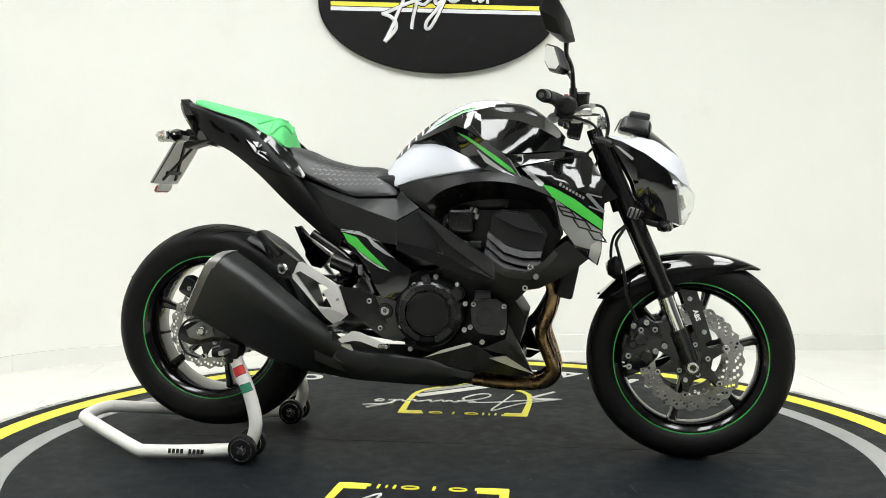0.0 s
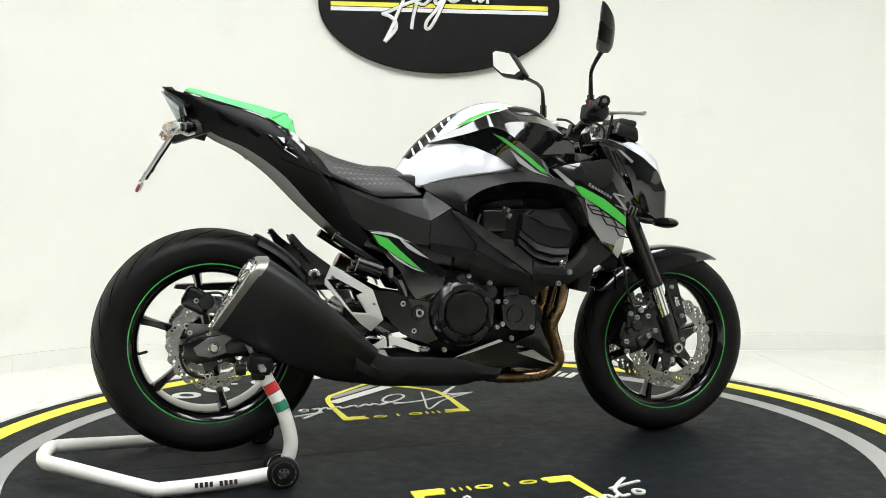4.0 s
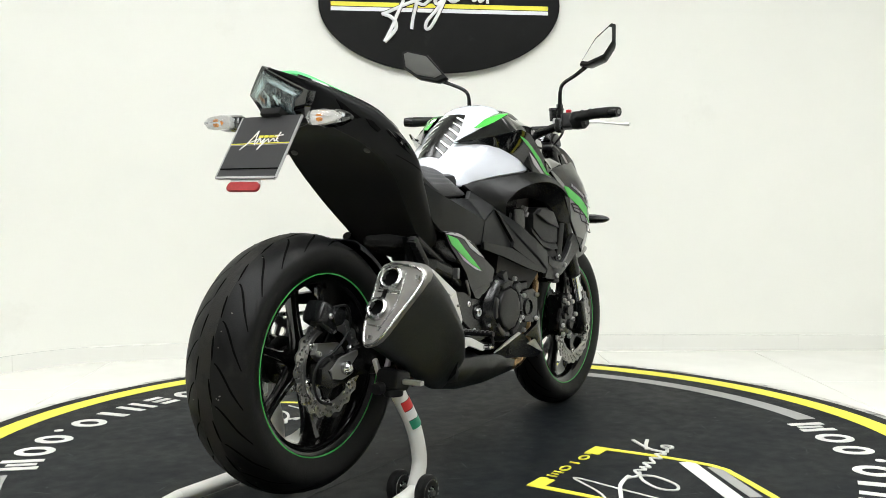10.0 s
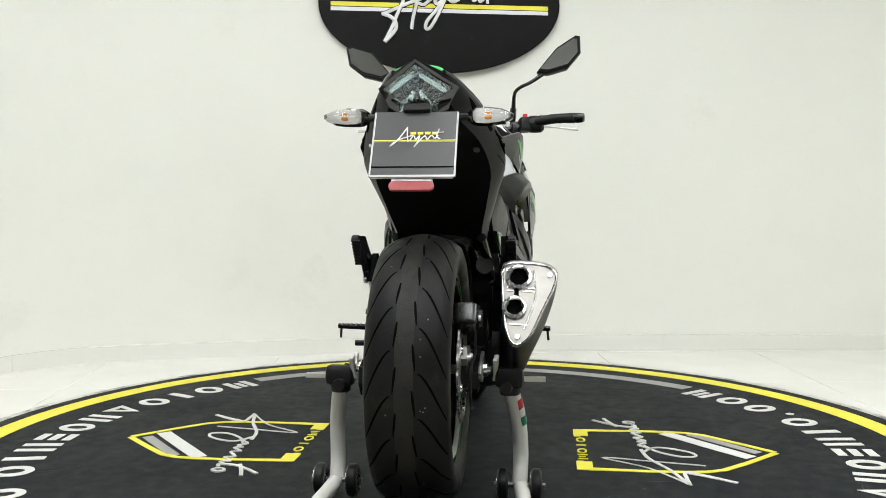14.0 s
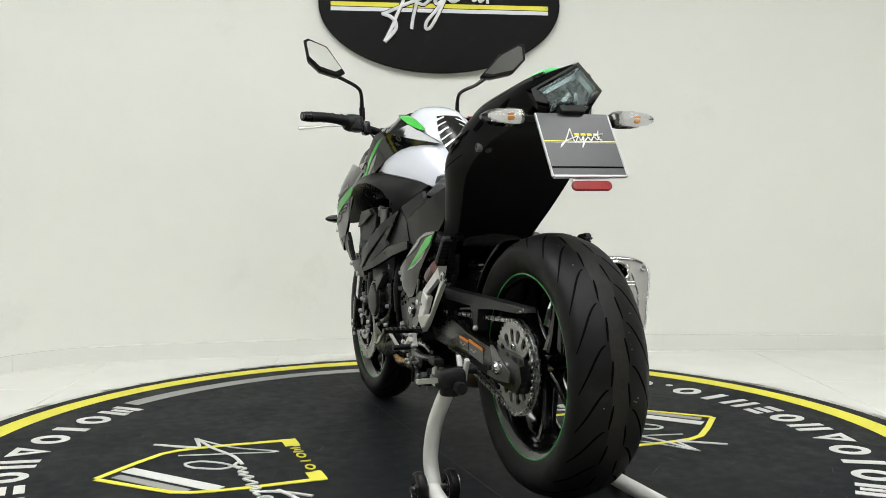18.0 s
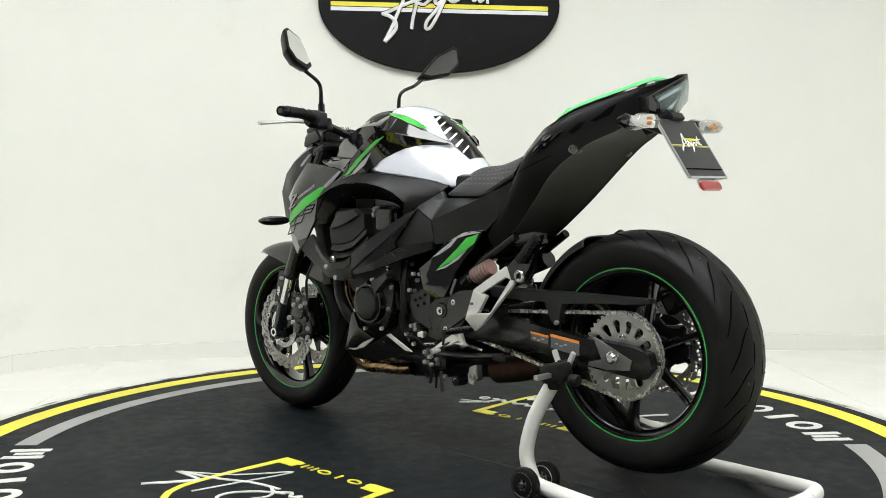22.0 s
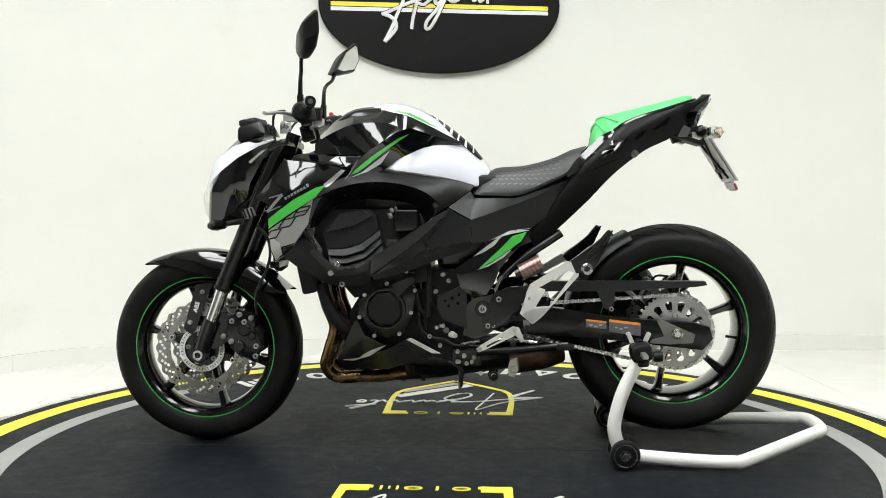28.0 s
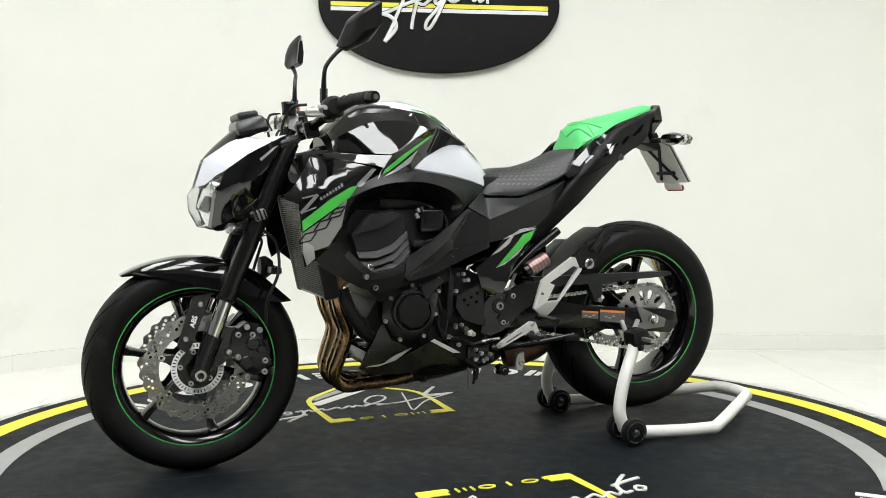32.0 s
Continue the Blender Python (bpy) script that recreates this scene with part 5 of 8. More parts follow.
for s in (-1, 1):
    for slot in ([(-0.683, 1.004), (-0.669, 0.997), (-0.645, 0.978), (-0.622, 0.963), (-0.632, 0.961), (-0.667, 0.978)], [(-0.609, 0.962), (-0.591, 0.957), (-0.57, 0.937), (-0.577, 0.931), (-0.595, 0.944)], [(-0.554, 0.937), (-0.542, 0.933), (-0.539, 0.921)]):
        # flat near-black film in place of the shade in a recessed vent
        part("vent_slot_shade", decal_bm(t_tail, slot, s, 0.0026), M_RECESS, tail)
    part("panel_line", line_bm(t_tail, [(-0.521, 0.877), (-0.446, 0.844), (-0.395, 0.824), (-0.376, 0.814)], 0.0022, s, 0.0008), M_RECESS, tail)
for s in (-1, 1):
    trim = part("side_trim", shape_bm([[(-0.478, 0.142, 0.948), (-0.494, 0.144, 0.955), (-0.511, 0.144, 0.964), (-0.57, 0.136, 0.974), (-0.582, 0.142, 0.962), (-0.551, 0.16, 0.942), (-0.512, 0.184, 0.899), (-0.45, 0.182, 0.86), (-0.38, 0.152, 0.826), (-0.376, 0.142, 0.835), (-0.402, 0.14, 0.874), (-0.446, 0.142, 0.917)]], 0.03, s, bevel=0.003, step=0.02), M_GLOSS, tail, "gloss black trim beside the seat joint")
    part("trim_facet", shape_bm([[(-0.48, 0.15, 0.938), (-0.506, 0.151, 0.953), (-0.54, 0.158, 0.946), (-0.512, 0.182, 0.915), (-0.50, 0.18, 0.915)]], 0.012, s, bevel=0.003, step=0.5), M_GLOSS, trim)
    part("trim_facet", shape_bm([[(-0.392, 0.15, 0.838), (-0.45, 0.18, 0.87), (-0.502, 0.186, 0.906), (-0.45, 0.168, 0.896)]], 0.008, s, bevel=0.002, step=0.5), M_GLOSS, trim)
    edge = [Vector((p.x, s * (p.y + 0.001), p.z - 0.001)) for p in cols[0][4:21]]
    part("tail_edge_trim", tube_bm(edge, 0.0062, 8, 1), M_GLOSS, tail, "gloss black edge strip beside the seat")
    for x, z in ((-0.573, 0.893),):
        hit = t_tail.ray_cast(Vector((x, s * 0.6, z)), Vector((0, -s, 0)))[0]
        if hit and s > 0:
            part("seat_lock", lathe_bm([(0.001, 0.003), (0.006, 0.003), (0.0065, 0.006), (0.0105, 0.006), (0.0115, 0.002), (0.0115, -0.006)], "y", tuple(hit), 20), M_DARKSTEEL, tail, "round steel seat lock")
seam_line = []
for k in range(25):
    ang = math.pi * k / 24
    o = Vector((-0.505 + 0.03 * math.sin(ang), 0.3 * math.cos(ang), 0.93 + 0.3 * math.sin(ang)))
    hit = ts.ray_cast(o, (Vector((-0.50, 0, 0.93)) - o).normalized())[0]
    if hit:
        seam_line.append(hit)
if len(seam_line) > 3:
    part("seat_seam", tube_bm(seam_line, 0.0022, 6, 2), M_GREENVINYL, seat2, "raised seam on the green seat")
for top, low in (((-0.475, 0.02, 0.999), (-0.53, 0.1, 0.968)), ((-0.46, 0.02, 0.975), (-0.491, 0.1, 0.945))):
    line = []
    for k in range(21):
        y = 0.104 * (k / 10 - 1)
        f = (abs(y) / 0.104) ** 1.6
        hit = ts.ray_cast(Vector((top[0] + (low[0] - top[0]) * f, y, 1.3)), Vector((0, 0, -1)))[0]
        if hit:
            line.append(hit)
    part("seat_strap_edge", tube_bm(line, 0.0042, 6, 2), M_GREENVINYL, seat2)
SEAT1 = [(-0.442, 0.922, -0.426, 0.904, 0.085, 0.1, 0.1), (-0.397, 0.909, -0.385, 0.836, 0.09, 0.118, 0.125), (-0.339, 0.883, -0.328, 0.805, 0.09, 0.118, 0.124), (-0.254, 0.861, -0.247, 0.769, 0.085, 0.112, 0.12), (-0.178, 0.856, -0.165, 0.767, 0.075, 0.108, 0.12), (-0.146, 0.841, -0.119, 0.77, 0.065, 0.1, 0.122), (-0.13, 0.815, -0.103, 0.776, 0.05, 0.085, 0.112)]
seat1 = part("rider_seat", loft_bm([body_ring(*r, crown=0.5, mid=0.55) for r in SEAT1], 3, 5), M_SEAT, bike, "black vinyl rider seat with rows of woven marks")
t_seat = tree_of([seat1])
bm = bmesh.new()
for i in range(12):
    for j in range(-13, 14):
        x = -0.36 + 0.0175 * i + 0.00875 * (j % 2)
        t = radians(7.2 * j)
        o = Vector((x, 0.0, 0.815))
        d = Vector((0, math.sin(t), math.cos(t)))
        e = Vector((0, math.cos(t), -math.sin(t)))
        turn = radians(20 if j % 2 else -20)
        ax, ay = Vector((math.cos(turn), 0, 0)) + e * math.sin(turn), e * math.cos(turn) - Vector((math.sin(turn), 0, 0))
        vs = []
        for a, b in ((-0.0062, -0.0012), (0.0062, -0.0026), (0.0062, 0.0026), (-0.0062, 0.0012)):
            hit = t_seat.ray_cast(o + ax * a + ay * b + d * 0.4, -d)[0]
            if hit:
                vs.append(hit + d * 0.0012)
        if len(vs) == 4:
            bm.faces.new([bm.verts.new(v) for v in vs])
marks = part("seat_marks", bm, M_SEATMARK, seat1, "rows of shiny pressed marks")
marks["kind"] = "stuff"

TANK = [(-0.152, 0.851, -0.145, 0.822, 0.025, 0.045, 0.055), (-0.131, 0.88, -0.113, 0.796, 0.035, 0.075, 0.1), (-0.076, 0.94, -0.066, 0.807, 0.036, 0.098, 0.125), (0.017, 1.009, 0.016, 0.82, 0.066, 0.13, 0.162), (0.102, 1.048, 0.096, 0.829, 0.078, 0.138, 0.186), (0.188, 1.052, 0.175, 0.842, 0.072, 0.116, 0.176), (0.255, 1.027, 0.241, 0.849, 0.06, 0.09, 0.14)]
NOSE = [(0.178, 1.043, 0.17, 0.848, 0.096, 0.128, 0.184), (0.237, 1.042, 0.222, 0.843, 0.094, 0.124, 0.176), (0.288, 1.027, 0.267, 0.848, 0.085, 0.112, 0.16), (0.348, 0.98, 0.326, 0.86, 0.07, 0.1, 0.14), (0.38, 0.944, 0.358, 0.865, 0.05, 0.08, 0.12)]
part("tank_nose", loft_bm([body_ring(*r, crown=0.3, mid=0.45) for r in NOSE], 3, 5), M_SATIN, bike, "black front of the tank below the covers")
tank = part("fuel_tank", loft_bm([body_ring(*r, crown=0.3, mid=0.45) for r in TANK], 3, 6), M_WHITE, bike, "pearl white fuel tank")
part("tank_cap", lathe_bm([(0.0001, 0.010), (0.032, 0.010), (0.036, 0.006), (0.038, -0.02)], "z", (0.16, 0, (0.188, 0, 1.042)[2] - 0.002), 32), M_DARKSTEEL, bike)
# black grip pad down the back of the tank
tt = tree_of([tank])
pad_rows = []
for k in range(15):
    f = k / 14
    wd = 0.030 + 0.022 * math.sin(math.pi * (0.1 + 0.8 * f))
    row = []
    for j in range(7):
        y = wd * (j / 3 - 1)
        aim, way = Vector((-0.128 + 0.165 * f, y, 0.885 + 0.125 * f)), Vector((1, 0, -1)).normalized()
        row.append(tt.ray_cast(aim - way * 0.3, way)[0])
    if all(row):
        pad_rows.append(row)
bm = bmesh.new()
grid = [[bm.verts.new(p + Vector((-0.0012, 0, 0.0018))) for p in r] for r in pad_rows]
for a, b in zip(grid, grid[1:]):
    for j in range(6):
        bm.faces.new((a[j], a[j + 1], b[j + 1], b[j]))
pad = part("tank_pad", bm, M_SATIN, bike, "black stick-on tank pad")
way = Vector((1, 0, -1)).normalized()
for k in range(6):
    f = 0.10 + 0.145 * k
    wd = 0.030 + 0.022 * math.sin(math.pi * (0.1 + 0.8 * f))
    for s in (-1, 1):
        bm, prev = bmesh.new(), None
        for i in range(7):
            g = i / 6
            y, ff = s * wd * (1.02 - 0.62 * g), f + (0.05 if s > 0 else 0.0) + 0.07 * g
            h = (0.026 if k % 2 else 0.018) * (1 - 0.35 * g)
            pair = []
            for e in (-h, h):
                p = Vector((-0.128 + 0.165 * (ff + e), y, 0.885 + 0.125 * (ff + e)))
                hit = tt.ray_cast(p - way * 0.3, way)[0]
                pair.append(bm.verts.new((hit or p) + Vector((-0.0024, 0, 0.0032))))
            if prev:
                bm.faces.new((prev[0], prev[1], pair[1], pair[0]))
            prev = pair
        part("pad_mark", bm, M_WHITESTICKER, pad, "white mark on the tank pad")


shells = {}
for s in (-1, 1):
    side_parts = []

    def shell(name, loops, thick, mat, label="", dome=0.0, bevel=0.0015, ctrl=(), step=0.025):
        ob = part(name, shape_bm(loops, thick, s, ctrl, dome, 0.035, step, bevel), mat, bike, label)
        side_parts.append(ob)
        return ob

    ridge = [tuple(p) for p in catmull([(0.116, 0.165, 0.975), (0.161, 0.158, 0.988), (0.251, 0.15, 0.984), (0.33, 0.14, 0.952), (0.369, 0.13, 0.928)], 3)]
    shell("tank_side_cover", [ridge + [(0.368, 0.14, 0.9), (0.289, 0.172, 0.894), (0.218, 0.198, 0.89), (0.195, 0.203, 0.899), (0.152, 0.19, 0.935)]], 0.006, M_GLOSS, "gloss black flank of the upper tank cover", step=0.016, bevel=0.002)
    shell("tank_top_cover", [ridge[::-1] + [(0.126, 0.128, 1.018), (0.165, 0.09, 1.03), (0.209, 0.06, 1.033), (0.26, 0.056, 1.034), (0.318, 0.06, 1.003), (0.367, 0.07, 0.954)]], 0.006, M_GLOSS, "gloss black top of the tank cover", step=0.016, bevel=0.002)
    shell("tank_rear_cover", [[(-0.073, 0.06, 0.929), (-0.025, 0.085, 0.954), (0.02, 0.108, 0.977), (0.05, 0.123, 0.991), (0.09, 0.134, 1.010), (0.126, 0.128, 1.019), (0.116, 0.166, 0.975), (0.151, 0.191, 0.935), (0.195, 0.204, 0.899), (0.158, 0.208, 0.913), (0.095, 0.2, 0.949), (0.032, 0.152, 0.942), (-0.025, 0.105, 0.934)]], 0.006, M_GLOSS, "gloss black rear point of the tank cover", step=0.016, bevel=0.002)
    shell("tank_wing", [[(-0.075, 0.06, 0.926), (0.008, 0.15, 0.948), (0.076, 0.205, 0.969), (0.111, 0.214, 0.958), (0.158, 0.214, 0.928), (0.214, 0.21, 0.888), (0.246, 0.208, 0.853), (0.267, 0.205, 0.819), (0.199, 0.203, 0.841), (0.156, 0.2, 0.846), (0.109, 0.18, 0.882), (0.04, 0.148, 0.915), (-0.016, 0.105, 0.922)]], 0.008, M_GLOSS, "gloss black wing along the tank", step=0.014)
    shell("tank_front_cover", [[(0.216, 0.209, 0.887), (0.288, 0.185, 0.889), (0.369, 0.155, 0.896), (0.423, 0.16, 0.888), (0.35, 0.2, 0.872), (0.261, 0.215, 0.856), (0.246, 0.222, 0.851)]], 0.006, M_GLOSS)
    shell("radiator_shroud", [[(0.257, 0.207, 0.852), (0.35, 0.205, 0.869), (0.45, 0.195, 0.88), (0.485, 0.215, 0.821), (0.527, 0.215, 0.767), (0.49, 0.235, 0.751), (0.486, 0.243, 0.681), (0.482, 0.232, 0.617), (0.473, 0.222, 0.581), (0.444, 0.23, 0.601), (0.415, 0.232, 0.628), (0.371, 0.23, 0.689), (0.344, 0.226, 0.752), (0.319, 0.225, 0.791)]], 0.007, M_GLOSS, "gloss black radiator shroud with green stripe", dome=0.004, ctrl=[(0.40, 0.234, 0.80), (0.45, 0.236, 0.79)])
    crease = [tuple(p) for p in catmull([(-0.007, 0.196, 0.75), (0.039, 0.212, 0.787), (0.118, 0.23, 0.81), (0.204, 0.238, 0.812), (0.283, 0.236, 0.796), (0.351, 0.23, 0.767)], 4)]
    arch = [tuple(p) for p in catmull([(0.351, 0.2, 0.684), (0.329, 0.186, 0.722), (0.289, 0.176, 0.748), (0.242, 0.168, 0.762), (0.162, 0.158, 0.762), (0.097, 0.15, 0.753), (0.056, 0.15, 0.737), (0.037, 0.155, 0.716), (0.041, 0.175, 0.684)], 4)]
    shell("knee_panel", [[(-0.106, 0.112, 0.804), (-0.033, 0.14, 0.82), (0.08, 0.18, 0.838), (0.175, 0.2, 0.844), (0.253, 0.214, 0.834), (0.323, 0.226, 0.8)] + crease[::-1] + [(0.009, 0.19, 0.715), (-0.095, 0.128, 0.788)]], 0.012, M_KNEE, "satin black knee panel below the tank", step=0.016)
    shell("knee_hollow", [crease + [(0.366, 0.228, 0.68)] + arch + [(0.009, 0.189, 0.715)]], 0.012, M_SATIN, "dark hollow above the engine", step=0.012)
    shell("frame_spar", [[(-0.038, 0.173, 0.733), (-0.017, 0.18, 0.727), (0.039, 0.214, 0.689), (0.11, 0.232, 0.642), (0.177, 0.238, 0.602), (0.187, 0.238, 0.591), (0.19, 0.236, 0.544), (0.133, 0.234, 0.585), (0.055, 0.218, 0.641)]], 0.012, M_DARK, "dark grey diagonal frame cover", dome=0.003)
    shell("spar_inner", [[(-0.038, 0.182, 0.73), (0.055, 0.212, 0.639), (0.134, 0.228, 0.581), (0.184, 0.231, 0.543), (0.11, 0.224, 0.571), (0.026, 0.203, 0.62), (0.031, 0.204, 0.634)]], 0.012, M_SATIN)
    shell("centre_side_panel", [[(-0.1, 0.17, 0.636), (-0.098, 0.178, 0.699), (-0.03, 0.174, 0.736), (0.033, 0.192, 0.628), (0.015, 0.188, 0.614)]], 0.01, M_MATTE, "matte black side panel")
    shell("seat_side_top", [[(-0.385, 0.13, 0.821), (-0.32, 0.128, 0.795), (-0.23, 0.124, 0.765), (-0.107, 0.128, 0.765), (-0.095, 0.128, 0.786), (-0.033, 0.173, 0.739), (-0.099, 0.178, 0.702), (-0.194, 0.176, 0.735), (-0.3, 0.165, 0.775)]], 0.012, M_MATTE, "matte black side cover below the seat", step=0.016)
    shell("seat_side_cover", [[(-0.385, 0.13, 0.821), (-0.3, 0.164, 0.775), (-0.194, 0.175, 0.735), (-0.099, 0.177, 0.701), (-0.102, 0.166, 0.632), (-0.164, 0.158, 0.642), (-0.275, 0.142, 0.677), (-0.314, 0.14, 0.707), (-0.36, 0.138, 0.775)]], 0.012, M_MATTE, "matte black side cover below the seat", step=0.016)
    shell("lower_rail_cover", [[(-0.098, 0.176, 0.641), (0.023, 0.202, 0.617), (0.11, 0.223, 0.573), (0.189, 0.234, 0.542), (0.178, 0.234, 0.531), (0.094, 0.224, 0.551), (-0.017, 0.2, 0.592), (-0.1, 0.177, 0.619)]], 0.012, M_SATIN)
    shell("engine_hanger", [[(0.19, 0.236, 0.588), (0.22, 0.236, 0.57), (0.284, 0.236, 0.562), (0.323, 0.236, 0.591), (0.355, 0.234, 0.625), (0.387, 0.232, 0.649), (0.42, 0.23, 0.625), (0.447, 0.226, 0.598), (0.412, 0.222, 0.57), (0.365, 0.222, 0.542), (0.314, 0.222, 0.516), (0.253, 0.222, 0.507), (0.197, 0.224, 0.517), (0.192, 0.234, 0.539)]], 0.012, M_KNEE, "black front engine bracket cover", dome=0.002)
    # upper facet in a lighter tone: the light on it is painted
    shell("hanger_facet", [[(0.191, 0.241, 0.585), (0.22, 0.242, 0.568), (0.283, 0.242, 0.56), (0.322, 0.242, 0.588), (0.354, 0.24, 0.623), (0.366, 0.236, 0.61), (0.331, 0.236, 0.572), (0.287, 0.236, 0.54), (0.223, 0.236, 0.547), (0.193, 0.238, 0.563)]], 0.012, M_DARK, "", bevel=0.002)
    shell("pivot_cover", [[(-0.274, 0.152, 0.676), (-0.204, 0.158, 0.667), (-0.143, 0.17, 0.636), (-0.101, 0.18, 0.591), (-0.053, 0.184, 0.559), (-0.069, 0.182, 0.502), (-0.107, 0.175, 0.474), (-0.144, 0.174, 0.482), (-0.167, 0.17, 0.518), (-0.183, 0.166, 0.558), (-0.209, 0.162, 0.59), (-0.245, 0.157, 0.628)]], 0.008, M_GLOSS, "gloss black cover behind the engine", dome=0.003)
    shell("frame_pivot_plate", [[(-0.259, 0.16, 0.506), (-0.205, 0.166, 0.49), (-0.148, 0.17, 0.48), (-0.105, 0.172, 0.472), (-0.086, 0.172, 0.452), (-0.075, 0.168, 0.362), (-0.108, 0.165, 0.351), (-0.149, 0.165, 0.365), (-0.206, 0.163, 0.407), (-0.23, 0.161, 0.44)]], 0.02, M_ENGINE, "black frame plate at the swing arm pivot")
    shells[s] = side_parts

    # pivot and bolts
    part("pivot_nut", lathe_bm([(0.0001, s * 0.003), (0.0065, s * 0.003), (0.007, s * 0.008), (0.0115, s * 0.008), (0.0125, s * 0.005), (0.0125, -s * 0.02)], "y", ((-0.133, 0.172, 0.441)[0], s * 0.173, (-0.133, 0.172, 0.441)[2]), 24), M_STEEL, bike, "bright swing arm pivot nut")
    part("pivot_collar", lathe_bm([(0.0125, s * 0.003), (0.02, s * 0.003), (0.0225, -s * 0.002), (0.0225, -s * 0.02)], "y", ((-0.133, 0.172, 0.441)[0], s * 0.173, (-0.133, 0.172, 0.441)[2]), 28), M_SATIN, bike)
    for p in ((-0.18, 0.17, 0.469), (-0.148, 0.168, 0.39), (0.305, 0.238, 0.55), (0.274, 0.226, 0.517)):
        bolt(bike, p, s, 0.0095)
    part("bright_strip", shape_bm([[(-0.193, 0.172, 0.536), (-0.183, 0.172, 0.536), (-0.167, 0.172, 0.497), (-0.17, 0.172, 0.487)]], 0.004, s, step=0.5), M_DARKSTEEL, bike)

    # decals
    tr = tree_of(side_parts)
    part("green_stripe", decal_bm(tr, [(0.08, 0.951), (0.11, 0.939), (0.19, 0.885), (0.237, 0.848), (0.248, 0.833), (0.229, 0.841), (0.194, 0.866), (0.136, 0.912)], s), M_GREEN, bike, "thin green stripe on the tank wing")
    part("green_corner", shape_bm([[(0.132, 0.129, 1.024), (0.09, 0.1355, 1.012), (0.05, 0.1245, 0.9935), (0.012, 0.1085, 0.977), (0.0, 0.1, 0.974), (0.02, 0.103, 0.985), (0.05, 0.11, 1.003), (0.09, 0.12, 1.02), (0.125, 0.123, 1.027)]], 0.018, s, step=0.5), M_GREEN, bike, "green corner strip on the tank top")
    part("grey_stripe", decal_bm(tr, [(0.136, 0.903), (0.166, 0.88), (0.214, 0.844), (0.247, 0.826), (0.203, 0.842), (0.161, 0.866)], s), M_LIGHTGREY, bike)
    part("pale_edge", decal_bm(tr, [(0.224, 0.879), (0.235, 0.869), (0.264, 0.82), (0.248, 0.841)], s, 0.002), M_LIGHTGREY, bike)
    part("green_stripe", decal_bm(tr, [(0.321, 0.804), (0.346, 0.798), (0.409, 0.764), (0.485, 0.707), (0.484, 0.679), (0.417, 0.725), (0.349, 0.769)], s, 0.002), M_GREEN, bike, "green stripe on the radiator shroud")
    part("grey_field", decal_bm(tr, [(0.356, 0.764), (0.417, 0.719), (0.484, 0.674), (0.481, 0.619), (0.47, 0.589), (0.454, 0.606), (0.454, 0.625), (0.41, 0.638), (0.372, 0.692)], s, 0.0015), M_SILVERDECAL, bike, "silver-grey lower field of the shroud")
    part("pale_edge", decal_bm(tr, [(0.454, 0.638), (0.483, 0.657), (0.48, 0.617), (0.469, 0.585), (0.448, 0.605)], s, 0.0022), M_LIGHTGREY, bike)
    part("pale_edge", decal_bm(tr, [(0.264, 0.848), (0.276, 0.85), (0.326, 0.807), (0.321, 0.798), (0.31, 0.801)], s, 0.0018), M_SILVERDECAL, bike)
    # three slanted open boxes and a zigzag stand for the model marks; small bars for the maker's word
    box0 = [(0.362, 0.746), (0.395, 0.738), (0.413, 0.712), (0.379, 0.72)]
    for dx, dz in ((0, 0), (0.042, -0.033), (0.083, -0.066)):
        part("mark_box", line_bm(tr, [(x + dx, z + dz) for x, z in box0], 0.0042, s, 0.0034, closed=True), M_SATIN, bike)
    part("mark_bar", line_bm(tr, [((box0[0][0] + box0[3][0]) / 2, (box0[0][1] + box0[3][1]) / 2), ((box0[1][0] + box0[2][0]) / 2, (box0[1][1] + box0[2][1]) / 2)], 0.0035, s, 0.0034), M_SATIN, bike)
    zig = [(0.483, 0.235, 0.768), (0.442, 0.235, 0.778), (0.488, 0.235, 0.728), (0.447, 0.235, 0.744)]
    for a, b, wd in ((zig[0], zig[1], 0.004), (zig[1], zig[2], 0.009), (zig[2], zig[3], 0.004)):
        part("mark_stroke", line_bm(tr, [(a[0], a[2]), (b[0], b[2])], wd, s, 0.003), M_SILVERDECAL, bike)
    word = [(0.366, 0.801), (0.436, 0.761)]
    for k in range(8):
        f0, f1 = k / 8 + 0.01, (k + 0.72) / 8
        a = [word[0][i] + (word[1][i] - word[0][i]) * f0 for i in (0, 1)]
        b = [word[0][i] + (word[1][i] - word[0][i]) * f1 for i in (0, 1)]
        hh = 0.009 if k == 0 else 0.0065
        part("word_bar", decal_bm(tr, [(a[0], a[1]), (b[0], b[1]), (b[0] + 0.003, b[1] + hh), (a[0] + 0.003, a[1] + hh)], s, 0.0026), M_SILVERDECAL, bike)
    part("green_flash", decal_bm(tr, [(-0.262, 0.667), (-0.22, 0.654), (-0.19, 0.623), (-0.122, 0.56), (-0.167, 0.583), (-0.221, 0.621), (-0.246, 0.639)], s, 0.002), M_GREEN, bike, "green flash on the rear side cover")
    part("pale_line", decal_bm(tr, [(-0.27, 0.677), (-0.212, 0.67), (-0.147, 0.639), (-0.212, 0.66), (-0.267, 0.67)], s, 0.0022), M_LIGHTGREY, bike)
    part("pale_line", decal_bm(tr, [(-0.196, 0.663), (-0.147, 0.627), (-0.105, 0.595), (-0.131, 0.605), (-0.167, 0.627)], s, 0.0022), M_LIGHTGREY, bike)
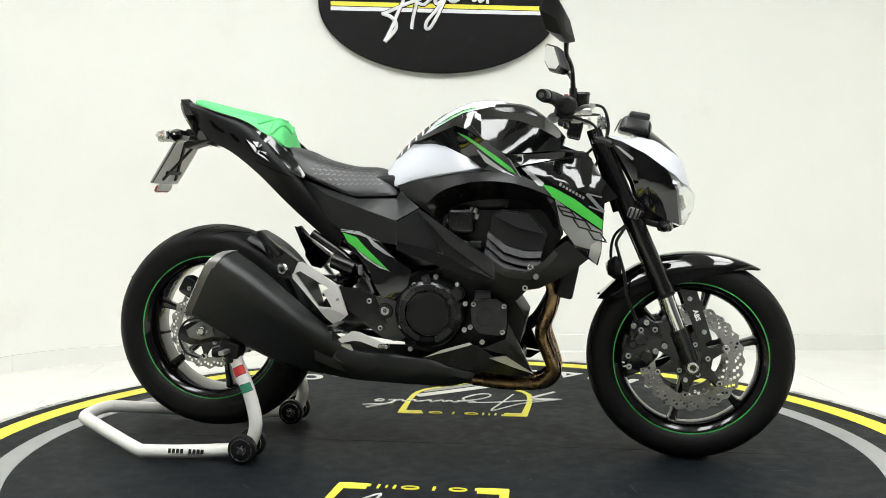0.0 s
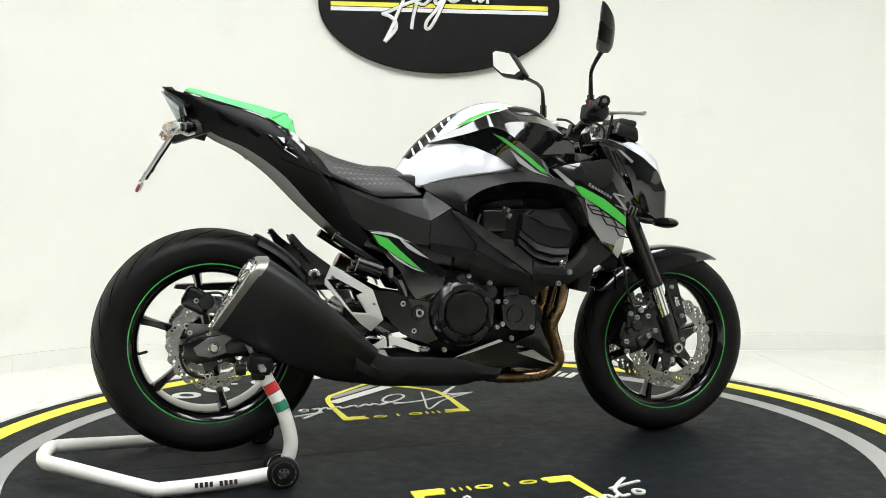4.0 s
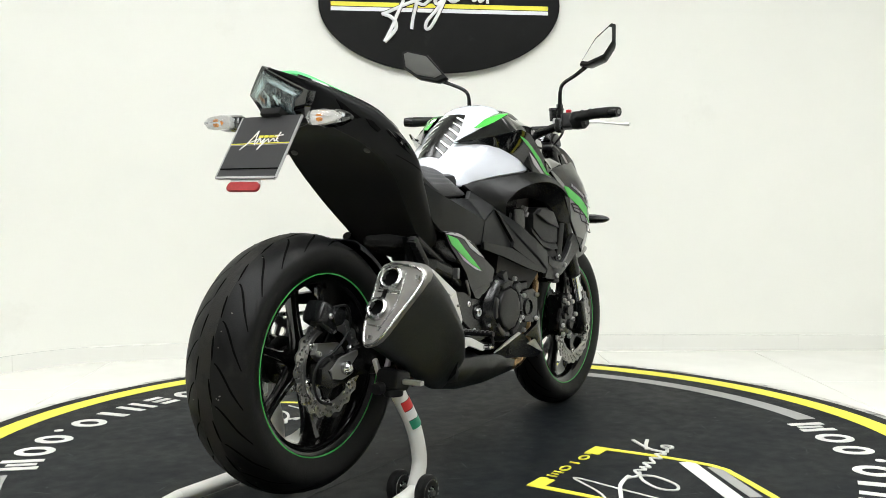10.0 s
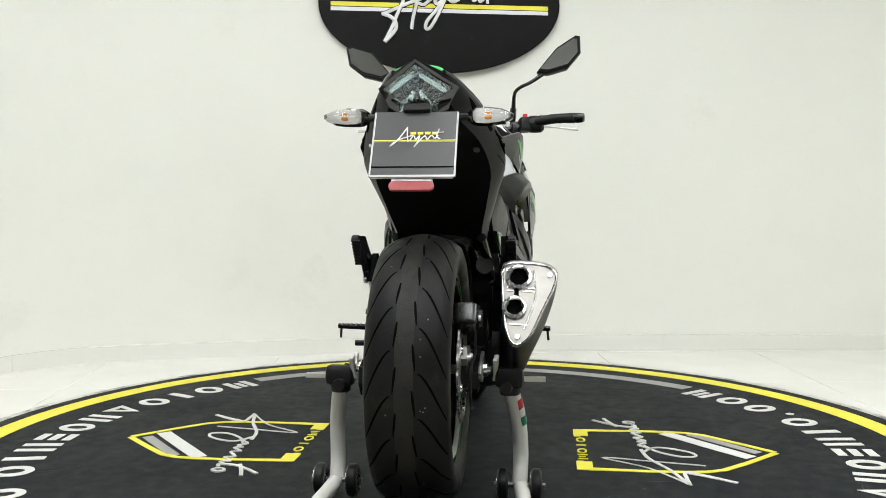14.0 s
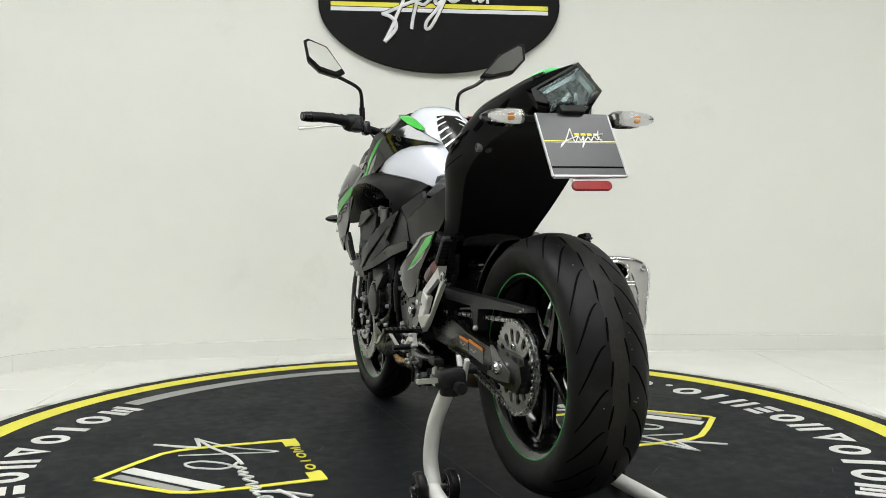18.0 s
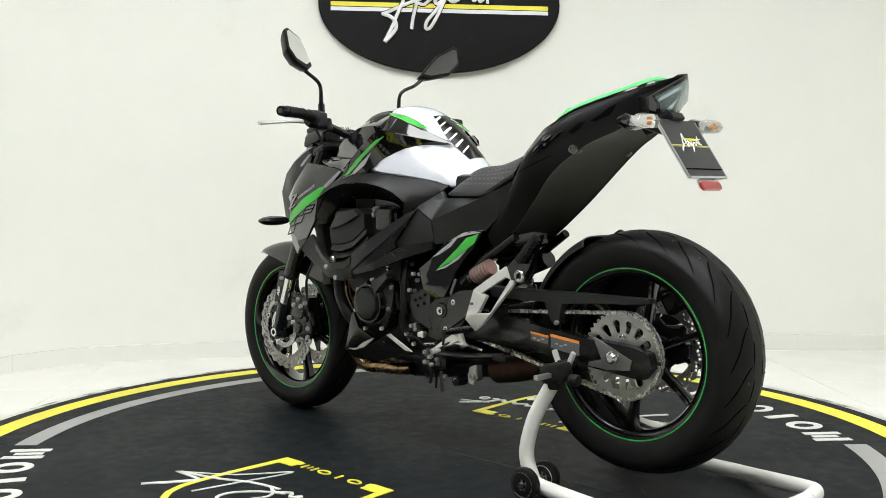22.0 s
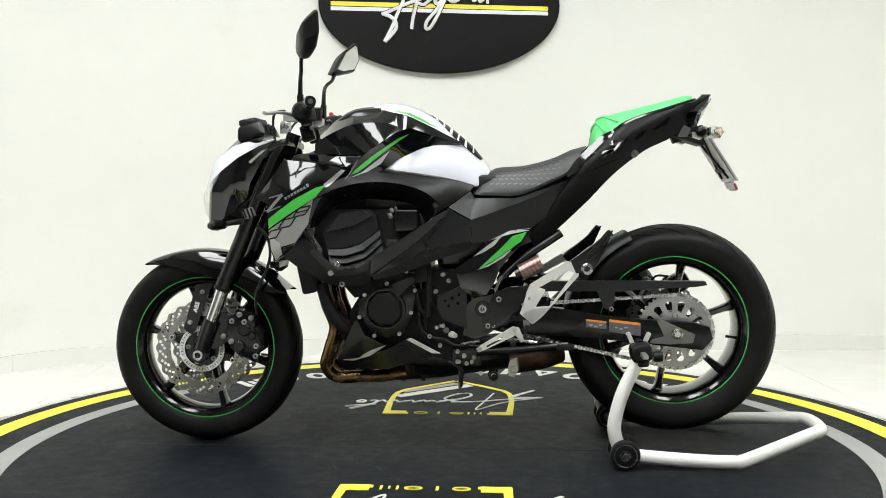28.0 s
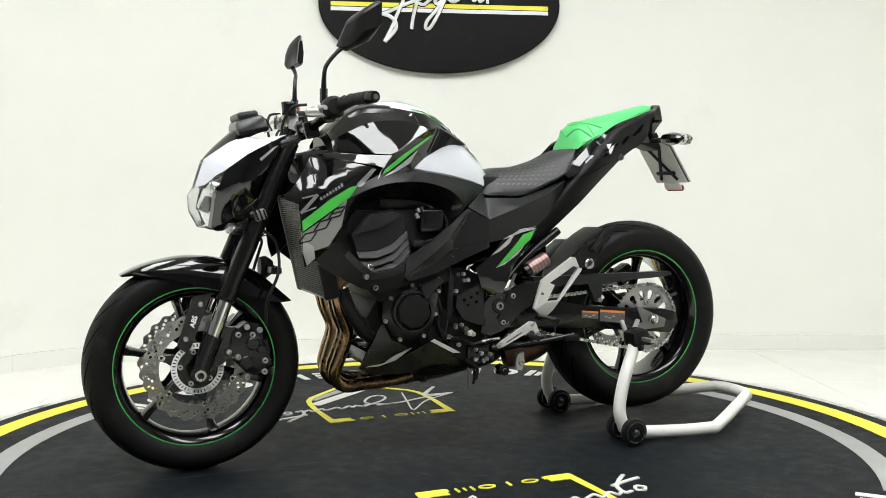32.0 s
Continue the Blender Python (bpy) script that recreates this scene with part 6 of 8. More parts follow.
    part("pale_line", decal_bm(tr, [(-0.221, 0.619), (-0.164, 0.579), (-0.118, 0.557), (-0.148, 0.565), (-0.196, 0.593)], s, 0.0022), M_LIGHTGREY, bike)

    # ---- head cowl ----
    shell("head_cowl_side", [[(0.495, 0.118, 0.942), (0.54, 0.127, 0.923), (0.605, 0.128, 0.889), (0.662, 0.12, 0.848), (0.691, 0.117, 0.789), (0.703, 0.094, 0.689), (0.68, 0.1, 0.696), (0.637, 0.105, 0.72), (0.585, 0.112, 0.766), (0.572, 0.118, 0.812), (0.545, 0.12, 0.861)]], 0.006, M_GLOSS, "gloss black headlight cowl side", ctrl=[(0.615, 0.131, 0.81)], step=0.016)
    shell("head_mask", [[(0.493, 0.113, 0.945), (0.562, 0.08, 0.934), (0.602, 0.064, 0.943), (0.646, 0.057, 0.923), (0.691, 0.047, 0.892), (0.711, 0.034, 0.877), (0.738, 0.026, 0.796), (0.712, 0.068, 0.807), (0.69, 0.094, 0.829), (0.657, 0.121, 0.851), (0.605, 0.129, 0.89), (0.539, 0.128, 0.925)]], 0.006, M_WHITE, "white upper headlight mask", dome=0.004, step=0.016)
    shell("head_cowl_lower", [[(0.577, 0.11, 0.766), (0.637, 0.104, 0.718), (0.68, 0.098, 0.694), (0.703, 0.09, 0.684), (0.685, 0.08, 0.677), (0.642, 0.085, 0.682), (0.616, 0.09, 0.696), (0.593, 0.1, 0.73)]], 0.02, M_SATIN)
    lens = part("headlight_lens", shape_bm([[(0.661, 0.118, 0.848), (0.69, 0.092, 0.827), (0.714, 0.066, 0.806), (0.741, 0.028, 0.792), (0.753, 0.014, 0.774), (0.75, 0.014, 0.731), (0.723, 0.035, 0.685), (0.705, 0.088, 0.689), (0.694, 0.114, 0.789)]], 0.004, s, step=0.02), M_CLEAR, bike, "clear headlight lens")
    part("head_reflector", shape_bm([[(0.66, 0.105, 0.838), (0.687, 0.08, 0.819), (0.713, 0.045, 0.796), (0.728, 0.014, 0.748), (0.708, 0.04, 0.694), (0.688, 0.08, 0.696), (0.678, 0.104, 0.782)]], 0.006, s), M_REFLECTOR, lens)
    part("lamp_baffle", shape_bm([[(0.701, 0.085, 0.762), (0.712, 0.06, 0.774), (0.727, 0.03, 0.738), (0.711, 0.06, 0.728)]], 0.012, s), M_SATIN, lens, "dark baffle inside the headlight")
    part("lamp_brow", shape_bm([[(0.665, 0.113, 0.842), (0.693, 0.088, 0.822), (0.715, 0.06, 0.801), (0.714, 0.06, 0.794), (0.692, 0.086, 0.814), (0.669, 0.11, 0.832)]], 0.006, s, step=0.5), M_DARK, lens)
    part("lamp_bowl", lathe_bm([(0.0001, 0.012), (0.016, 0.008), (0.024, 0.0), (0.026, -0.02)], "x", ((0.696, 0.07, 0.799)[0], s * 0.07, (0.696, 0.07, 0.799)[2]), 20), M_CHROME, lens)
    part("lens_edge", shape_bm([[(0.693, 0.117, 0.789), (0.699, 0.113, 0.786), (0.71, 0.088, 0.689), (0.702, 0.093, 0.686)]], 0.006, s, step=0.5), M_SILVERDECAL, lens, "bright edge between lens and cowl")
    part("pale_slash", decal_bm(tree_of(side_parts[-3:]), [(0.52, 0.914), (0.533, 0.91), (0.574, 0.876), (0.568, 0.871)], s, 0.002), M_LIGHTGREY, bike)
    # front turn lamps
    TX, TZ = 0.652, 0.687
    ind = part("turn_lamp", loft_bm([[(TX + r * 1.3 * math.cos(t), s * y, TZ + r * math.sin(t)) for t in (radians(45 * q) for q in range(8))] for y, r in ((0.122, 0.008), (0.145, 0.014), (0.19, 0.016), (0.228, 0.012), (0.245, 0.004))], 1, 3), M_SATIN, bike, "small black front turn lamp with clear lens")
    part("lens", loft_bm([[(TX + 0.012 + r * 0.9 * math.cos(t), s * y, TZ + r * math.sin(t)) for t in (radians(45 * q) for q in range(8))] for y, r in ((0.140, 0.008), (0.155, 0.0145), (0.19, 0.0155), (0.224, 0.011), (0.236, 0.004))], 1, 2), M_FROST, ind, "clear ribbed lens")
    part("lamp_stalk", tube_bm([(0.60, s * 0.085, 0.70), (TX, s * 0.128, TZ)], 0.0085, 10, 1), M_HARDRUBBER, ind)
    br = part("cable_bracket", box_bm((0.034, 0.026, 0.030), (0.574, s * 0.122, 0.722), 0.006, (0, 20, 0)), M_DULLALU, bike)
    for k in range(3):
        part("bracket_rib", box_bm((0.005, 0.028, 0.031), (0.562 + 0.012 * k, s * 0.123, 0.722), 0.001, (0, 20, 0)), M_SATIN, br)

    # ---- grab: rear turn lamps ----
    sect = [(1.0, 0.55), (0.2, 1.0), (-0.8, 0.75), (-1.15, 0.0), (-0.75, -0.95), (0.4, -0.9), (1.0, -0.5)]
    rl = part("rear_turn_lamp", loft_bm([[Vector((-0.795 + 0.026 * k * a, s * y, 0.953 + 0.0195 * k * b)) for a, b in sect] for y, k in ((0.127, 0.5), (0.134, 0.92), (0.156, 1.0), (0.186, 0.8), (0.209, 0.25))], 1, 1), M_FROST, bike, "clear angular rear turn lamp with amber bulb")
    part("bulb", box_bm((0.010, 0.015, 0.010), (-0.802, s * 0.160, 0.951), 0.004), M_AMBER, rl, "amber bulb")
    part("lamp_bowl", loft_bm([[Vector((-0.785 + 0.012 * k * a, s * y, 0.953 + 0.016 * k * b)) for a, b in sect] for y, k in ((0.134, 0.8), (0.156, 1.0), (0.186, 0.75), (0.2, 0.3))], 1, 1), M_WHITESTICKER, rl, "pale reflector bowl")
    part("lamp_back", box_bm((0.006, 0.07, 0.024), (-0.778, s * 0.162, 0.953), 0.002), M_REFLECTOR, rl)
    part("lamp_shell", loft_bm([[Vector((-0.758 + 0.024 * k * math.cos(q), s * y, 0.953 + 0.0205 * k * math.sin(q))) for q in (radians(45 * j) for j in range(8))] for y, k in ((0.110, 0.45), (0.126, 0.95), (0.155, 1.02), (0.19, 0.85), (0.214, 0.3))], 1, 2), M_GLOSS, rl, "black lamp shell")
    part("stalk", tube_bm([(-0.745, s * 0.03, 0.95), (-0.765, s * 0.12, 0.953)], 0.0085, 10, 1), M_HARDRUBBER, rl)

    # ---- foot rests ----
    hanger = part("footpeg_hanger", shape_bm([[(-0.414, 0.182, 0.574), (-0.379, 0.182, 0.582), (-0.271, 0.187, 0.514), (-0.242, 0.19, 0.429), (-0.278, 0.19, 0.398), (-0.307, 0.189, 0.421), (-0.411, 0.183, 0.539)],
                                              [(-0.4, 0.183, 0.548), (-0.384, 0.183, 0.555), (-0.297, 0.187, 0.505), (-0.316, 0.186, 0.498), (-0.287, 0.188, 0.448), (-0.329, 0.187, 0.451)]], 0.013, s, bevel=0.003), M_PALEALU, bike, "silver alloy footpeg hanger")
    part("hanger_facet", shape_bm([[(-0.293, 0.19, 0.503), (-0.274, 0.189, 0.51), (-0.247, 0.193, 0.434), (-0.282, 0.1895, 0.447), (-0.309, 0.188, 0.495)]], 0.004, s, step=0.5), M_PALEALU, hanger)
    part("hanger_facet", shape_bm([[(-0.329, 0.189, 0.448), (-0.282, 0.191, 0.444), (-0.248, 0.193, 0.428), (-0.278, 0.192, 0.403), (-0.305, 0.191, 0.424)]], 0.004, s, step=0.5), M_ALU, hanger)
    bolt(hanger, (-0.269, 0.192, 0.474), s, 0.0045, M_DARKSTEEL)
    bolt(hanger, (-0.435, 0.186, 0.56), s, 0.020, M_STEEL)
    part("hanger_arm", shape_bm([[(-0.269, 0.178, 0.51), (-0.239, 0.178, 0.439), (-0.15, 0.172, 0.384), (-0.13, 0.172, 0.401), (-0.166, 0.172, 0.485), (-0.208, 0.174, 0.505)]], 0.014, s, bevel=0.002), M_SATIN, bike)
    part("pillion_bracket", shape_bm([[(-0.463, 0.165, 0.624), (-0.442, 0.165, 0.624), (-0.382, 0.168, 0.575), (-0.415, 0.17, 0.535), (-0.447, 0.172, 0.543), (-0.468, 0.17, 0.576)]], 0.014, s, bevel=0.002), M_SATIN, bike)
    peg2 = part("pillion_peg", box_bm((0.018, 0.024, 0.095), (0, 0, 0), 0.006), M_HARDRUBBER, bike, "folded black pillion footpeg")
    pp = (-0.471, 0.2, 0.632)
    peg2.matrix_local = pose(pp[0], s * 0.2, pp[2] + 0.002, 0, -40, 0)
    for k in range(8):
        part("tooth", box_bm((0.005, 0.024, 0.006), (-0.0095, 0, -0.041 + k * 0.0117), 0.0015), M_HARDRUBBER, peg2)
    px_, _, pz_ = (-0.258, 0.26, 0.4)
    peg = part("rider_peg", tube_bm([(px_, s * 0.18, pz_), (px_ - 0.005, s * 0.30, pz_ + 0.004)], [0.008, 0.0085, 0.007], 10, 3), M_SATIN, bike, "ribbed metal rider footpeg")
    for k in range(8):
        part("rib", box_bm((0.018, 0.005, 0.005), (px_ - 0.002, s * (0.195 + k * 0.0135), pz_ + 0.0085), 0.001), M_DARKSTEEL, peg)
    part("peg_feeler", tube_bm([(px_, s * 0.292, pz_), (px_ + 0.002, s * 0.295, pz_ - 0.03)], 0.0035, 8, 1), M_HARDRUBBER, peg)

# ---- tail lamp, number plate, undertail ----
face = [(-0.080, 1.017), (-0.062, 1.026), (0.0, 1.064), (0.062, 1.026), (0.080, 1.015), (0.056, 1.000), (0.043, 0.978), (0.046, 0.956), (0.0, 0.982), (-0.046, 0.956), (-0.043, 0.978), (-0.056, 1.000)]


def tail_x(z, y=0.0):
    return -0.812 + (1.072 - z) * 0.50 + 0.9 * abs(y) ** 1.25 * 0.55


def rear_face_bm(loop, lift, thick, step=0.012):
    bm = bmesh.new()
    vs = [bm.verts.new((0, y, z)) for y, z in loop]
    for i in range(len(vs)):
        bm.edges.new((vs[i], vs[(i + 1) % len(vs)]))
    bmesh.ops.triangle_fill(bm, use_beauty=True, edges=bm.edges[:])
    for ax in (1, 2):
        lo, hi = min(v.co[ax] for v in bm.verts), max(v.co[ax] for v in bm.verts)
        k = int((hi - lo) / step)
        for i in range(1, k + 1):
            c = lo + (hi - lo) * i / (k + 1)
            co, no = [0, 0, 0], [0, 0, 0]
            co[ax], no[ax] = c, 1
            bmesh.ops.bisect_plane(bm, geom=bm.verts[:] + bm.edges[:] + bm.faces[:], dist=1e-6, plane_co=co, plane_no=no)
    for v in bm.verts:
        v.co.x = tail_x(v.co.z, v.co.y) - lift
    ext = bmesh.ops.extrude_face_region(bm, geom=bm.faces[:], use_keep_orig=True)
    for g in ext["geom"]:
        if isinstance(g, bmesh.types.BMVert):
            g.co.x += thick
    return bm


frame_loop = [(-0.092, 1.020), (-0.064, 1.036), (0.0, 1.076), (0.064, 1.036), (0.092, 1.018), (0.072, 0.985), (0.058, 0.945), (0.0, 0.965), (-0.058, 0.945), (-0.072, 0.985)]
part("tail_lamp_housing", rear_face_bm(frame_loop, 0.004, 0.028), M_GLOSS, bike, "gloss black tail lamp surround")
tl = part("tail_lamp", rear_face_bm(face, 0.012, 0.003), M_SMOKE, bike, "clear tail lamp with dark faceted reflectors")
part("reflector", rear_face_bm(face, 0.006, 0.002), M_FACET, tl)
for s in (-1, 1):
    part("reflector_band", rear_face_bm([(s * 0.004, 1.052), (s * 0.060, 1.018), (s * 0.066, 1.010), (s * 0.058, 1.008), (s * 0.004, 1.040)], 0.0085, 0.0012), M_DARKREFLECTOR, tl)
    part("reflector_band", rear_face_bm([(s * 0.040, 0.972), (s * 0.043, 0.964), (s * 0.012, 0.986), (s * 0.004, 1.008), (s * 0.010, 1.012), (s * 0.020, 0.998)], 0.0090, 0.0012), M_DARKREFLECTOR, tl)
for s in (-1, 1):
    part("reflector_wing", rear_face_bm([(s * 0.006, 1.05), (s * 0.012, 1.02), (s * 0.036, 0.985), (s * 0.04, 0.97), (s * 0.02, 0.986), (s * 0.004, 1.0)], 0.0085, 0.0012), M_FACET, tl)
plate = part("number_plate", box_bm((0.004, 0.185, 0.175), (0, 0, 0), 0.0015), M_PLATE, bike, "black show plate with yellow and white marks")
P0 = Vector((-0.832, 0.0, 0.889))
plate.matrix_local = pose(P0.x, 0.0, P0.z, 0, 33, 0)
part("plate_back", box_bm((0.003, 0.178, 0.165), (0.006, 0, -0.004), 0.001), M_WHITESTICKER, plate, "pale clear back of the plate holder")
part("plate_edge", box_bm((0.004, 0.182, 0.006), (-0.002, 0, -0.086), 0.001), M_LIGHTGREY, plate)
for s in (-1, 1):
    part("plate_edge", box_bm((0.006, 0.004, 0.172), (0.0, s * 0.0925, 0.0), 0.001), M_LIGHTGREY, plate)
part("plate_stripe", box_bm((0.0012, 0.180, 0.0022), (-0.0022, 0, 0.0085)), M_YELLOW, plate)
part("plate_stripe", box_bm((0.0012, 0.180, 0.0014), (-0.0022, 0, 0.0050)), M_LIGHTGREY, plate)
part("plate_fold", box_bm((0.003, 0.180, 0.002), (-0.0025, 0, -0.062)), M_RECESS, plate)
for k in range(4):
    part("plate_bar", box_bm((0.002, 0.012, 0.006), (-0.003, -0.02 + (k - 1.5) * 0.016, 0.027)), M_YELLOW, plate)
for line in ([(688, 265), (700, 255), (712, 238), (718, 228)], [(718, 228), (719, 243), (721, 256)], [(690, 262), (703, 253), (722, 246), (730, 243)], [(724, 254), (731, 244), (735, 252), (742, 244), (739, 256), (733, 266), (744, 252), (752, 245), (756, 252), (764, 244), (770, 250), (776, 244)], [(777, 232), (773, 246), (780, 251)], [(766, 240), (786, 238)]):
    part("plate_flourish", tube_bm([(-0.0035, (733 - u) * 0.0012, (259 - v) * 0.0014) for u, v in line], 0.0014, 6, 4), M_WHITESTICKER, plate)
part("plate_clip", box_bm((0.02, 0.062, 0.02), (-0.004, 0, 0.094), 0.004), M_HARDRUBBER, plate)
bm = bmesh.new()
pill = [(s * 0.038 + 0.0115 * math.cos(t), 0.0115 * math.sin(t)) for s, t in [(1, radians(-90 + 20 * q)) for q in range(10)] + [(-1, radians(90 + 20 * q)) for q in range(10)]]
rows = [[bm.verts.new((x, y * k, z * k)) for y, z in pill] for x, k in ((0.004, 1.0), (-0.002, 1.0), (-0.004, 0.9))]
for p, q in zip(rows, rows[1:]):
    for j in range(20):
        bm.faces.new((p[j], p[(j + 1) % 20], q[(j + 1) % 20], q[j]))
bm.faces.new(rows[0]), bm.faces.new(rows[-1])
ref = part("rear_reflector", bm, M_RED, bike, "red oblong rear reflector")
ref.matrix_local = pose(-0.886, 0, 0.797, 0, 25, 0)
for lean in (-33, 33):
    bar = part("plate_bracket", box_bm((0.006, 0.012, 0.165), (0.0105, 0, -0.004), 0.002), M_HARDRUBBER, plate, "thin black cross brace behind the plate")
    bar.matrix_local = pose(0, 0, 0, lean, 0, 0)
part("plate_bracket", box_bm((0.008, 0.10, 0.012), (0.011, 0, -0.045), 0.002), M_HARDRUBBER, plate)
part("reflector_back", box_bm((0.010, 0.09, 0.024), (-0.879, 0, 0.801), 0.003, (0, 25, 0)), M_WHITESTICKER, bike)
part("plate_carrier", box_bm((0.13, 0.09, 0.03), (-0.735, 0, 0.952), 0.01, (0, -18, 0)), M_HARDRUBBER, bike, "black plate carrier under the tail")
part("carrier_arm", tube_bm([(-0.70, 0, 0.942), (-0.735, 0, 0.955), (-0.775, 0, 0.963)], [0.016, 0.02, 0.014], 12, 3), M_HARDRUBBER, bike)
for s in (-1, 1):
    part("carrier_nut", lathe_bm([(0.0001, s * 0.006), (0.007, s * 0.006), (0.008, -s * 0.01)], "y", (-0.745, s * 0.045, 0.962), 8), M_STEEL, bike)
part("plate_light", box_bm((0.03, 0.06, 0.022), (-0.776, 0, 0.966), 0.006, (0, 30, 0)), M_HARDRUBBER, bike)
for s in (-1, 1):
    hit, normal = t_tail.ray_cast(Vector((-1.4, s * 0.118, 0.892 - 0.3)), Vector((-0.563 + 1.4, 0, 0.3)).normalized())[:2]
    if hit:
        lock = part("undertail_lock", lathe_bm([(0.0001, 0.002), (0.004, 0.002), (0.005, 0.004), (0.0085, 0.003), (0.0095, -0.002), (0.0001, -0.003)], "z", (0, 0, 0), 18), M_DARKSTEEL, bike, "dark screw in the undertail")
        lock.matrix_local = Matrix.Translation(hit) @ normal.to_track_quat("Z", "Y").to_matrix().to_4x4()

# ---- engine ----
def at_r(p):
    return Vector((p[0], -p[1], p[2]))


case = part("crankcase", shape_bm([[(-0.113, 0.13, 0.522), (-0.034, 0.13, 0.555), (0.114, 0.13, 0.538), (0.229, 0.13, 0.488), (0.271, 0.13, 0.421), (0.254, 0.13, 0.346), (0.164, 0.13, 0.313), (0.031, 0.13, 0.305), (-0.076, 0.13, 0.331), (-0.114, 0.13, 0.389)]], 0.26, -1, step=0.06, bevel=0.006), M_HARDRUBBER, bike, "black engine crankcase")
part("cylinder_block", shape_bm([[(0.032, 0.16, 0.687), (0.129, 0.16, 0.732), (0.356, 0.165, 0.732), (0.372, 0.165, 0.654), (0.316, 0.16, 0.572), (0.293, 0.15, 0.522), (0.245, 0.14, 0.472), (0.032, 0.14, 0.522)]], 0.32, -1, step=0.06, bevel=0.006), M_HARDRUBBER, bike, "black cylinder block")
# four dark filler blocks, added so no background shows through the shaded gaps
part("seat_gap_filler", box_bm((0.30, 0.19, 0.08), (-0.25, 0, 0.795), 0.02), M_HARDRUBBER, bike, "black filler block under the rider seat")
part("tongue_gap_filler", box_bm((0.09, 0.12, 0.05), (-0.10, 0, 0.772), 0.02), M_HARDRUBBER, bike)
part("neck_gap_filler", box_bm((0.24, 0.20, 0.09), (0.33, 0, 0.865), 0.02, (0, 6, 0)), M_HARDRUBBER, bike, "black filler block behind the steering head")
part("arch_gap_filler", box_bm((0.25, 0.22, 0.075), (0.195, 0, 0.745), 0.02), M_HARDRUBBER, bike, "black filler block under the tank")
part("air_box", box_bm((0.30, 0.24, 0.13), (0.08, 0, 0.775), 0.03), M_SATIN, bike)
part("inner_frame", box_bm((0.35, 0.20, 0.16), (-0.15, 0, 0.66), 0.03, (0, 15, 0)), M_SATIN, bike)
for s in (-1, 1):
    # ribbed head cover inside the arch
    head = part("head_cover", shape_bm([[(0.334, 0.2, 0.667), (0.284, 0.2, 0.723), (0.204, 0.195, 0.734), (0.178, 0.192, 0.716), (0.174, 0.194, 0.673), (0.221, 0.2, 0.634), (0.27, 0.205, 0.621), (0.321, 0.205, 0.621)]], 0.05, s, bevel=0.003), M_MATTE, bike, "ribbed black cylinder head cover")
    # lighter than its cover, to paint the light on the top facet
    part("cover_facet", shape_bm([[(0.323, 0.212, 0.668), (0.282, 0.211, 0.72), (0.208, 0.206, 0.728), (0.189, 0.204, 0.715), (0.252, 0.212, 0.684)]], 0.012, s, step=0.05, bevel=0.001), M_DARK, head)
    for k in range(4):
        loop = [(x - 0.0035 * k, w - 0.002 * k, z - 0.0225 * k) for x, w, z in [(0.322, 0.2, 0.62), (0.269, 0.201, 0.62), (0.219, 0.197, 0.635), (0.168, 0.19, 0.673), (0.165, 0.196, 0.657), (0.214, 0.208, 0.615), (0.265, 0.213, 0.600), (0.316, 0.211, 0.600)]]
        part("rib", shape_bm([loop], 0.05, s, bevel=0.002), M_MATTE, head)
    bolt(head, (0.289, 0.225, 0.574), s, 0.012, M_STEEL)
    inj = part("intake_housing", box_bm((0.075, 0.06, 0.07), ((0.09, 0.17, 0.7)[0], s * 0.165, (0.09, 0.17, 0.7)[2]), 0.012), M_SATIN, bike)
    for u, dz, r in ((0.0, 0.008, 0.006), (0.004, -0.008, 0.007), (-0.012, 0.014, 0.004)):
        part("intake_clip", box_bm((r * 1.6, 0.014, r * 2.2), ((0.132, 0.17, 0.723)[0] + u, s * 0.188, (0.132, 0.17, 0.723)[2] + dz), 0.002, (10, 25, 0)), M_DULLALU, inj, "metal hose clip")
    part("sensor", box_bm((0.035, 0.03, 0.02), ((0.132, 0.17, 0.635)[0], s * 0.18, (0.132, 0.17, 0.635)[2]), 0.004), M_DARK, inj)
    part("wire", tube_bm([(x, s * y, z) for x, y, z in [(0.051, 0.18, 0.72), (0.041, 0.185, 0.688), (0.063, 0.185, 0.656), (0.112, 0.185, 0.639)]], 0.004, 8, 4), M_HARDRUBBER, inj)

# right: clutch cover and starter cover
c = (-0.002, 0.19, 0.438)
cl = part("clutch_cover", lathe_bm([(0.0001, -0.058), (0.066, -0.058), (0.068, -0.064), (0.080, -0.066), (0.090, -0.060), (0.100, -0.046), (0.104, -0.03), (0.104, 0.03)], "y", (c[0], -0.135, c[2]), 48), M_ENGINE, bike, "round black clutch cover")
deca = circle(c[0], c[2], 0.065, 10, 0.2)
part("cover_plate", shape_bm(flat_loops([deca], 0.211), 0.022, -1, bevel=0.009, step=0.5), M_KNEE, cl, "flat ten-sided cover plate")
for k, (a0, a1) in enumerate(((75, 120), (150, 195), (212, 250), (285, 325), (350, 385), (35, 60))):
    arc = [radians(a0 + (a1 - a0) * i / 6) for i in range(7)]
    ring_ = [(c[0] + 0.084 * math.cos(a), c[2] + 0.084 * math.sin(a)) for a in arc] + [(c[0] + 0.068 * math.cos(a), c[2] + 0.068 * math.sin(a)) for a in reversed(arc)]
    part("cover_land", shape_bm(flat_loops([ring_], 0.207), 0.012, -1, step=0.5, bevel=0.003), M_MATTE, cl)
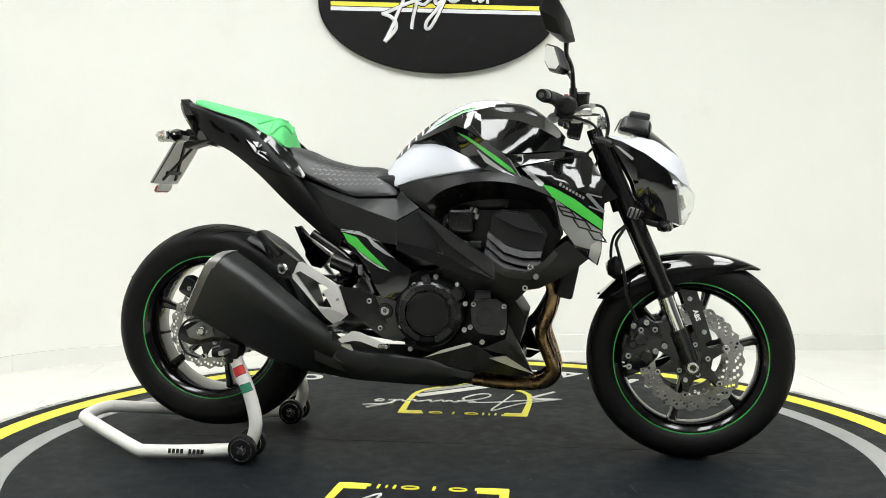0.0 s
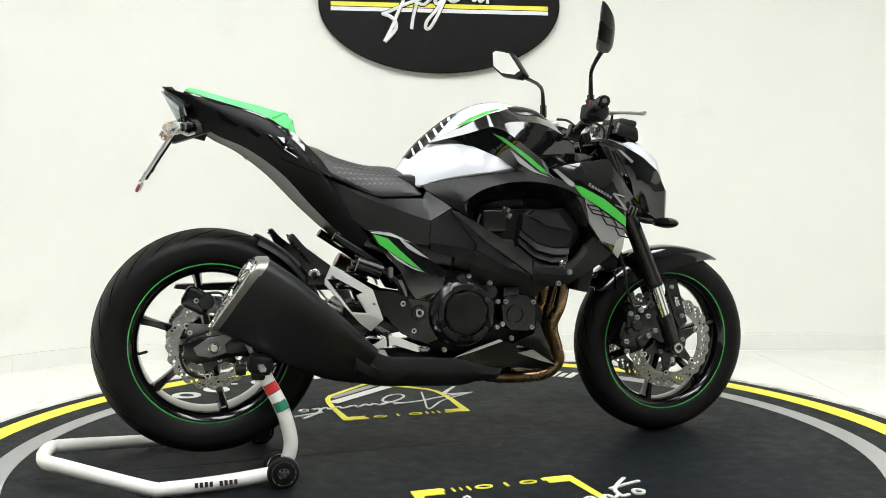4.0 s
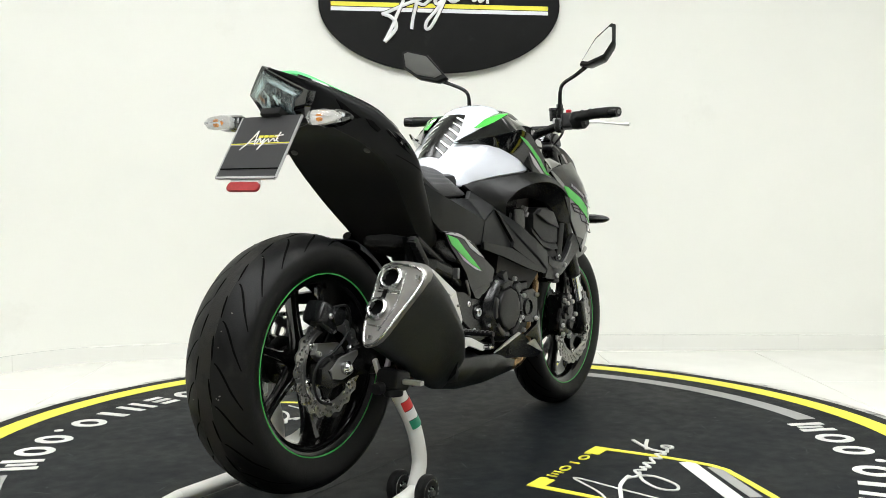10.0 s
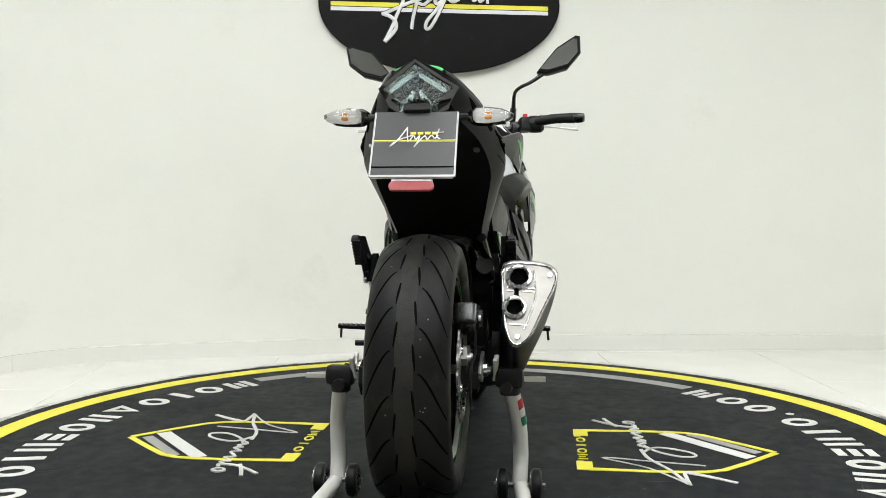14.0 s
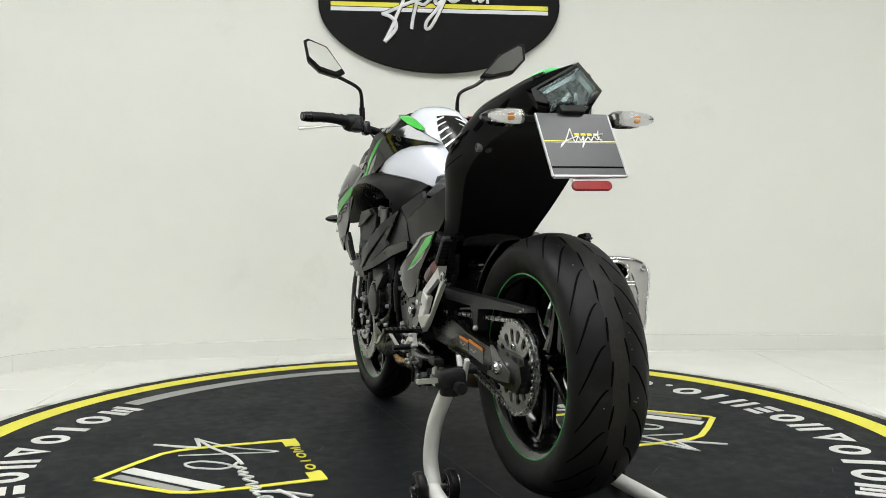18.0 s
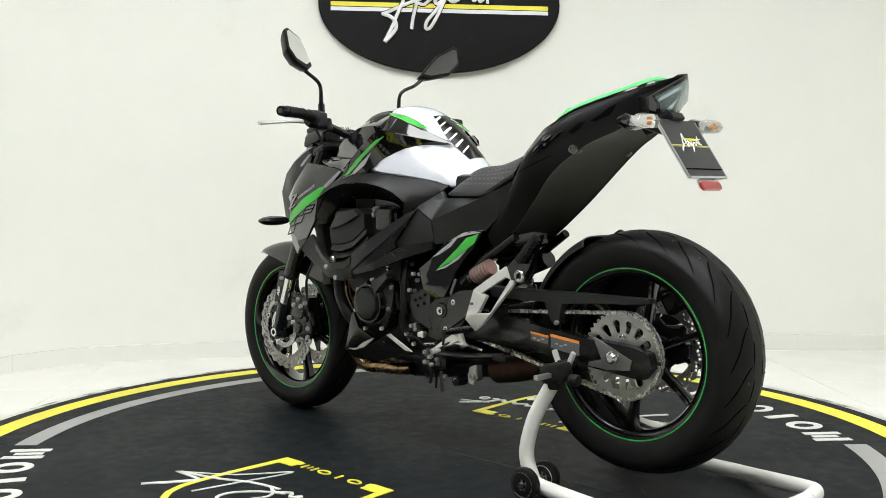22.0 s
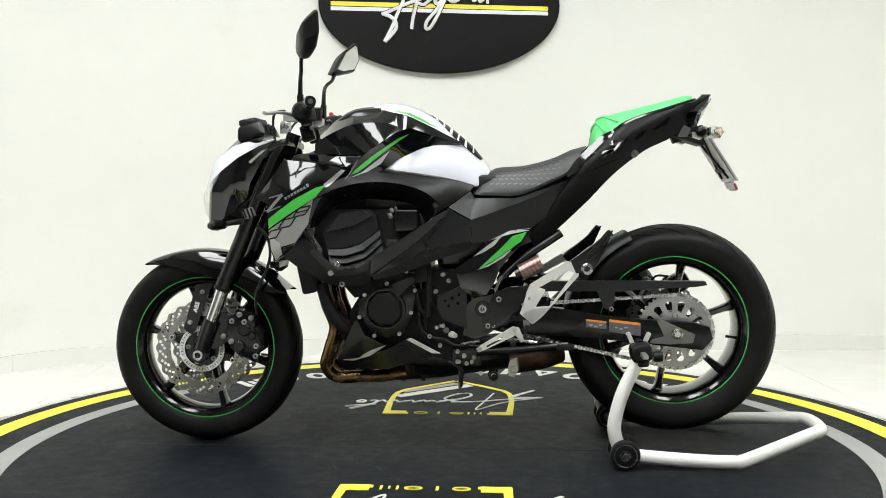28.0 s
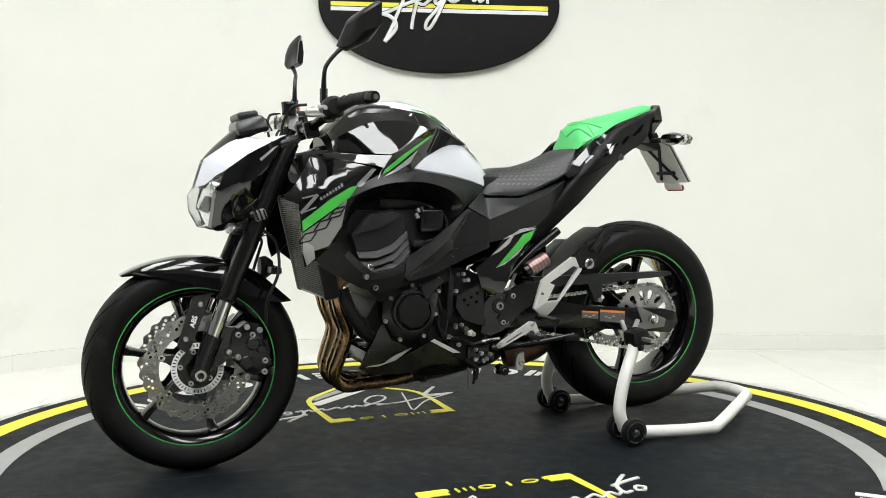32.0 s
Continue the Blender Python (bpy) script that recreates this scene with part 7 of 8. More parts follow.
for p in ((-0.045, 0.185, 0.519), (-0.081, 0.185, 0.462), (-0.084, 0.185, 0.399), (-0.059, 0.175, 0.332), (0.016, 0.175, 0.542), (0.079, 0.18, 0.521), (0.102, 0.185, 0.466), (0.099, 0.185, 0.391), (0.116, 0.185, 0.399)):
    bolt(cl, p, -1, 0.0085)
part("oil_filler", lathe_bm([(0.0001, -0.016), (0.016, -0.016), (0.02, -0.010), (0.02, 0.02)], "y", ((0.079, 0.19, 0.494)[0], -0.18, (0.079, 0.19, 0.494)[2]), 20), M_EXHAUST, cl)
# bright wedge: light on its top put into a lighter tone
part("cover_wedge", shape_bm([[(-0.024, 0.196, 0.541), (-0.005, 0.198, 0.55), (0.015, 0.2, 0.496), (-0.01, 0.2, 0.504)]], 0.02, -1, bevel=0.002), M_DARK, cl)
c2 = (0.157, 0.19, 0.426)
st = part("timing_cover", shape_bm([[(0.124, 0.185, 0.478), (0.192, 0.185, 0.481), (0.221, 0.185, 0.461), (0.22, 0.185, 0.393), (0.201, 0.185, 0.376), (0.144, 0.185, 0.38), (0.12, 0.185, 0.404), (0.116, 0.185, 0.453)]], 0.05, -1, bevel=0.009), M_ENGINE, bike, "small black engine side cover")
part("cover_ring", shape_bm(flat_loops([circle(c2[0], c2[2], 0.027, 24), circle(c2[0], c2[2], 0.023, 24)], 0.19), 0.006, -1, step=0.5), M_SATIN, st)
for p in ((0.126, 0.187, 0.465), (0.213, 0.187, 0.46), (0.208, 0.187, 0.386), (0.149, 0.175, 0.355)):
    bolt(st, p, -1, 0.0085)
part("case_boss", box_bm((0.05, 0.02, 0.035), ((0.15, 0.17, 0.489)[0], -0.165, (0.15, 0.17, 0.489)[2]), 0.006), M_ENGINE, st)

# left: generator cover, sprocket cover, gear linkage
c = (0.153, 0.2, 0.442)
gen = part("generator_cover", shape_bm([[(0.233, 0.17, 0.486), (0.191, 0.17, 0.519), (0.133, 0.175, 0.528), (0.075, 0.175, 0.522), (0.063, 0.175, 0.502), (0.075, 0.175, 0.419), (0.1, 0.175, 0.369), (0.15, 0.175, 0.352), (0.209, 0.172, 0.368), (0.237, 0.17, 0.419)]], 0.06, 1, dome=0.012, bevel=0.010), M_ENGINE, bike, "black generator cover")
octo = circle(c[0], c[2], 0.052, 8, 0.3)
part("cover_face", shape_bm(flat_loops([octo], 0.214), 0.03, 1, bevel=0.009, step=0.5), M_KNEE, gen)
part("cover_ring", shape_bm(flat_loops([circle(c[0], c[2], 0.062, 28), circle(c[0], c[2], 0.053, 28)], 0.205), 0.02, 1, bevel=0.002, step=0.5), M_SATIN, gen)
part("cover_edge", shape_bm([[(0.131, 0.208, 0.514), (0.069, 0.204, 0.538), (0.062, 0.204, 0.527), (0.102, 0.208, 0.489), (0.115, 0.21, 0.473)]], 0.02, 1, bevel=0.003), M_DARK, gen)
for p in ((0.215, 0.185, 0.481), (0.231, 0.182, 0.415), (0.149, 0.185, 0.515), (0.187, 0.182, 0.36), (0.113, 0.18, 0.366), (0.078, 0.185, 0.429), (0.066, 0.182, 0.495)):
    bolt(gen, p, 1, 0.007)
spc = part("sprocket_cover", shape_bm([[(0, 0.165, 0.476), (-0.083, 0.17, 0.513), (-0.088, 0.17, 0.381), (-0.016, 0.167, 0.407), (0.004, 0.165, 0.443)]], 0.03, 1, bevel=0.004), M_EXHAUST, bike, "black front sprocket cover with small holes")
for p in ((-0.022, 0.168, 0.463), (-0.043, 0.169, 0.471), (-0.063, 0.17, 0.482), (-0.033, 0.168, 0.448), (-0.06, 0.17, 0.456)):
    # dark studs paint the shade of small holes
    part("pit", lathe_bm([(0.0001, 0.001), (0.004, 0.001), (0.005, -0.003)], "y", (p[0], p[1] + 0.001, p[2]), 10), M_RECESS, spc)
for p in ((-0.012, 0.14, 0.538), (-0.032, 0.14, 0.519), (0.009, 0.14, 0.487), (0.024, 0.14, 0.351), (-0.005, 0.14, 0.385), (0.02, 0.14, 0.566), (0.047, 0.14, 0.553), (-0.164, 0.16, 0.389)):
    bolt(case, p, 1, 0.007)
part("case_side", shape_bm([[(0.076, 0.135, 0.524), (0, 0.135, 0.549), (-0.093, 0.135, 0.532), (-0.101, 0.135, 0.345), (-0.033, 0.135, 0.277), (0.068, 0.135, 0.311), (0.093, 0.135, 0.414)]], 0.05, 1, bevel=0.004), M_HARDRUBBER, bike)
part("hose_bend", tube_bm([(0.134, 0.15, 0.53), (0.108, 0.16, 0.548), (0.075, 0.165, 0.548), (0.053, 0.16, 0.531), (0.05, 0.15, 0.5)], 0.012, 12, 5), M_SATIN, bike)
part("hose_clip", lathe_bm([(0.0135, -0.004), (0.0145, -0.004), (0.0145, 0.004), (0.0135, 0.004)], "x", (0.092, 0.163, 0.55), 16, closed=True), M_STEEL, bike)
part("shift_shaft", tube_bm([(-0.025, 0.14, 0.372), (-0.025, 0.175, 0.377)], 0.008, 12, 1), M_DARKSTEEL, bike)
part("breather_pipe", tube_bm([(-0.016, 0.15, 0.348), (-0.053, 0.155, 0.328), (-0.092, 0.155, 0.338), (-0.117, 0.15, 0.368)], 0.005, 8, 5), M_HARDRUBBER, bike)
part("drain_pipe", tube_bm([(-0.058, 0.13, 0.276), (-0.07, 0.13, 0.238), (-0.067, 0.128, 0.2)], 0.004, 8, 4), M_HARDRUBBER, bike)
for p, q in (((0.064, 0.15, 0.458), (0.054, 0.15, 0.416)), ((0.048, 0.15, 0.365), (0.021, 0.15, 0.331)), ((-0.1, 0.15, 0.483), (-0.111, 0.15, 0.415))):
    part("case_rib", tube_bm([p, q], 0.005, 6, 1), M_SATIN, bike)
part("coolant_hose", tube_bm([(0.03, 0.165, 0.417), (0.027, 0.17, 0.485), (0.025, 0.165, 0.535), (0.033, 0.15, 0.575)], 0.010, 12, 4), M_HARDRUBBER, bike)
lev = part("gear_lever", shape_bm([[(-0.115, 0.2, 0.326), (-0.127, 0.2, 0.336), (-0.221, 0.206, 0.393), (-0.239, 0.206, 0.39), (-0.254, 0.206, 0.355), (-0.244, 0.206, 0.35), (-0.23, 0.206, 0.368), (-0.133, 0.2, 0.32), (-0.12, 0.2, 0.316)],
                                   [(-0.143, 0.201, 0.335), (-0.193, 0.203, 0.363), (-0.196, 0.203, 0.358), (-0.147, 0.201, 0.33)]], 0.010, 1, bevel=0.002), M_PALEALU, bike, "alloy gear lever with a slot")
for q in ((-0.227, 0.208, 0.384), (-0.247, 0.208, 0.355), (-0.125, 0.202, 0.327)):
    bolt(lev, q, 1, 0.008)
part("lever_tip", tube_bm([(-0.222, 0.205, 0.349), ((-0.222, 0.205, 0.349)[0], 0.26, (-0.222, 0.205, 0.349)[2])], 0.008, 10, 1), M_HARDRUBBER, lev)
part("gear_rod", tube_bm([(-0.071, 0.18, 0.338), (-0.125, 0.195, 0.347)], 0.004, 8, 1), M_STEEL, lev)
part("case_lug", lathe_bm([(0.0001, 0.008), (0.007, 0.006), (0.008, -0.02)], "y", (-0.038, 0.165, 0.362), 16), M_PALEALU, case)
ss = part("side_stand", tube_bm([(-0.117, 0.15, 0.31), (-0.2, 0.165, 0.316), (-0.299, 0.18, 0.328), (-0.382, 0.185, 0.339)], [0.013, 0.011, 0.010, 0.009], 12, 4), M_SATIN, bike, "folded black side stand")
part("stand_foot", box_bm((0.05, 0.03, 0.018), (-0.373, 0.185, 0.332), 0.005), M_HARDRUBBER, ss)
part("stand_mount", box_bm((0.09, 0.05, 0.06), ((-0.084, 0.13, 0.293)[0], 0.125, (-0.084, 0.13, 0.293)[2]), 0.01), M_ENGINE, bike)
part("stand_plate", shape_bm([[(-0.212, 0.12, 0.283), (-0.237, 0.12, 0.288), (-0.241, 0.12, 0.248), (-0.224, 0.12, 0.236), (-0.21, 0.12, 0.248)]], 0.006, 1, bevel=0.001), M_DULLALU, ss)
part("stand_spring", tube_bm([(-0.167, 0.16, 0.349), (-0.234, 0.165, 0.349), (-0.292, 0.17, 0.342)], 0.006, 8, 3), M_STEEL, ss)
part("link_rod", tube_bm([(-0.062, 0.1, 0.245), (-0.062, 0.1, 0.184)], 0.005, 8, 1), M_DARKSTEEL, bike)
for p in ((-0.077, 0.16, 0.3), (-0.063, 0.16, 0.281), (-0.1, 0.155, 0.28), (-0.165, 0.14, 0.238)):
    bolt(ss, p, 1, 0.007)
part("stand_lug", shape_bm([[(-0.213, 0.14, 0.282), (-0.233, 0.14, 0.29), (-0.237, 0.14, 0.251), (-0.226, 0.14, 0.232), (-0.209, 0.14, 0.236), (-0.206, 0.14, 0.256)]], 0.008, 1, bevel=0.001), M_PALEALU, ss, "pale metal lug")
bolt(ss, (-0.224, 0.142, 0.257), 1, 0.012)
part("stand_boss", lathe_bm([(0.0001, 0.012), (0.010, 0.012), (0.016, 0.008), (0.018, -0.02)], "y", (-0.164, 0.13, 0.236), 8), M_ENGINE, ss)
bolt(ss, (-0.164, 0.143, 0.238), 1, 0.010)
for q in ((-0.052, 0.165, 0.36), (-0.058, 0.165, 0.312), (-0.078, 0.165, 0.299), (-0.107, 0.165, 0.295), (-0.058, 0.165, 0.282), (-0.085, 0.165, 0.277), (-0.126, 0.15, 0.245), (0.004, 0.16, 0.383), (-0.015, 0.16, 0.388), (-0.006, 0.16, 0.329), (0.025, 0.16, 0.356), (-0.032, 0.17, 0.523), (-0.017, 0.17, 0.541), (0.005, 0.165, 0.491)):
    bolt(ss, q, 1, 0.0075)
part("clutch_arm", shape_bm([[(-0.032, 0.168, 0.367), (-0.045, 0.168, 0.373), (-0.057, 0.168, 0.363), (-0.052, 0.168, 0.352), (-0.036, 0.168, 0.355)]], 0.006, 1, bevel=0.001), M_PALEALU, ss, "pale clutch release arm")
for pts in ([(0.06, 0.15, 0.415), (0.049, 0.155, 0.374), (0.019, 0.155, 0.352), (-0.015, 0.15, 0.347)], [(0.065, 0.16, 0.484), (0.055, 0.165, 0.442), (0.035, 0.165, 0.417), (0.039, 0.16, 0.374)], [(-0.032, 0.15, 0.279), (-0.069, 0.15, 0.254), (-0.065, 0.15, 0.218)], [(0.018, 0.15, 0.55), (0.026, 0.155, 0.517), (0.022, 0.155, 0.466), (0.01, 0.15, 0.435)]):
    part("engine_hose", tube_bm(pts, 0.0055, 8, 5), M_HARDRUBBER, bike, "thin black hose beside the engine")
part("stand_stop", lathe_bm([(0.0001, 0.02), (0.014, 0.018), (0.016, -0.01), (0.0001, -0.012)], "y", (-0.165, 0.13, 0.236), 14), M_HARDRUBBER, ss)

# right: brake pedal
ped = part("brake_pedal", shape_bm([[(-0.273, 0.19, 0.356), (-0.228, 0.192, 0.382), (-0.203, 0.195, 0.378), (-0.131, 0.2, 0.347), (-0.121, 0.2, 0.338), (-0.147, 0.2, 0.334), (-0.212, 0.195, 0.357), (-0.264, 0.19, 0.346)]], 0.012, -1, bevel=0.003), M_PALEALU, bike, "alloy rear brake pedal")
part("pedal_tip", box_bm((0.03, 0.03, 0.012), ((-0.131, 0.2, 0.343)[0], -0.205, (-0.131, 0.2, 0.343)[2]), 0.004), M_STEEL, ped)
part("heel_piece", shape_bm([[(-0.274, 0.185, 0.346), (-0.237, 0.185, 0.342), (-0.226, 0.185, 0.322), (-0.261, 0.185, 0.336)]], 0.01, -1, bevel=0.002), M_PALEALU, ped)
part("master_cylinder", box_bm((0.03, 0.04, 0.03), ((-0.309, 0.16, 0.378)[0], -0.16, (-0.309, 0.16, 0.378)[2]), 0.006), M_DARK, bike)
part("brake_switch", tube_bm([at_r((-0.311, 0.17, 0.371)), at_r((-0.262, 0.175, 0.38)), at_r((-0.229, 0.18, 0.364))], 0.006, 8, 3), M_STEEL, bike)

# belly panels
for s in (-1, 1):
    if s < 0:
        lp = [(-0.022, 0.165, 0.305), (0.031, 0.172, 0.326), (0.112, 0.178, 0.351), (0.141, 0.18, 0.343), (0.21, 0.175, 0.296), (0.292, 0.165, 0.264), (0.26, 0.16, 0.254), (0.129, 0.165, 0.27), (0.031, 0.165, 0.282)]
        fr = [(0.149, 0.18, 0.338), (0.217, 0.185, 0.367), (0.225, 0.186, 0.412), (0.234, 0.186, 0.396), (0.292, 0.165, 0.269), (0.284, 0.165, 0.264), (0.213, 0.178, 0.321)]
        ed = [(-0.022, 0.168, 0.306), (0.031, 0.174, 0.329), (0.112, 0.18, 0.353), (0.121, 0.18, 0.348), (0.039, 0.175, 0.323)]
        ed2 = [(0.169, 0.178, 0.31), (0.217, 0.18, 0.317), (0.295, 0.168, 0.266), (0.242, 0.174, 0.283)]
    else:
        lp = [(0.303, 0.165, 0.278), (0.235, 0.17, 0.284), (0.151, 0.178, 0.319), (0.084, 0.18, 0.353), (-0.008, 0.17, 0.305), (0.017, 0.17, 0.297), (0.068, 0.165, 0.283), (0.152, 0.165, 0.257), (0.27, 0.16, 0.257)]
        fr = [(0.303, 0.165, 0.28), (0.246, 0.186, 0.404), (0.237, 0.186, 0.407), (0.216, 0.186, 0.362), (0.159, 0.18, 0.333), (0.234, 0.175, 0.293)]
        ed = [(0.092, 0.182, 0.349), (0.079, 0.182, 0.354), (-0.008, 0.172, 0.307), (0.017, 0.174, 0.308)]
        ed2 = [(0.285, 0.168, 0.284), (0.234, 0.176, 0.303), (0.15, 0.182, 0.333), (0.201, 0.178, 0.299), (0.251, 0.172, 0.284)]
    bel = part("belly_panel", shape_bm([lp], 0.012, s, bevel=0.002), M_SATIN, bike, "black belly panel with silver edge")
    part("belly_front", shape_bm([fr], 0.012, s, dome=0.004, bevel=0.004), M_SATIN, bel)
    part("silver_edge", shape_bm([ed], 0.006, s, step=0.05), M_PALEALU, bel, "silver edge strip")
    part("silver_edge", shape_bm([ed2], 0.006, s, step=0.05), M_ALU, bel, "silver edge strip")
    bolt(bel, (0.063, 0.168, 0.299) if s < 0 else (0.106, 0.176, 0.322), s, 0.010, M_SATIN)
part("belly_pan", box_bm((0.30, 0.24, 0.05), (0.11, 0, 0.285), 0.015, (0, -2, 0)), M_ENGINE, bike)

# ---- exhaust ----
for k in range(4):
    y = -0.105 + 0.07 * k
    yb = -0.05 + 0.034 * k
    pts = [(0.31, 0.07, 0.54), (0.346, 0.07, 0.509), (0.337, 0.07, 0.438), (0.314, 0.07, 0.371), (0.333, 0.07, 0.307), (0.347, 0.07, 0.256), (0.313, 0.07, 0.219), (0.252, 0.07, 0.209), (0.176, 0.07, 0.212), (0.1, 0.07, 0.223)]
    offs = [0.0, 0.002, 0.004, 0.0, -0.006, -0.012, -0.01, 0.0, 0.0, 0.0]
    part("header_pipe", tube_bm([(p[0] + 0.006 * (k % 2), y + (yb - y) * min(1, max(0, (i - 2) / 5)), p[2] + o * (k % 2) + 0.004) for i, (p, o) in enumerate(zip(pts, offs))], 0.0195, 16, 5), M_BRONZE, bike, "heat-tinted bronze header pipe")
part("collector", tube_bm([(0.20, 0.0, 0.252), (0.15, -0.005, 0.25), (0.04, -0.015, 0.252)], [0.040, 0.043, 0.040], 20, 4, flat=1.5), M_RUST, bike, "scorched exhaust collector")
for x in (0.17, 0.12, 0.06):
    part("collector_clamp", tube_bm([(x + 0.006, -0.005, 0.251), (x - 0.006, -0.006, 0.251)], 0.0445, 20, 1, flat=1.5), M_DARKSTEEL, bike)
part("underbody_chamber", loft_bm([[(x, y0 + ry * math.cos(t), z0 + rz * math.sin(t)) for t in (radians(30 * q) for q in range(12))] for x, y0, z0, ry, rz in ((0.08, -0.02, 0.245, 0.08, 0.04), (0.02, -0.03, 0.25, 0.11, 0.052), (-0.08, -0.05, 0.265, 0.12, 0.055), (-0.2, -0.08, 0.275, 0.10, 0.055), (-0.27, -0.12, 0.295, 0.075, 0.055), (-0.33, -0.17, 0.33, 0.06, 0.058))], 1, 4), M_EXHAUST, bike, "matte black exhaust chamber under the engine")
part("chamber_shield", shape_bm([[(-0.453, 0.168, 0.38), (-0.389, 0.165, 0.412), (-0.341, 0.178, 0.386), (-0.277, 0.186, 0.342), (-0.213, 0.182, 0.32), (-0.1, 0.176, 0.311), (-0.01, 0.17, 0.301), (0.129, 0.155, 0.263), (0.113, 0.15, 0.232), (-0.068, 0.15, 0.223), (-0.232, 0.158, 0.234), (-0.312, 0.17, 0.251), (-0.384, 0.172, 0.283), (-0.441, 0.166, 0.321)]], 0.02, -1, dome=0.014, bevel=0.004), M_EXHAUST, bike, "matte black exhaust shield")
# silencer: six-sided body towards the slanted end cap
cap_poly = [(-0.186, 0.606), (-0.250, 0.612), (-0.300, 0.602), (-0.314, 0.572), (-0.278, 0.498), (-0.247, 0.440), (-0.212, 0.428), (-0.192, 0.470), (-0.184, 0.540)]
cap_poly = [(p.x, p.z) for p in catmull([(y, 0, z) for y, z in cap_poly], 3, True)]
cy, cz = -0.243, 0.528


def cap_x(z):
    return -0.655 + (z - 0.50) * 0.66


rings = []
for back, sc, dy, dz in ((0.0, 1.0, 0, 0), (0.02, 1.02, 0, -0.008), (0.09, 0.98, 0.004, -0.052), (0.16, 0.90, 0.012, -0.102), (0.23, 0.80, 0.025, -0.152), (0.29, 0.68, 0.045, -0.192), (0.35, 0.52, 0.068, -0.225)):
    rings.append([Vector((cap_x(cz + (z - cz) * sc) + back, cy + (y - cy) * sc + dy, cz + (z - cz) * sc + dz)) for y, z in cap_poly])
muf = part("silencer", loft_bm(rings, 1, 4), M_EXHAUST, bike, "matte black stubby silencer")


def cap_bm(scale, lift, thick, poly=cap_poly, holes=()):
    bm = bmesh.new()
    for loop in [[(cy + (y - cy) * scale, cz + (z - cz) * scale) for y, z in poly], *holes]:
        vs = [bm.verts.new((0, y, z)) for y, z in loop]
        for i in range(len(vs)):
            bm.edges.new((vs[i], vs[(i + 1) % len(vs)]))
    bmesh.ops.triangle_fill(bm, use_beauty=True, edges=bm.edges[:])
    for v in bm.verts:
        v.co.x = cap_x(v.co.z) - lift
    rim = [e for e in bm.edges if e.is_boundary]
    ext = bmesh.ops.extrude_face_region(bm, geom=bm.faces[:], use_keep_orig=True)
    for g in ext["geom"]:
        if isinstance(g, bmesh.types.BMVert):
            g.co.x += thick
    bmesh.ops.bevel(bm, geom=[e for e in rim if e.is_valid], offset=0.006, segments=3, affect="EDGES", profile=0.5)
    return bm


hole_a = [(-0.223 + 0.024 * math.cos(t), 0.576 + 0.024 * math.sin(t)) for t in (radians(18 * q) for q in range(20))]
hole_b = [(-0.214 + 0.021 * math.cos(t), 0.508 + 0.021 * math.sin(t)) for t in (radians(18 * q) for q in range(20))]
part("end_cap", cap_bm(1.03, 0.016, 0.03, holes=(hole_a, hole_b)), M_CAP, muf, "brushed metal silencer end cap")
for (y, z, r) in ((-0.223, 0.576, 0.0265), (-0.214, 0.508, 0.0235)):
    o = part("outlet", lathe_bm([(r - 0.005, -0.045), (r - 0.004, 0.010), (r - 0.001, 0.0125), (r + 0.005, 0.0105), (r + 0.0065, 0.007), (r + 0.0065, -0.02)], "x", (0, 0, 0), 28), M_STEEL, muf, "bright exhaust outlet ring")
    o.matrix_local = pose(cap_x(z) - 0.014, y, z, 0, -33, 180)
    # near-black plug paints the darkness inside the pipe
    k = part("outlet_depth", lathe_bm([(0.0001, -0.03), (r - 0.0045, -0.03), (r - 0.0045, -0.002)], "x", (0, 0, 0), 20), M_RECESS, muf)
    k.matrix_local = pose(cap_x(z) - 0.012, y, z, 0, -33, 180)
# dark block on the cap, painting a slot's shade
part("cap_web", box_bm((0.014, 0.011, 0.046), (cap_x(0.543) - 0.0125, -0.218, 0.543), 0.002, (0, 33, 0)), M_RECESS, muf, "near-black block standing for the shaded slot between the outlets")
rim_line = [Vector((cap_x(cz + (z - cz) * 0.965) - 0.0165, cy + (y - cy) * 0.965, cz + (z - cz) * 0.965)) for y, z in cap_poly]
part("cap_rim", tube_bm(rim_line, 0.0032, 8, 1, True), M_STEEL, muf, "raised bright rim of the end cap")
for y0, y1, z in ((-0.196, -0.262, 0.555), (-0.196, -0.262, 0.548), (-0.203, -0.245, 0.474)):
    part("cap_ridge", tube_bm([(cap_x(z) - 0.0165, y0, z), (cap_x(z - 0.003) - 0.0165, y1, z - 0.003)], 0.0022, 6, 1), M_STEEL, muf)
part("cap_ridge", tube_bm([(cap_x(0.595) - 0.0165, -0.258, 0.595), (cap_x(0.53) - 0.0165, -0.262, 0.53), (cap_x(0.462) - 0.0165, -0.236, 0.462)], 0.0024, 6, 3), M_STEEL, muf)
for y, z in ((-0.198, 0.593), (-0.297, 0.583), (-0.222, 0.447)):
    b = part("cap_screw", lathe_bm([(0.0001, 0.004), (0.006, 0.004), (0.007, 0.0), (0.007, -0.006)], "x", (0, 0, 0), 12), M_STEEL, muf)
    b.matrix_local = pose(cap_x(z) - 0.018, y, z, 0, -33, 180)
part("silencer_hanger", box_bm((0.05, 0.012, 0.03), ((-0.431, 0.19, 0.566)[0], -0.186, (-0.431, 0.19, 0.566)[2] - 0.02), 0.004), M_SATIN, muf)
part("rear_pipe", tube_bm([(-0.22, 0.02, 0.26), (-0.30, 0.03, 0.275), (-0.36, 0.0, 0.29)], 0.04, 16, 4), M_RUST, bike, "rust-brown exhaust box seen from the far side")

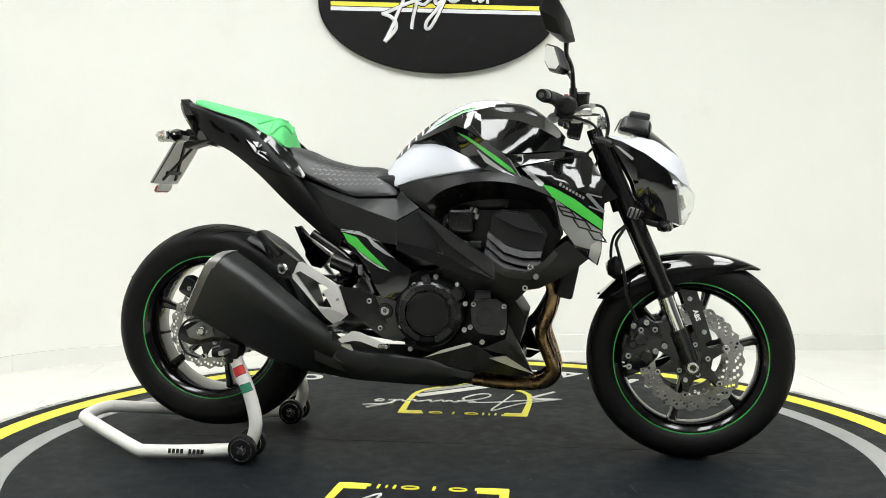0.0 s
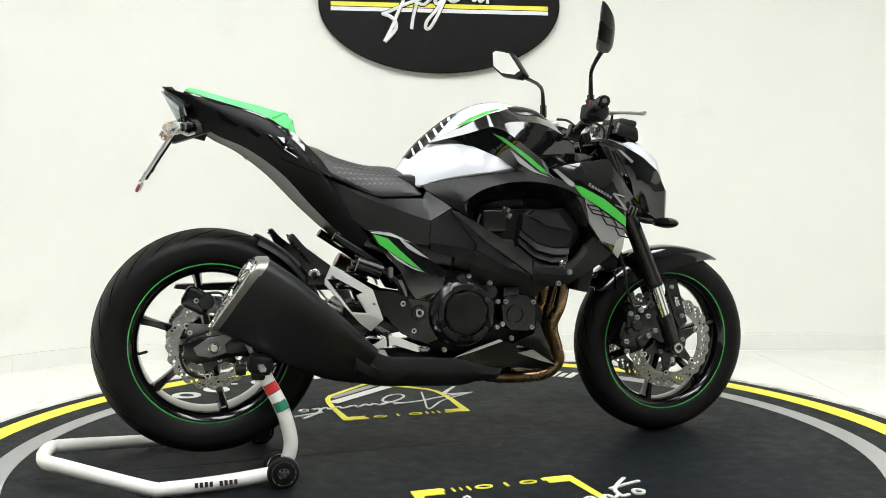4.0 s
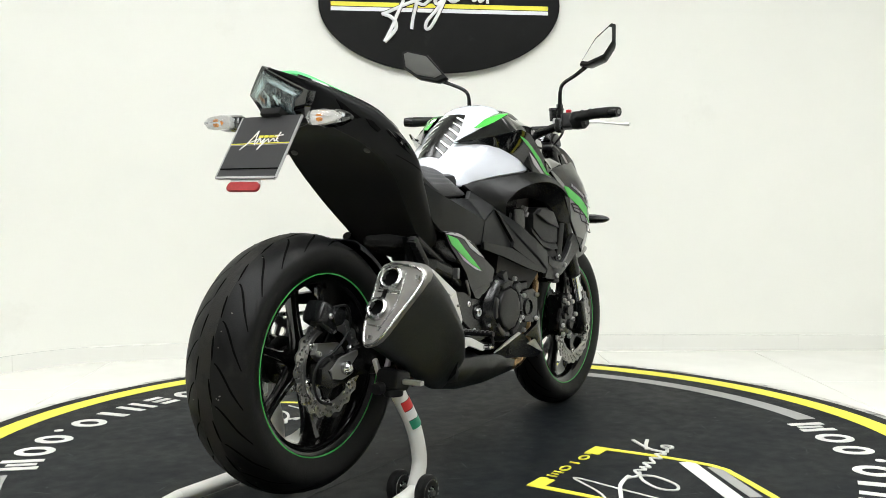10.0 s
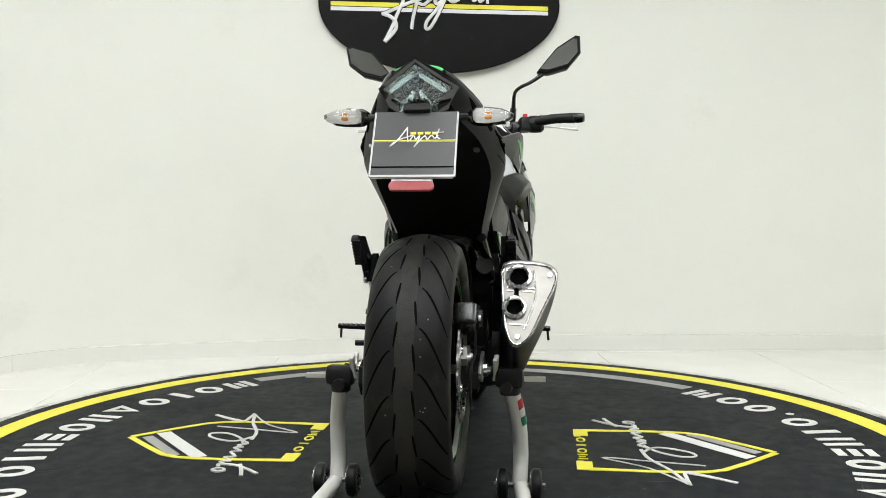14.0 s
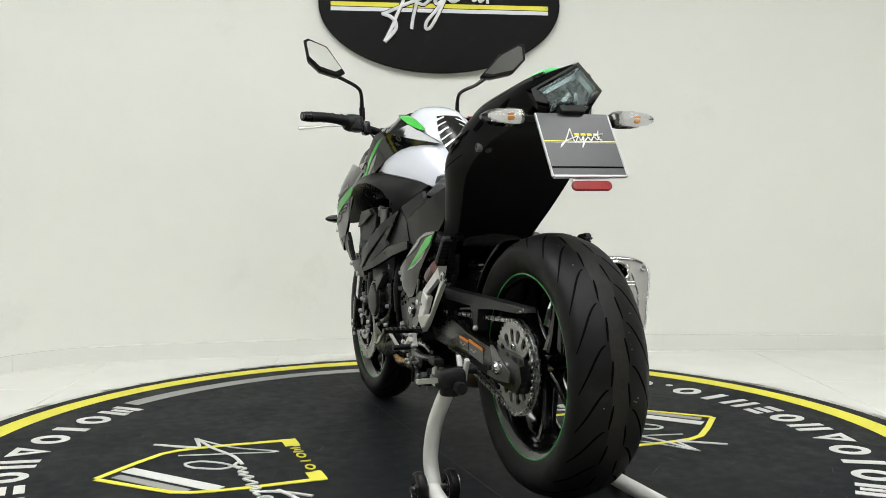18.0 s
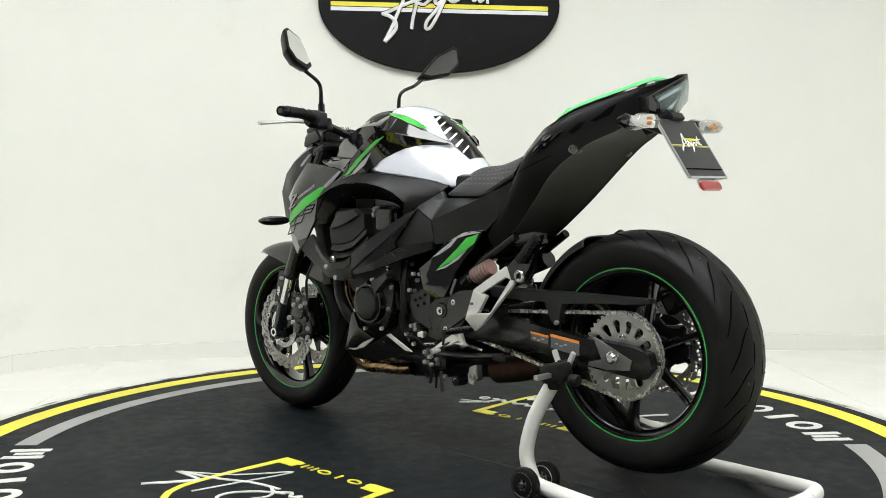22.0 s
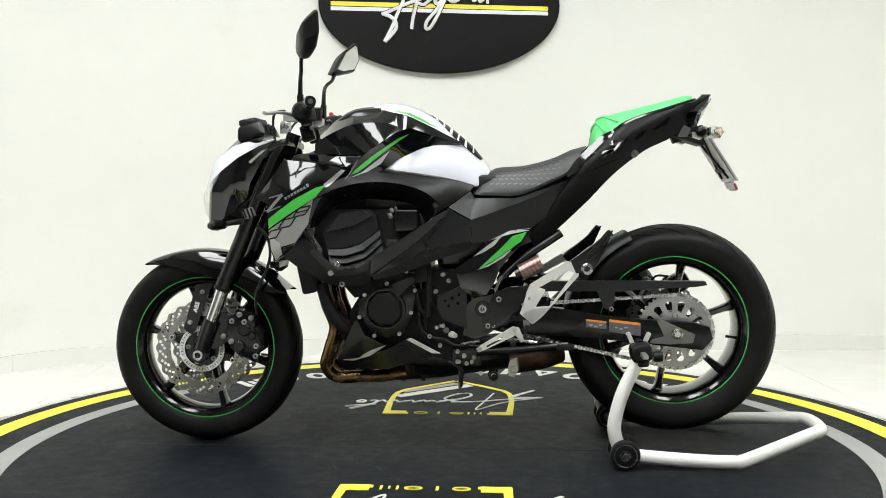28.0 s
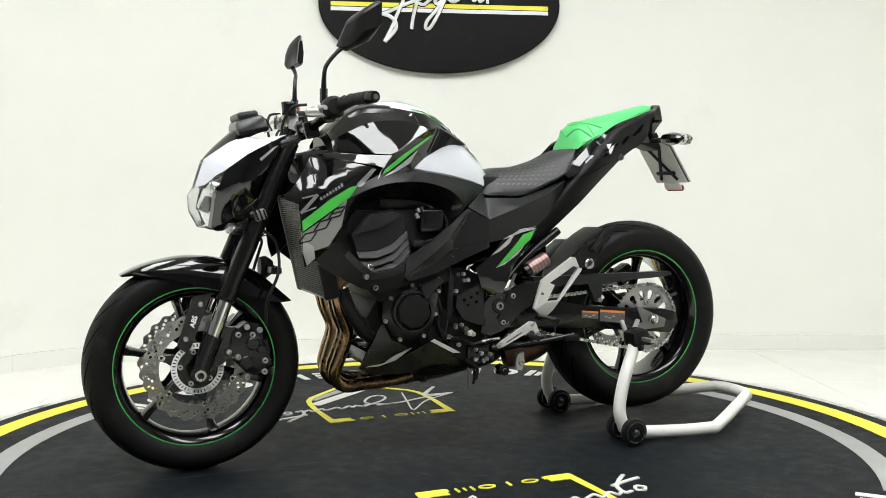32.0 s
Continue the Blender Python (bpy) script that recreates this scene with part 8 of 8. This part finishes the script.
# ---- radiator ----
rad = part("radiator", box_bm((0.035, 0.31, 0.30), (0, 0, 0), 0.006), M_ENGINE, bike, "black finned radiator")
RP = pose(0.412, 0, 0.63, 0, 12, 0)
rad.matrix_local = RP
for k in range(44):
    part("fin", box_bm((0.006, 0.28, 0.0022), (0.0185, 0, -0.138 + k * 0.0064)), M_HARDRUBBER, rad)
for s in (-1, 1):
    part("radiator_tank", box_bm((0.045, 0.03, 0.30), (0.0, s * 0.16, 0), 0.008), M_HARDRUBBER, rad)
part("radiator_top_hose", tube_bm([(x, y, z) for x, y, z in [(0.349, 0.15, 0.509), (0.33, 0.16, 0.451), (0.294, 0.155, 0.391), (0.262, 0.14, 0.364)]], 0.019, 14, 4), M_HARDRUBBER, bike)
part("horn", lathe_bm([(0.0001, 0.02), (0.03, 0.018), (0.034, 0.0), (0.02, -0.02), (0.0001, -0.02)], "x", ((0.524, 0.05, 0.563)[0], -0.06, (0.524, 0.05, 0.563)[2]), 20), M_HARDRUBBER, bike)
part("hose_bracket", box_bm((0.03, 0.12, 0.02), ((0.516, 0.05, 0.56)[0], 0.0, (0.516, 0.05, 0.56)[2]), 0.004), M_SATIN, bike)

# ---- shock absorber, hidden frame tubes ----
sh = part("shock_body", tube_bm([(-0.30, 0.0, 0.50), (-0.22, 0.0, 0.62)], 0.03, 16, 1), M_SATIN, bike)
for k in range(7):
    p = Vector((-0.30, 0, 0.50)).lerp(Vector((-0.22, 0, 0.62)), (k + 0.5) / 7)
    part("coil", lathe_bm([(0.036 + 0.007 * math.cos(t), 0.007 * math.sin(t)) for t in (radians(45 * q) for q in range(8))], "z", tuple(p), 20, closed=True), M_ENGINE, sh)
ra, rb = Vector((-0.245, 0.15, 0.546)), Vector((-0.304, 0.15, 0.577))
res = part("shock_reservoir", tube_bm([ra, rb], 0.0235, 20, 1), M_COPPER, bike, "brown ribbed shock reservoir")
a, b = ra, rb
for k in range(5):
    part("ring", tube_bm([a.lerp(b, 0.1 + 0.18 * k), a.lerp(b, 0.16 + 0.18 * k)], 0.0245, 20, 1), M_DARKSTEEL, res)
part("reservoir_cap", tube_bm([a.lerp(b, -0.25), a], 0.019, 16, 1), M_SATIN, res)
part("fluid_canister", tube_bm([at_r((-0.298, 0.12, 0.584)), at_r((-0.231, 0.13, 0.559))], 0.026, 18, 1), M_SATIN, bike)
part("canister_bolt", box_bm((0.012, 0.02, 0.03), ((-0.21, 0.15, 0.557)[0], -0.15, (-0.21, 0.15, 0.557)[2]), 0.003), M_DULLALU, bike)
for s in (-1, 1):
    part("subframe_tube", tube_bm([(x, s * y, z) for x, y, z in [(-0.364, 0.115, 0.662), (-0.314, 0.12, 0.629), (-0.264, 0.125, 0.596), (-0.215, 0.13, 0.555), (-0.182, 0.14, 0.523)]], 0.013, 12, 3), M_SATIN, bike)
    part("pillion_arm", shape_bm([[(-0.509, 0.192, 0.672), (-0.498, 0.192, 0.669), (-0.451, 0.19, 0.63), (-0.388, 0.184, 0.583), (-0.404, 0.184, 0.547), (-0.44, 0.186, 0.548), (-0.467, 0.19, 0.58), (-0.486, 0.192, 0.618)]], 0.018, s, bevel=0.003), M_SATIN, bike, "black arm of the pillion footpeg")

# ---- handlebar, controls, mirrors ----
BAR_Y = -0.008     # the bar sits a little off the middle
bx = lambda y: 0.412 - 0.086 * (y / 0.4) ** 1.5
bz = lambda y: 0.965 + 0.065 * min(1.0, y / 0.27) ** 1.4
bar = lambda y, s: (bx(y), BAR_Y + s * y, bz(y))
hb = part("handlebar", tube_bm([bar(y, s) for s, y in ((-1, 0.39), (-1, 0.3), (-1, 0.2), (-1, 0.12), (-1, 0.04), (1, 0.04), (1, 0.12), (1, 0.2), (1, 0.3), (1, 0.39))], 0.0135, 16, 4), M_SATIN, bike, "black tapered handlebar")
for s in (-1, 1):
    part("grip", tube_bm([bar(0.245, s), bar(0.31, s), bar(0.372, s)], [0.019, 0.0165, 0.0165, 0.018], 18, 3), M_HARDRUBBER, hb, "black rubber grip")
    for k in range(4):
        y_ = 0.265 + 0.03 * k
        part("grip_rib", tube_bm([bar(y_ - 0.002, s), bar(y_ + 0.002, s)], 0.0171, 18, 1), M_HARDRUBBER, hb)
    part("bar_end", tube_bm([bar(0.37, s), bar(0.385, s), bar(0.402, s)], [0.0165, 0.0172, 0.015], 18, 2), M_SATIN, hb, "black bar end weight")
    part("bar_end_screw", tube_bm([bar(0.40, s), bar(0.4045, s)], 0.007, 12, 1), M_DARKSTEEL, hb)
    part("switch_block", box_bm((0.05, 0.04, 0.05), (bx(0.205), BAR_Y + s * 0.205, 1.012), 0.010, (0, 10, -s * 16)), M_HARDRUBBER, hb, "black switch block")
    part("clamp_block", box_bm((0.04, 0.03, 0.05), (0.408, s * 0.05, 0.965), 0.006, (0, 15, 0)), M_SATIN, hb)
    part("brake_lever" if s < 0 else "clutch_lever", tube_bm([(x, BAR_Y + s * y, z) for x, y, z in ((0.410, 0.185, 1.006), (0.428, 0.235, 1.011), (0.442, 0.29, 1.010), (0.453, 0.35, 1.003), (0.455, 0.388, 1.0))], [0.0085, 0.0075, 0.006, 0.0052, 0.0076], 12, 4, flat=0.7), M_ALU, hb, "bright alloy hand lever")
    part("lever_perch", box_bm((0.06, 0.034, 0.024), (0.424, BAR_Y + s * 0.178, 1.004), 0.008, (0, 0, -s * 15)), M_ALU, hb, "bright alloy lever perch")
    part("perch_clamp", box_bm((0.034, 0.028, 0.046), (bx(0.172), BAR_Y + s * 0.172, 1.0), 0.008, (0, 10, 0)), M_SATIN, hb)
    part("perch_screw", lathe_bm([(0.0001, 0.016), (0.004, 0.016), (0.005, 0.012), (0.005, 0.0)], "z", (0.434, BAR_Y + s * 0.182, 1.004), 10), M_BOLT, hb)
    # mirror: stem, housing, glass
    stem = part("mirror_stem", tube_bm([(0.403, s * 0.170, 1.01), (0.403, s * 0.173, 1.06), (0.401, s * 0.176, 1.115), (0.395, s * 0.192, 1.138), (0.385, s * 0.235, 1.158), (0.380 + (0.006 if s < 0 else -0.008), s * 0.282, 1.190 if s < 0 else 1.176)], [0.009, 0.008, 0.006, 0.006, 0.006, 0.008], 12, 5), M_SATIN, bike, "black mirror stem")
    part("stem_nut", tube_bm([(0.403, s * 0.171, 1.03), (0.403, s * 0.173, 1.07)], 0.011, 6, 1), M_SATIN, stem)
    out = ([(0.263, 1.194), (0.320, 1.267), (0.378, 1.304), (0.390, 1.300), (0.392, 1.248), (0.358, 1.205), (0.290, 1.188)] if s < 0 else
           [(0.252, 1.184), (0.309, 1.260), (0.372, 1.279), (0.385, 1.272), (0.376, 1.218), (0.336, 1.184), (0.276, 1.170)])
    my, mz = 0.335, 1.238
    out = [(my + (y - my) * 1.1, z) for y, z in out]
    mx, lift = (0.345 if s < 0 else 0.325), 0.0
    yaw = 0.45
    nx, ny = 1 / math.hypot(1, yaw), yaw / math.hypot(1, yaw)
    mir = [(my + (y - my) * 0.87, mz + (z - mz) * 0.84) for y, z in out]
    lean = 0.10
    rings = []
    for back, k in ((0.0, 0.99), (0.008, 1.03), (0.025, 0.95), (0.044, 0.74), (0.053, 0.38)):
        rings.append([Vector((mx - yaw * (y - my) * k + lean * (z - mz) * k + back * nx, s * (my + (y - my) * k + back * ny - 0.5 * back), lift + mz + (z - mz) * k - 0.5 * back)) for y, z in out])
    housing = part("mirror_housing", loft_bm(rings, 1, 3), M_KNEE, stem, "black angular mirror housing")
    bm = bmesh.new()
    gl = [bm.verts.new((mx - 0.0025 * nx - yaw * (y - my) + lean * (z - mz), s * (y - 0.0015 * ny), z + lift)) for y, z in mir]
    gl2 = [bm.verts.new(v.co + Vector((0.003 * nx, s * 0.003 * ny, 0))) for v in gl]
    bm.faces.new(gl), bm.faces.new(gl2)
    for i in range(len(gl)):
        bm.faces.new((gl[i], gl[(i + 1) % len(gl)], gl2[(i + 1) % len(gl)], gl2[i]))
    part("mirror_glass", bm, M_MIRROR, stem, "mirror glass")
for side_, c_ in ((-1, (0.386, 0.243, 1.016)), (1, (0.388, 0.215, 1.019))):
    part("bar_housing", lathe_bm([(0.0001, -0.035), (0.020, -0.035), (0.028, -0.026), (0.030, -0.004), (0.029, 0.012), (0.021, 0.026), (0.0001, 0.028)], "y", (c_[0], side_ * c_[1], c_[2] - 0.002), 24), M_HARDRUBBER, hb, "black round control housing")
part("kill_switch", box_bm((0.013, 0.016, 0.012), (0.385, -0.214, 1.044), 0.003), M_REDSWITCH, hb, "red engine switch")
part("brake_reservoir", lathe_bm([(0.0001, 0.03), (0.024, 0.03), (0.026, 0.024), (0.024, 0.022), (0.022, -0.012), (0.0001, -0.014)], "z", (0.425, -0.15, 1.03), 20), M_SATIN, hb, "black brake fluid reservoir")
part("reservoir_stay", box_bm((0.03, 0.012, 0.05), (0.412, -0.155, 1.0), 0.003), M_PALEALU, hb)
inst = part("instrument_panel", box_bm((0.098, 0.165, 0.05), (0.582, 0, 0.972), 0.014, (0, 14, 0), taper=0.82), M_SATIN, bike, "black instrument panel")
part("instrument_hood", box_bm((0.06, 0.13, 0.022), (0.592, 0, 1.0), 0.008, (0, 10, 0)), M_EXHAUST, inst)
part("instrument_screen", box_bm((0.004, 0.11, 0.04), (0.531, 0, 0.976), 0.002, (0, 28, 0)), M_SCREEN, inst, "dark display")
part("fly_screen", loft_bm([[Vector((x, w * k, z + h * (1 - k * k))) for k in (-1, -0.6, -0.2, 0.2, 0.6, 1)] + [Vector((x - 0.004, w * k, z - 0.008)) for k in (1, 0.4, -0.4, -1)] for x, z, w, h in ((0.575, 0.955, 0.075, 0.035), (0.61, 0.938, 0.07, 0.036), (0.65, 0.91, 0.055, 0.032), (0.69, 0.886, 0.035, 0.018), (0.715, 0.868, 0.018, 0.006))], 1, 4), M_GLOSS, bike, "small gloss black screen over the headlight")
for s in (-1, 1):
    part("control_cable", tube_bm([(x, s * y, z) for x, y, z in [(0.45, 0.17, 1.024), (0.486, 0.15, 1.017), (0.503, 0.1, 0.972), (0.494, 0.09, 0.923), (0.463, 0.1, 0.849)]], 0.004, 8, 5), M_HARDRUBBER, bike)
part("throttle_cable", tube_bm([(0.40, -0.19, 0.99), (0.46, -0.15, 0.97), (0.47, -0.10, 0.92), (0.40, -0.08, 0.86)], 0.004, 8, 5), M_HARDRUBBER, bike)
part("ignition_lock", lathe_bm([(0.0001, 0.012), (0.014, 0.010), (0.017, 0.0), (0.017, -0.03)], "z", ((0.499, 0, 0.967)[0] - 0.01, 0, (0.499, 0, 0.967)[2] + 0.03), 20), M_STEEL, bike)
part("steering_head", box_bm((0.12, 0.12, 0.16), (0.38, 0, 0.83), 0.02, (0, 22, 0)), M_SATIN, bike)


# ---- what moves: the table turns with all that stands on it ----
def motions():
    rows_axle, rows_bike = [], []
    for t in range(0, 33):
        m = Matrix.Rotation(radians(TURN_START + TURN_RATE * t), 4, "Z")
        rows_axle.append((t, Matrix.Translation((0, TABLE_Y, 0)) @ m @ Matrix.Translation((TABLE_X, 0, 0))))
        rows_bike.append((t, m @ Matrix.Translation((0, BIKE_Y, 0))))
    walk(table, rows_axle)
    walk(stand, rows_bike)
    walk(bike, rows_bike)


motions()
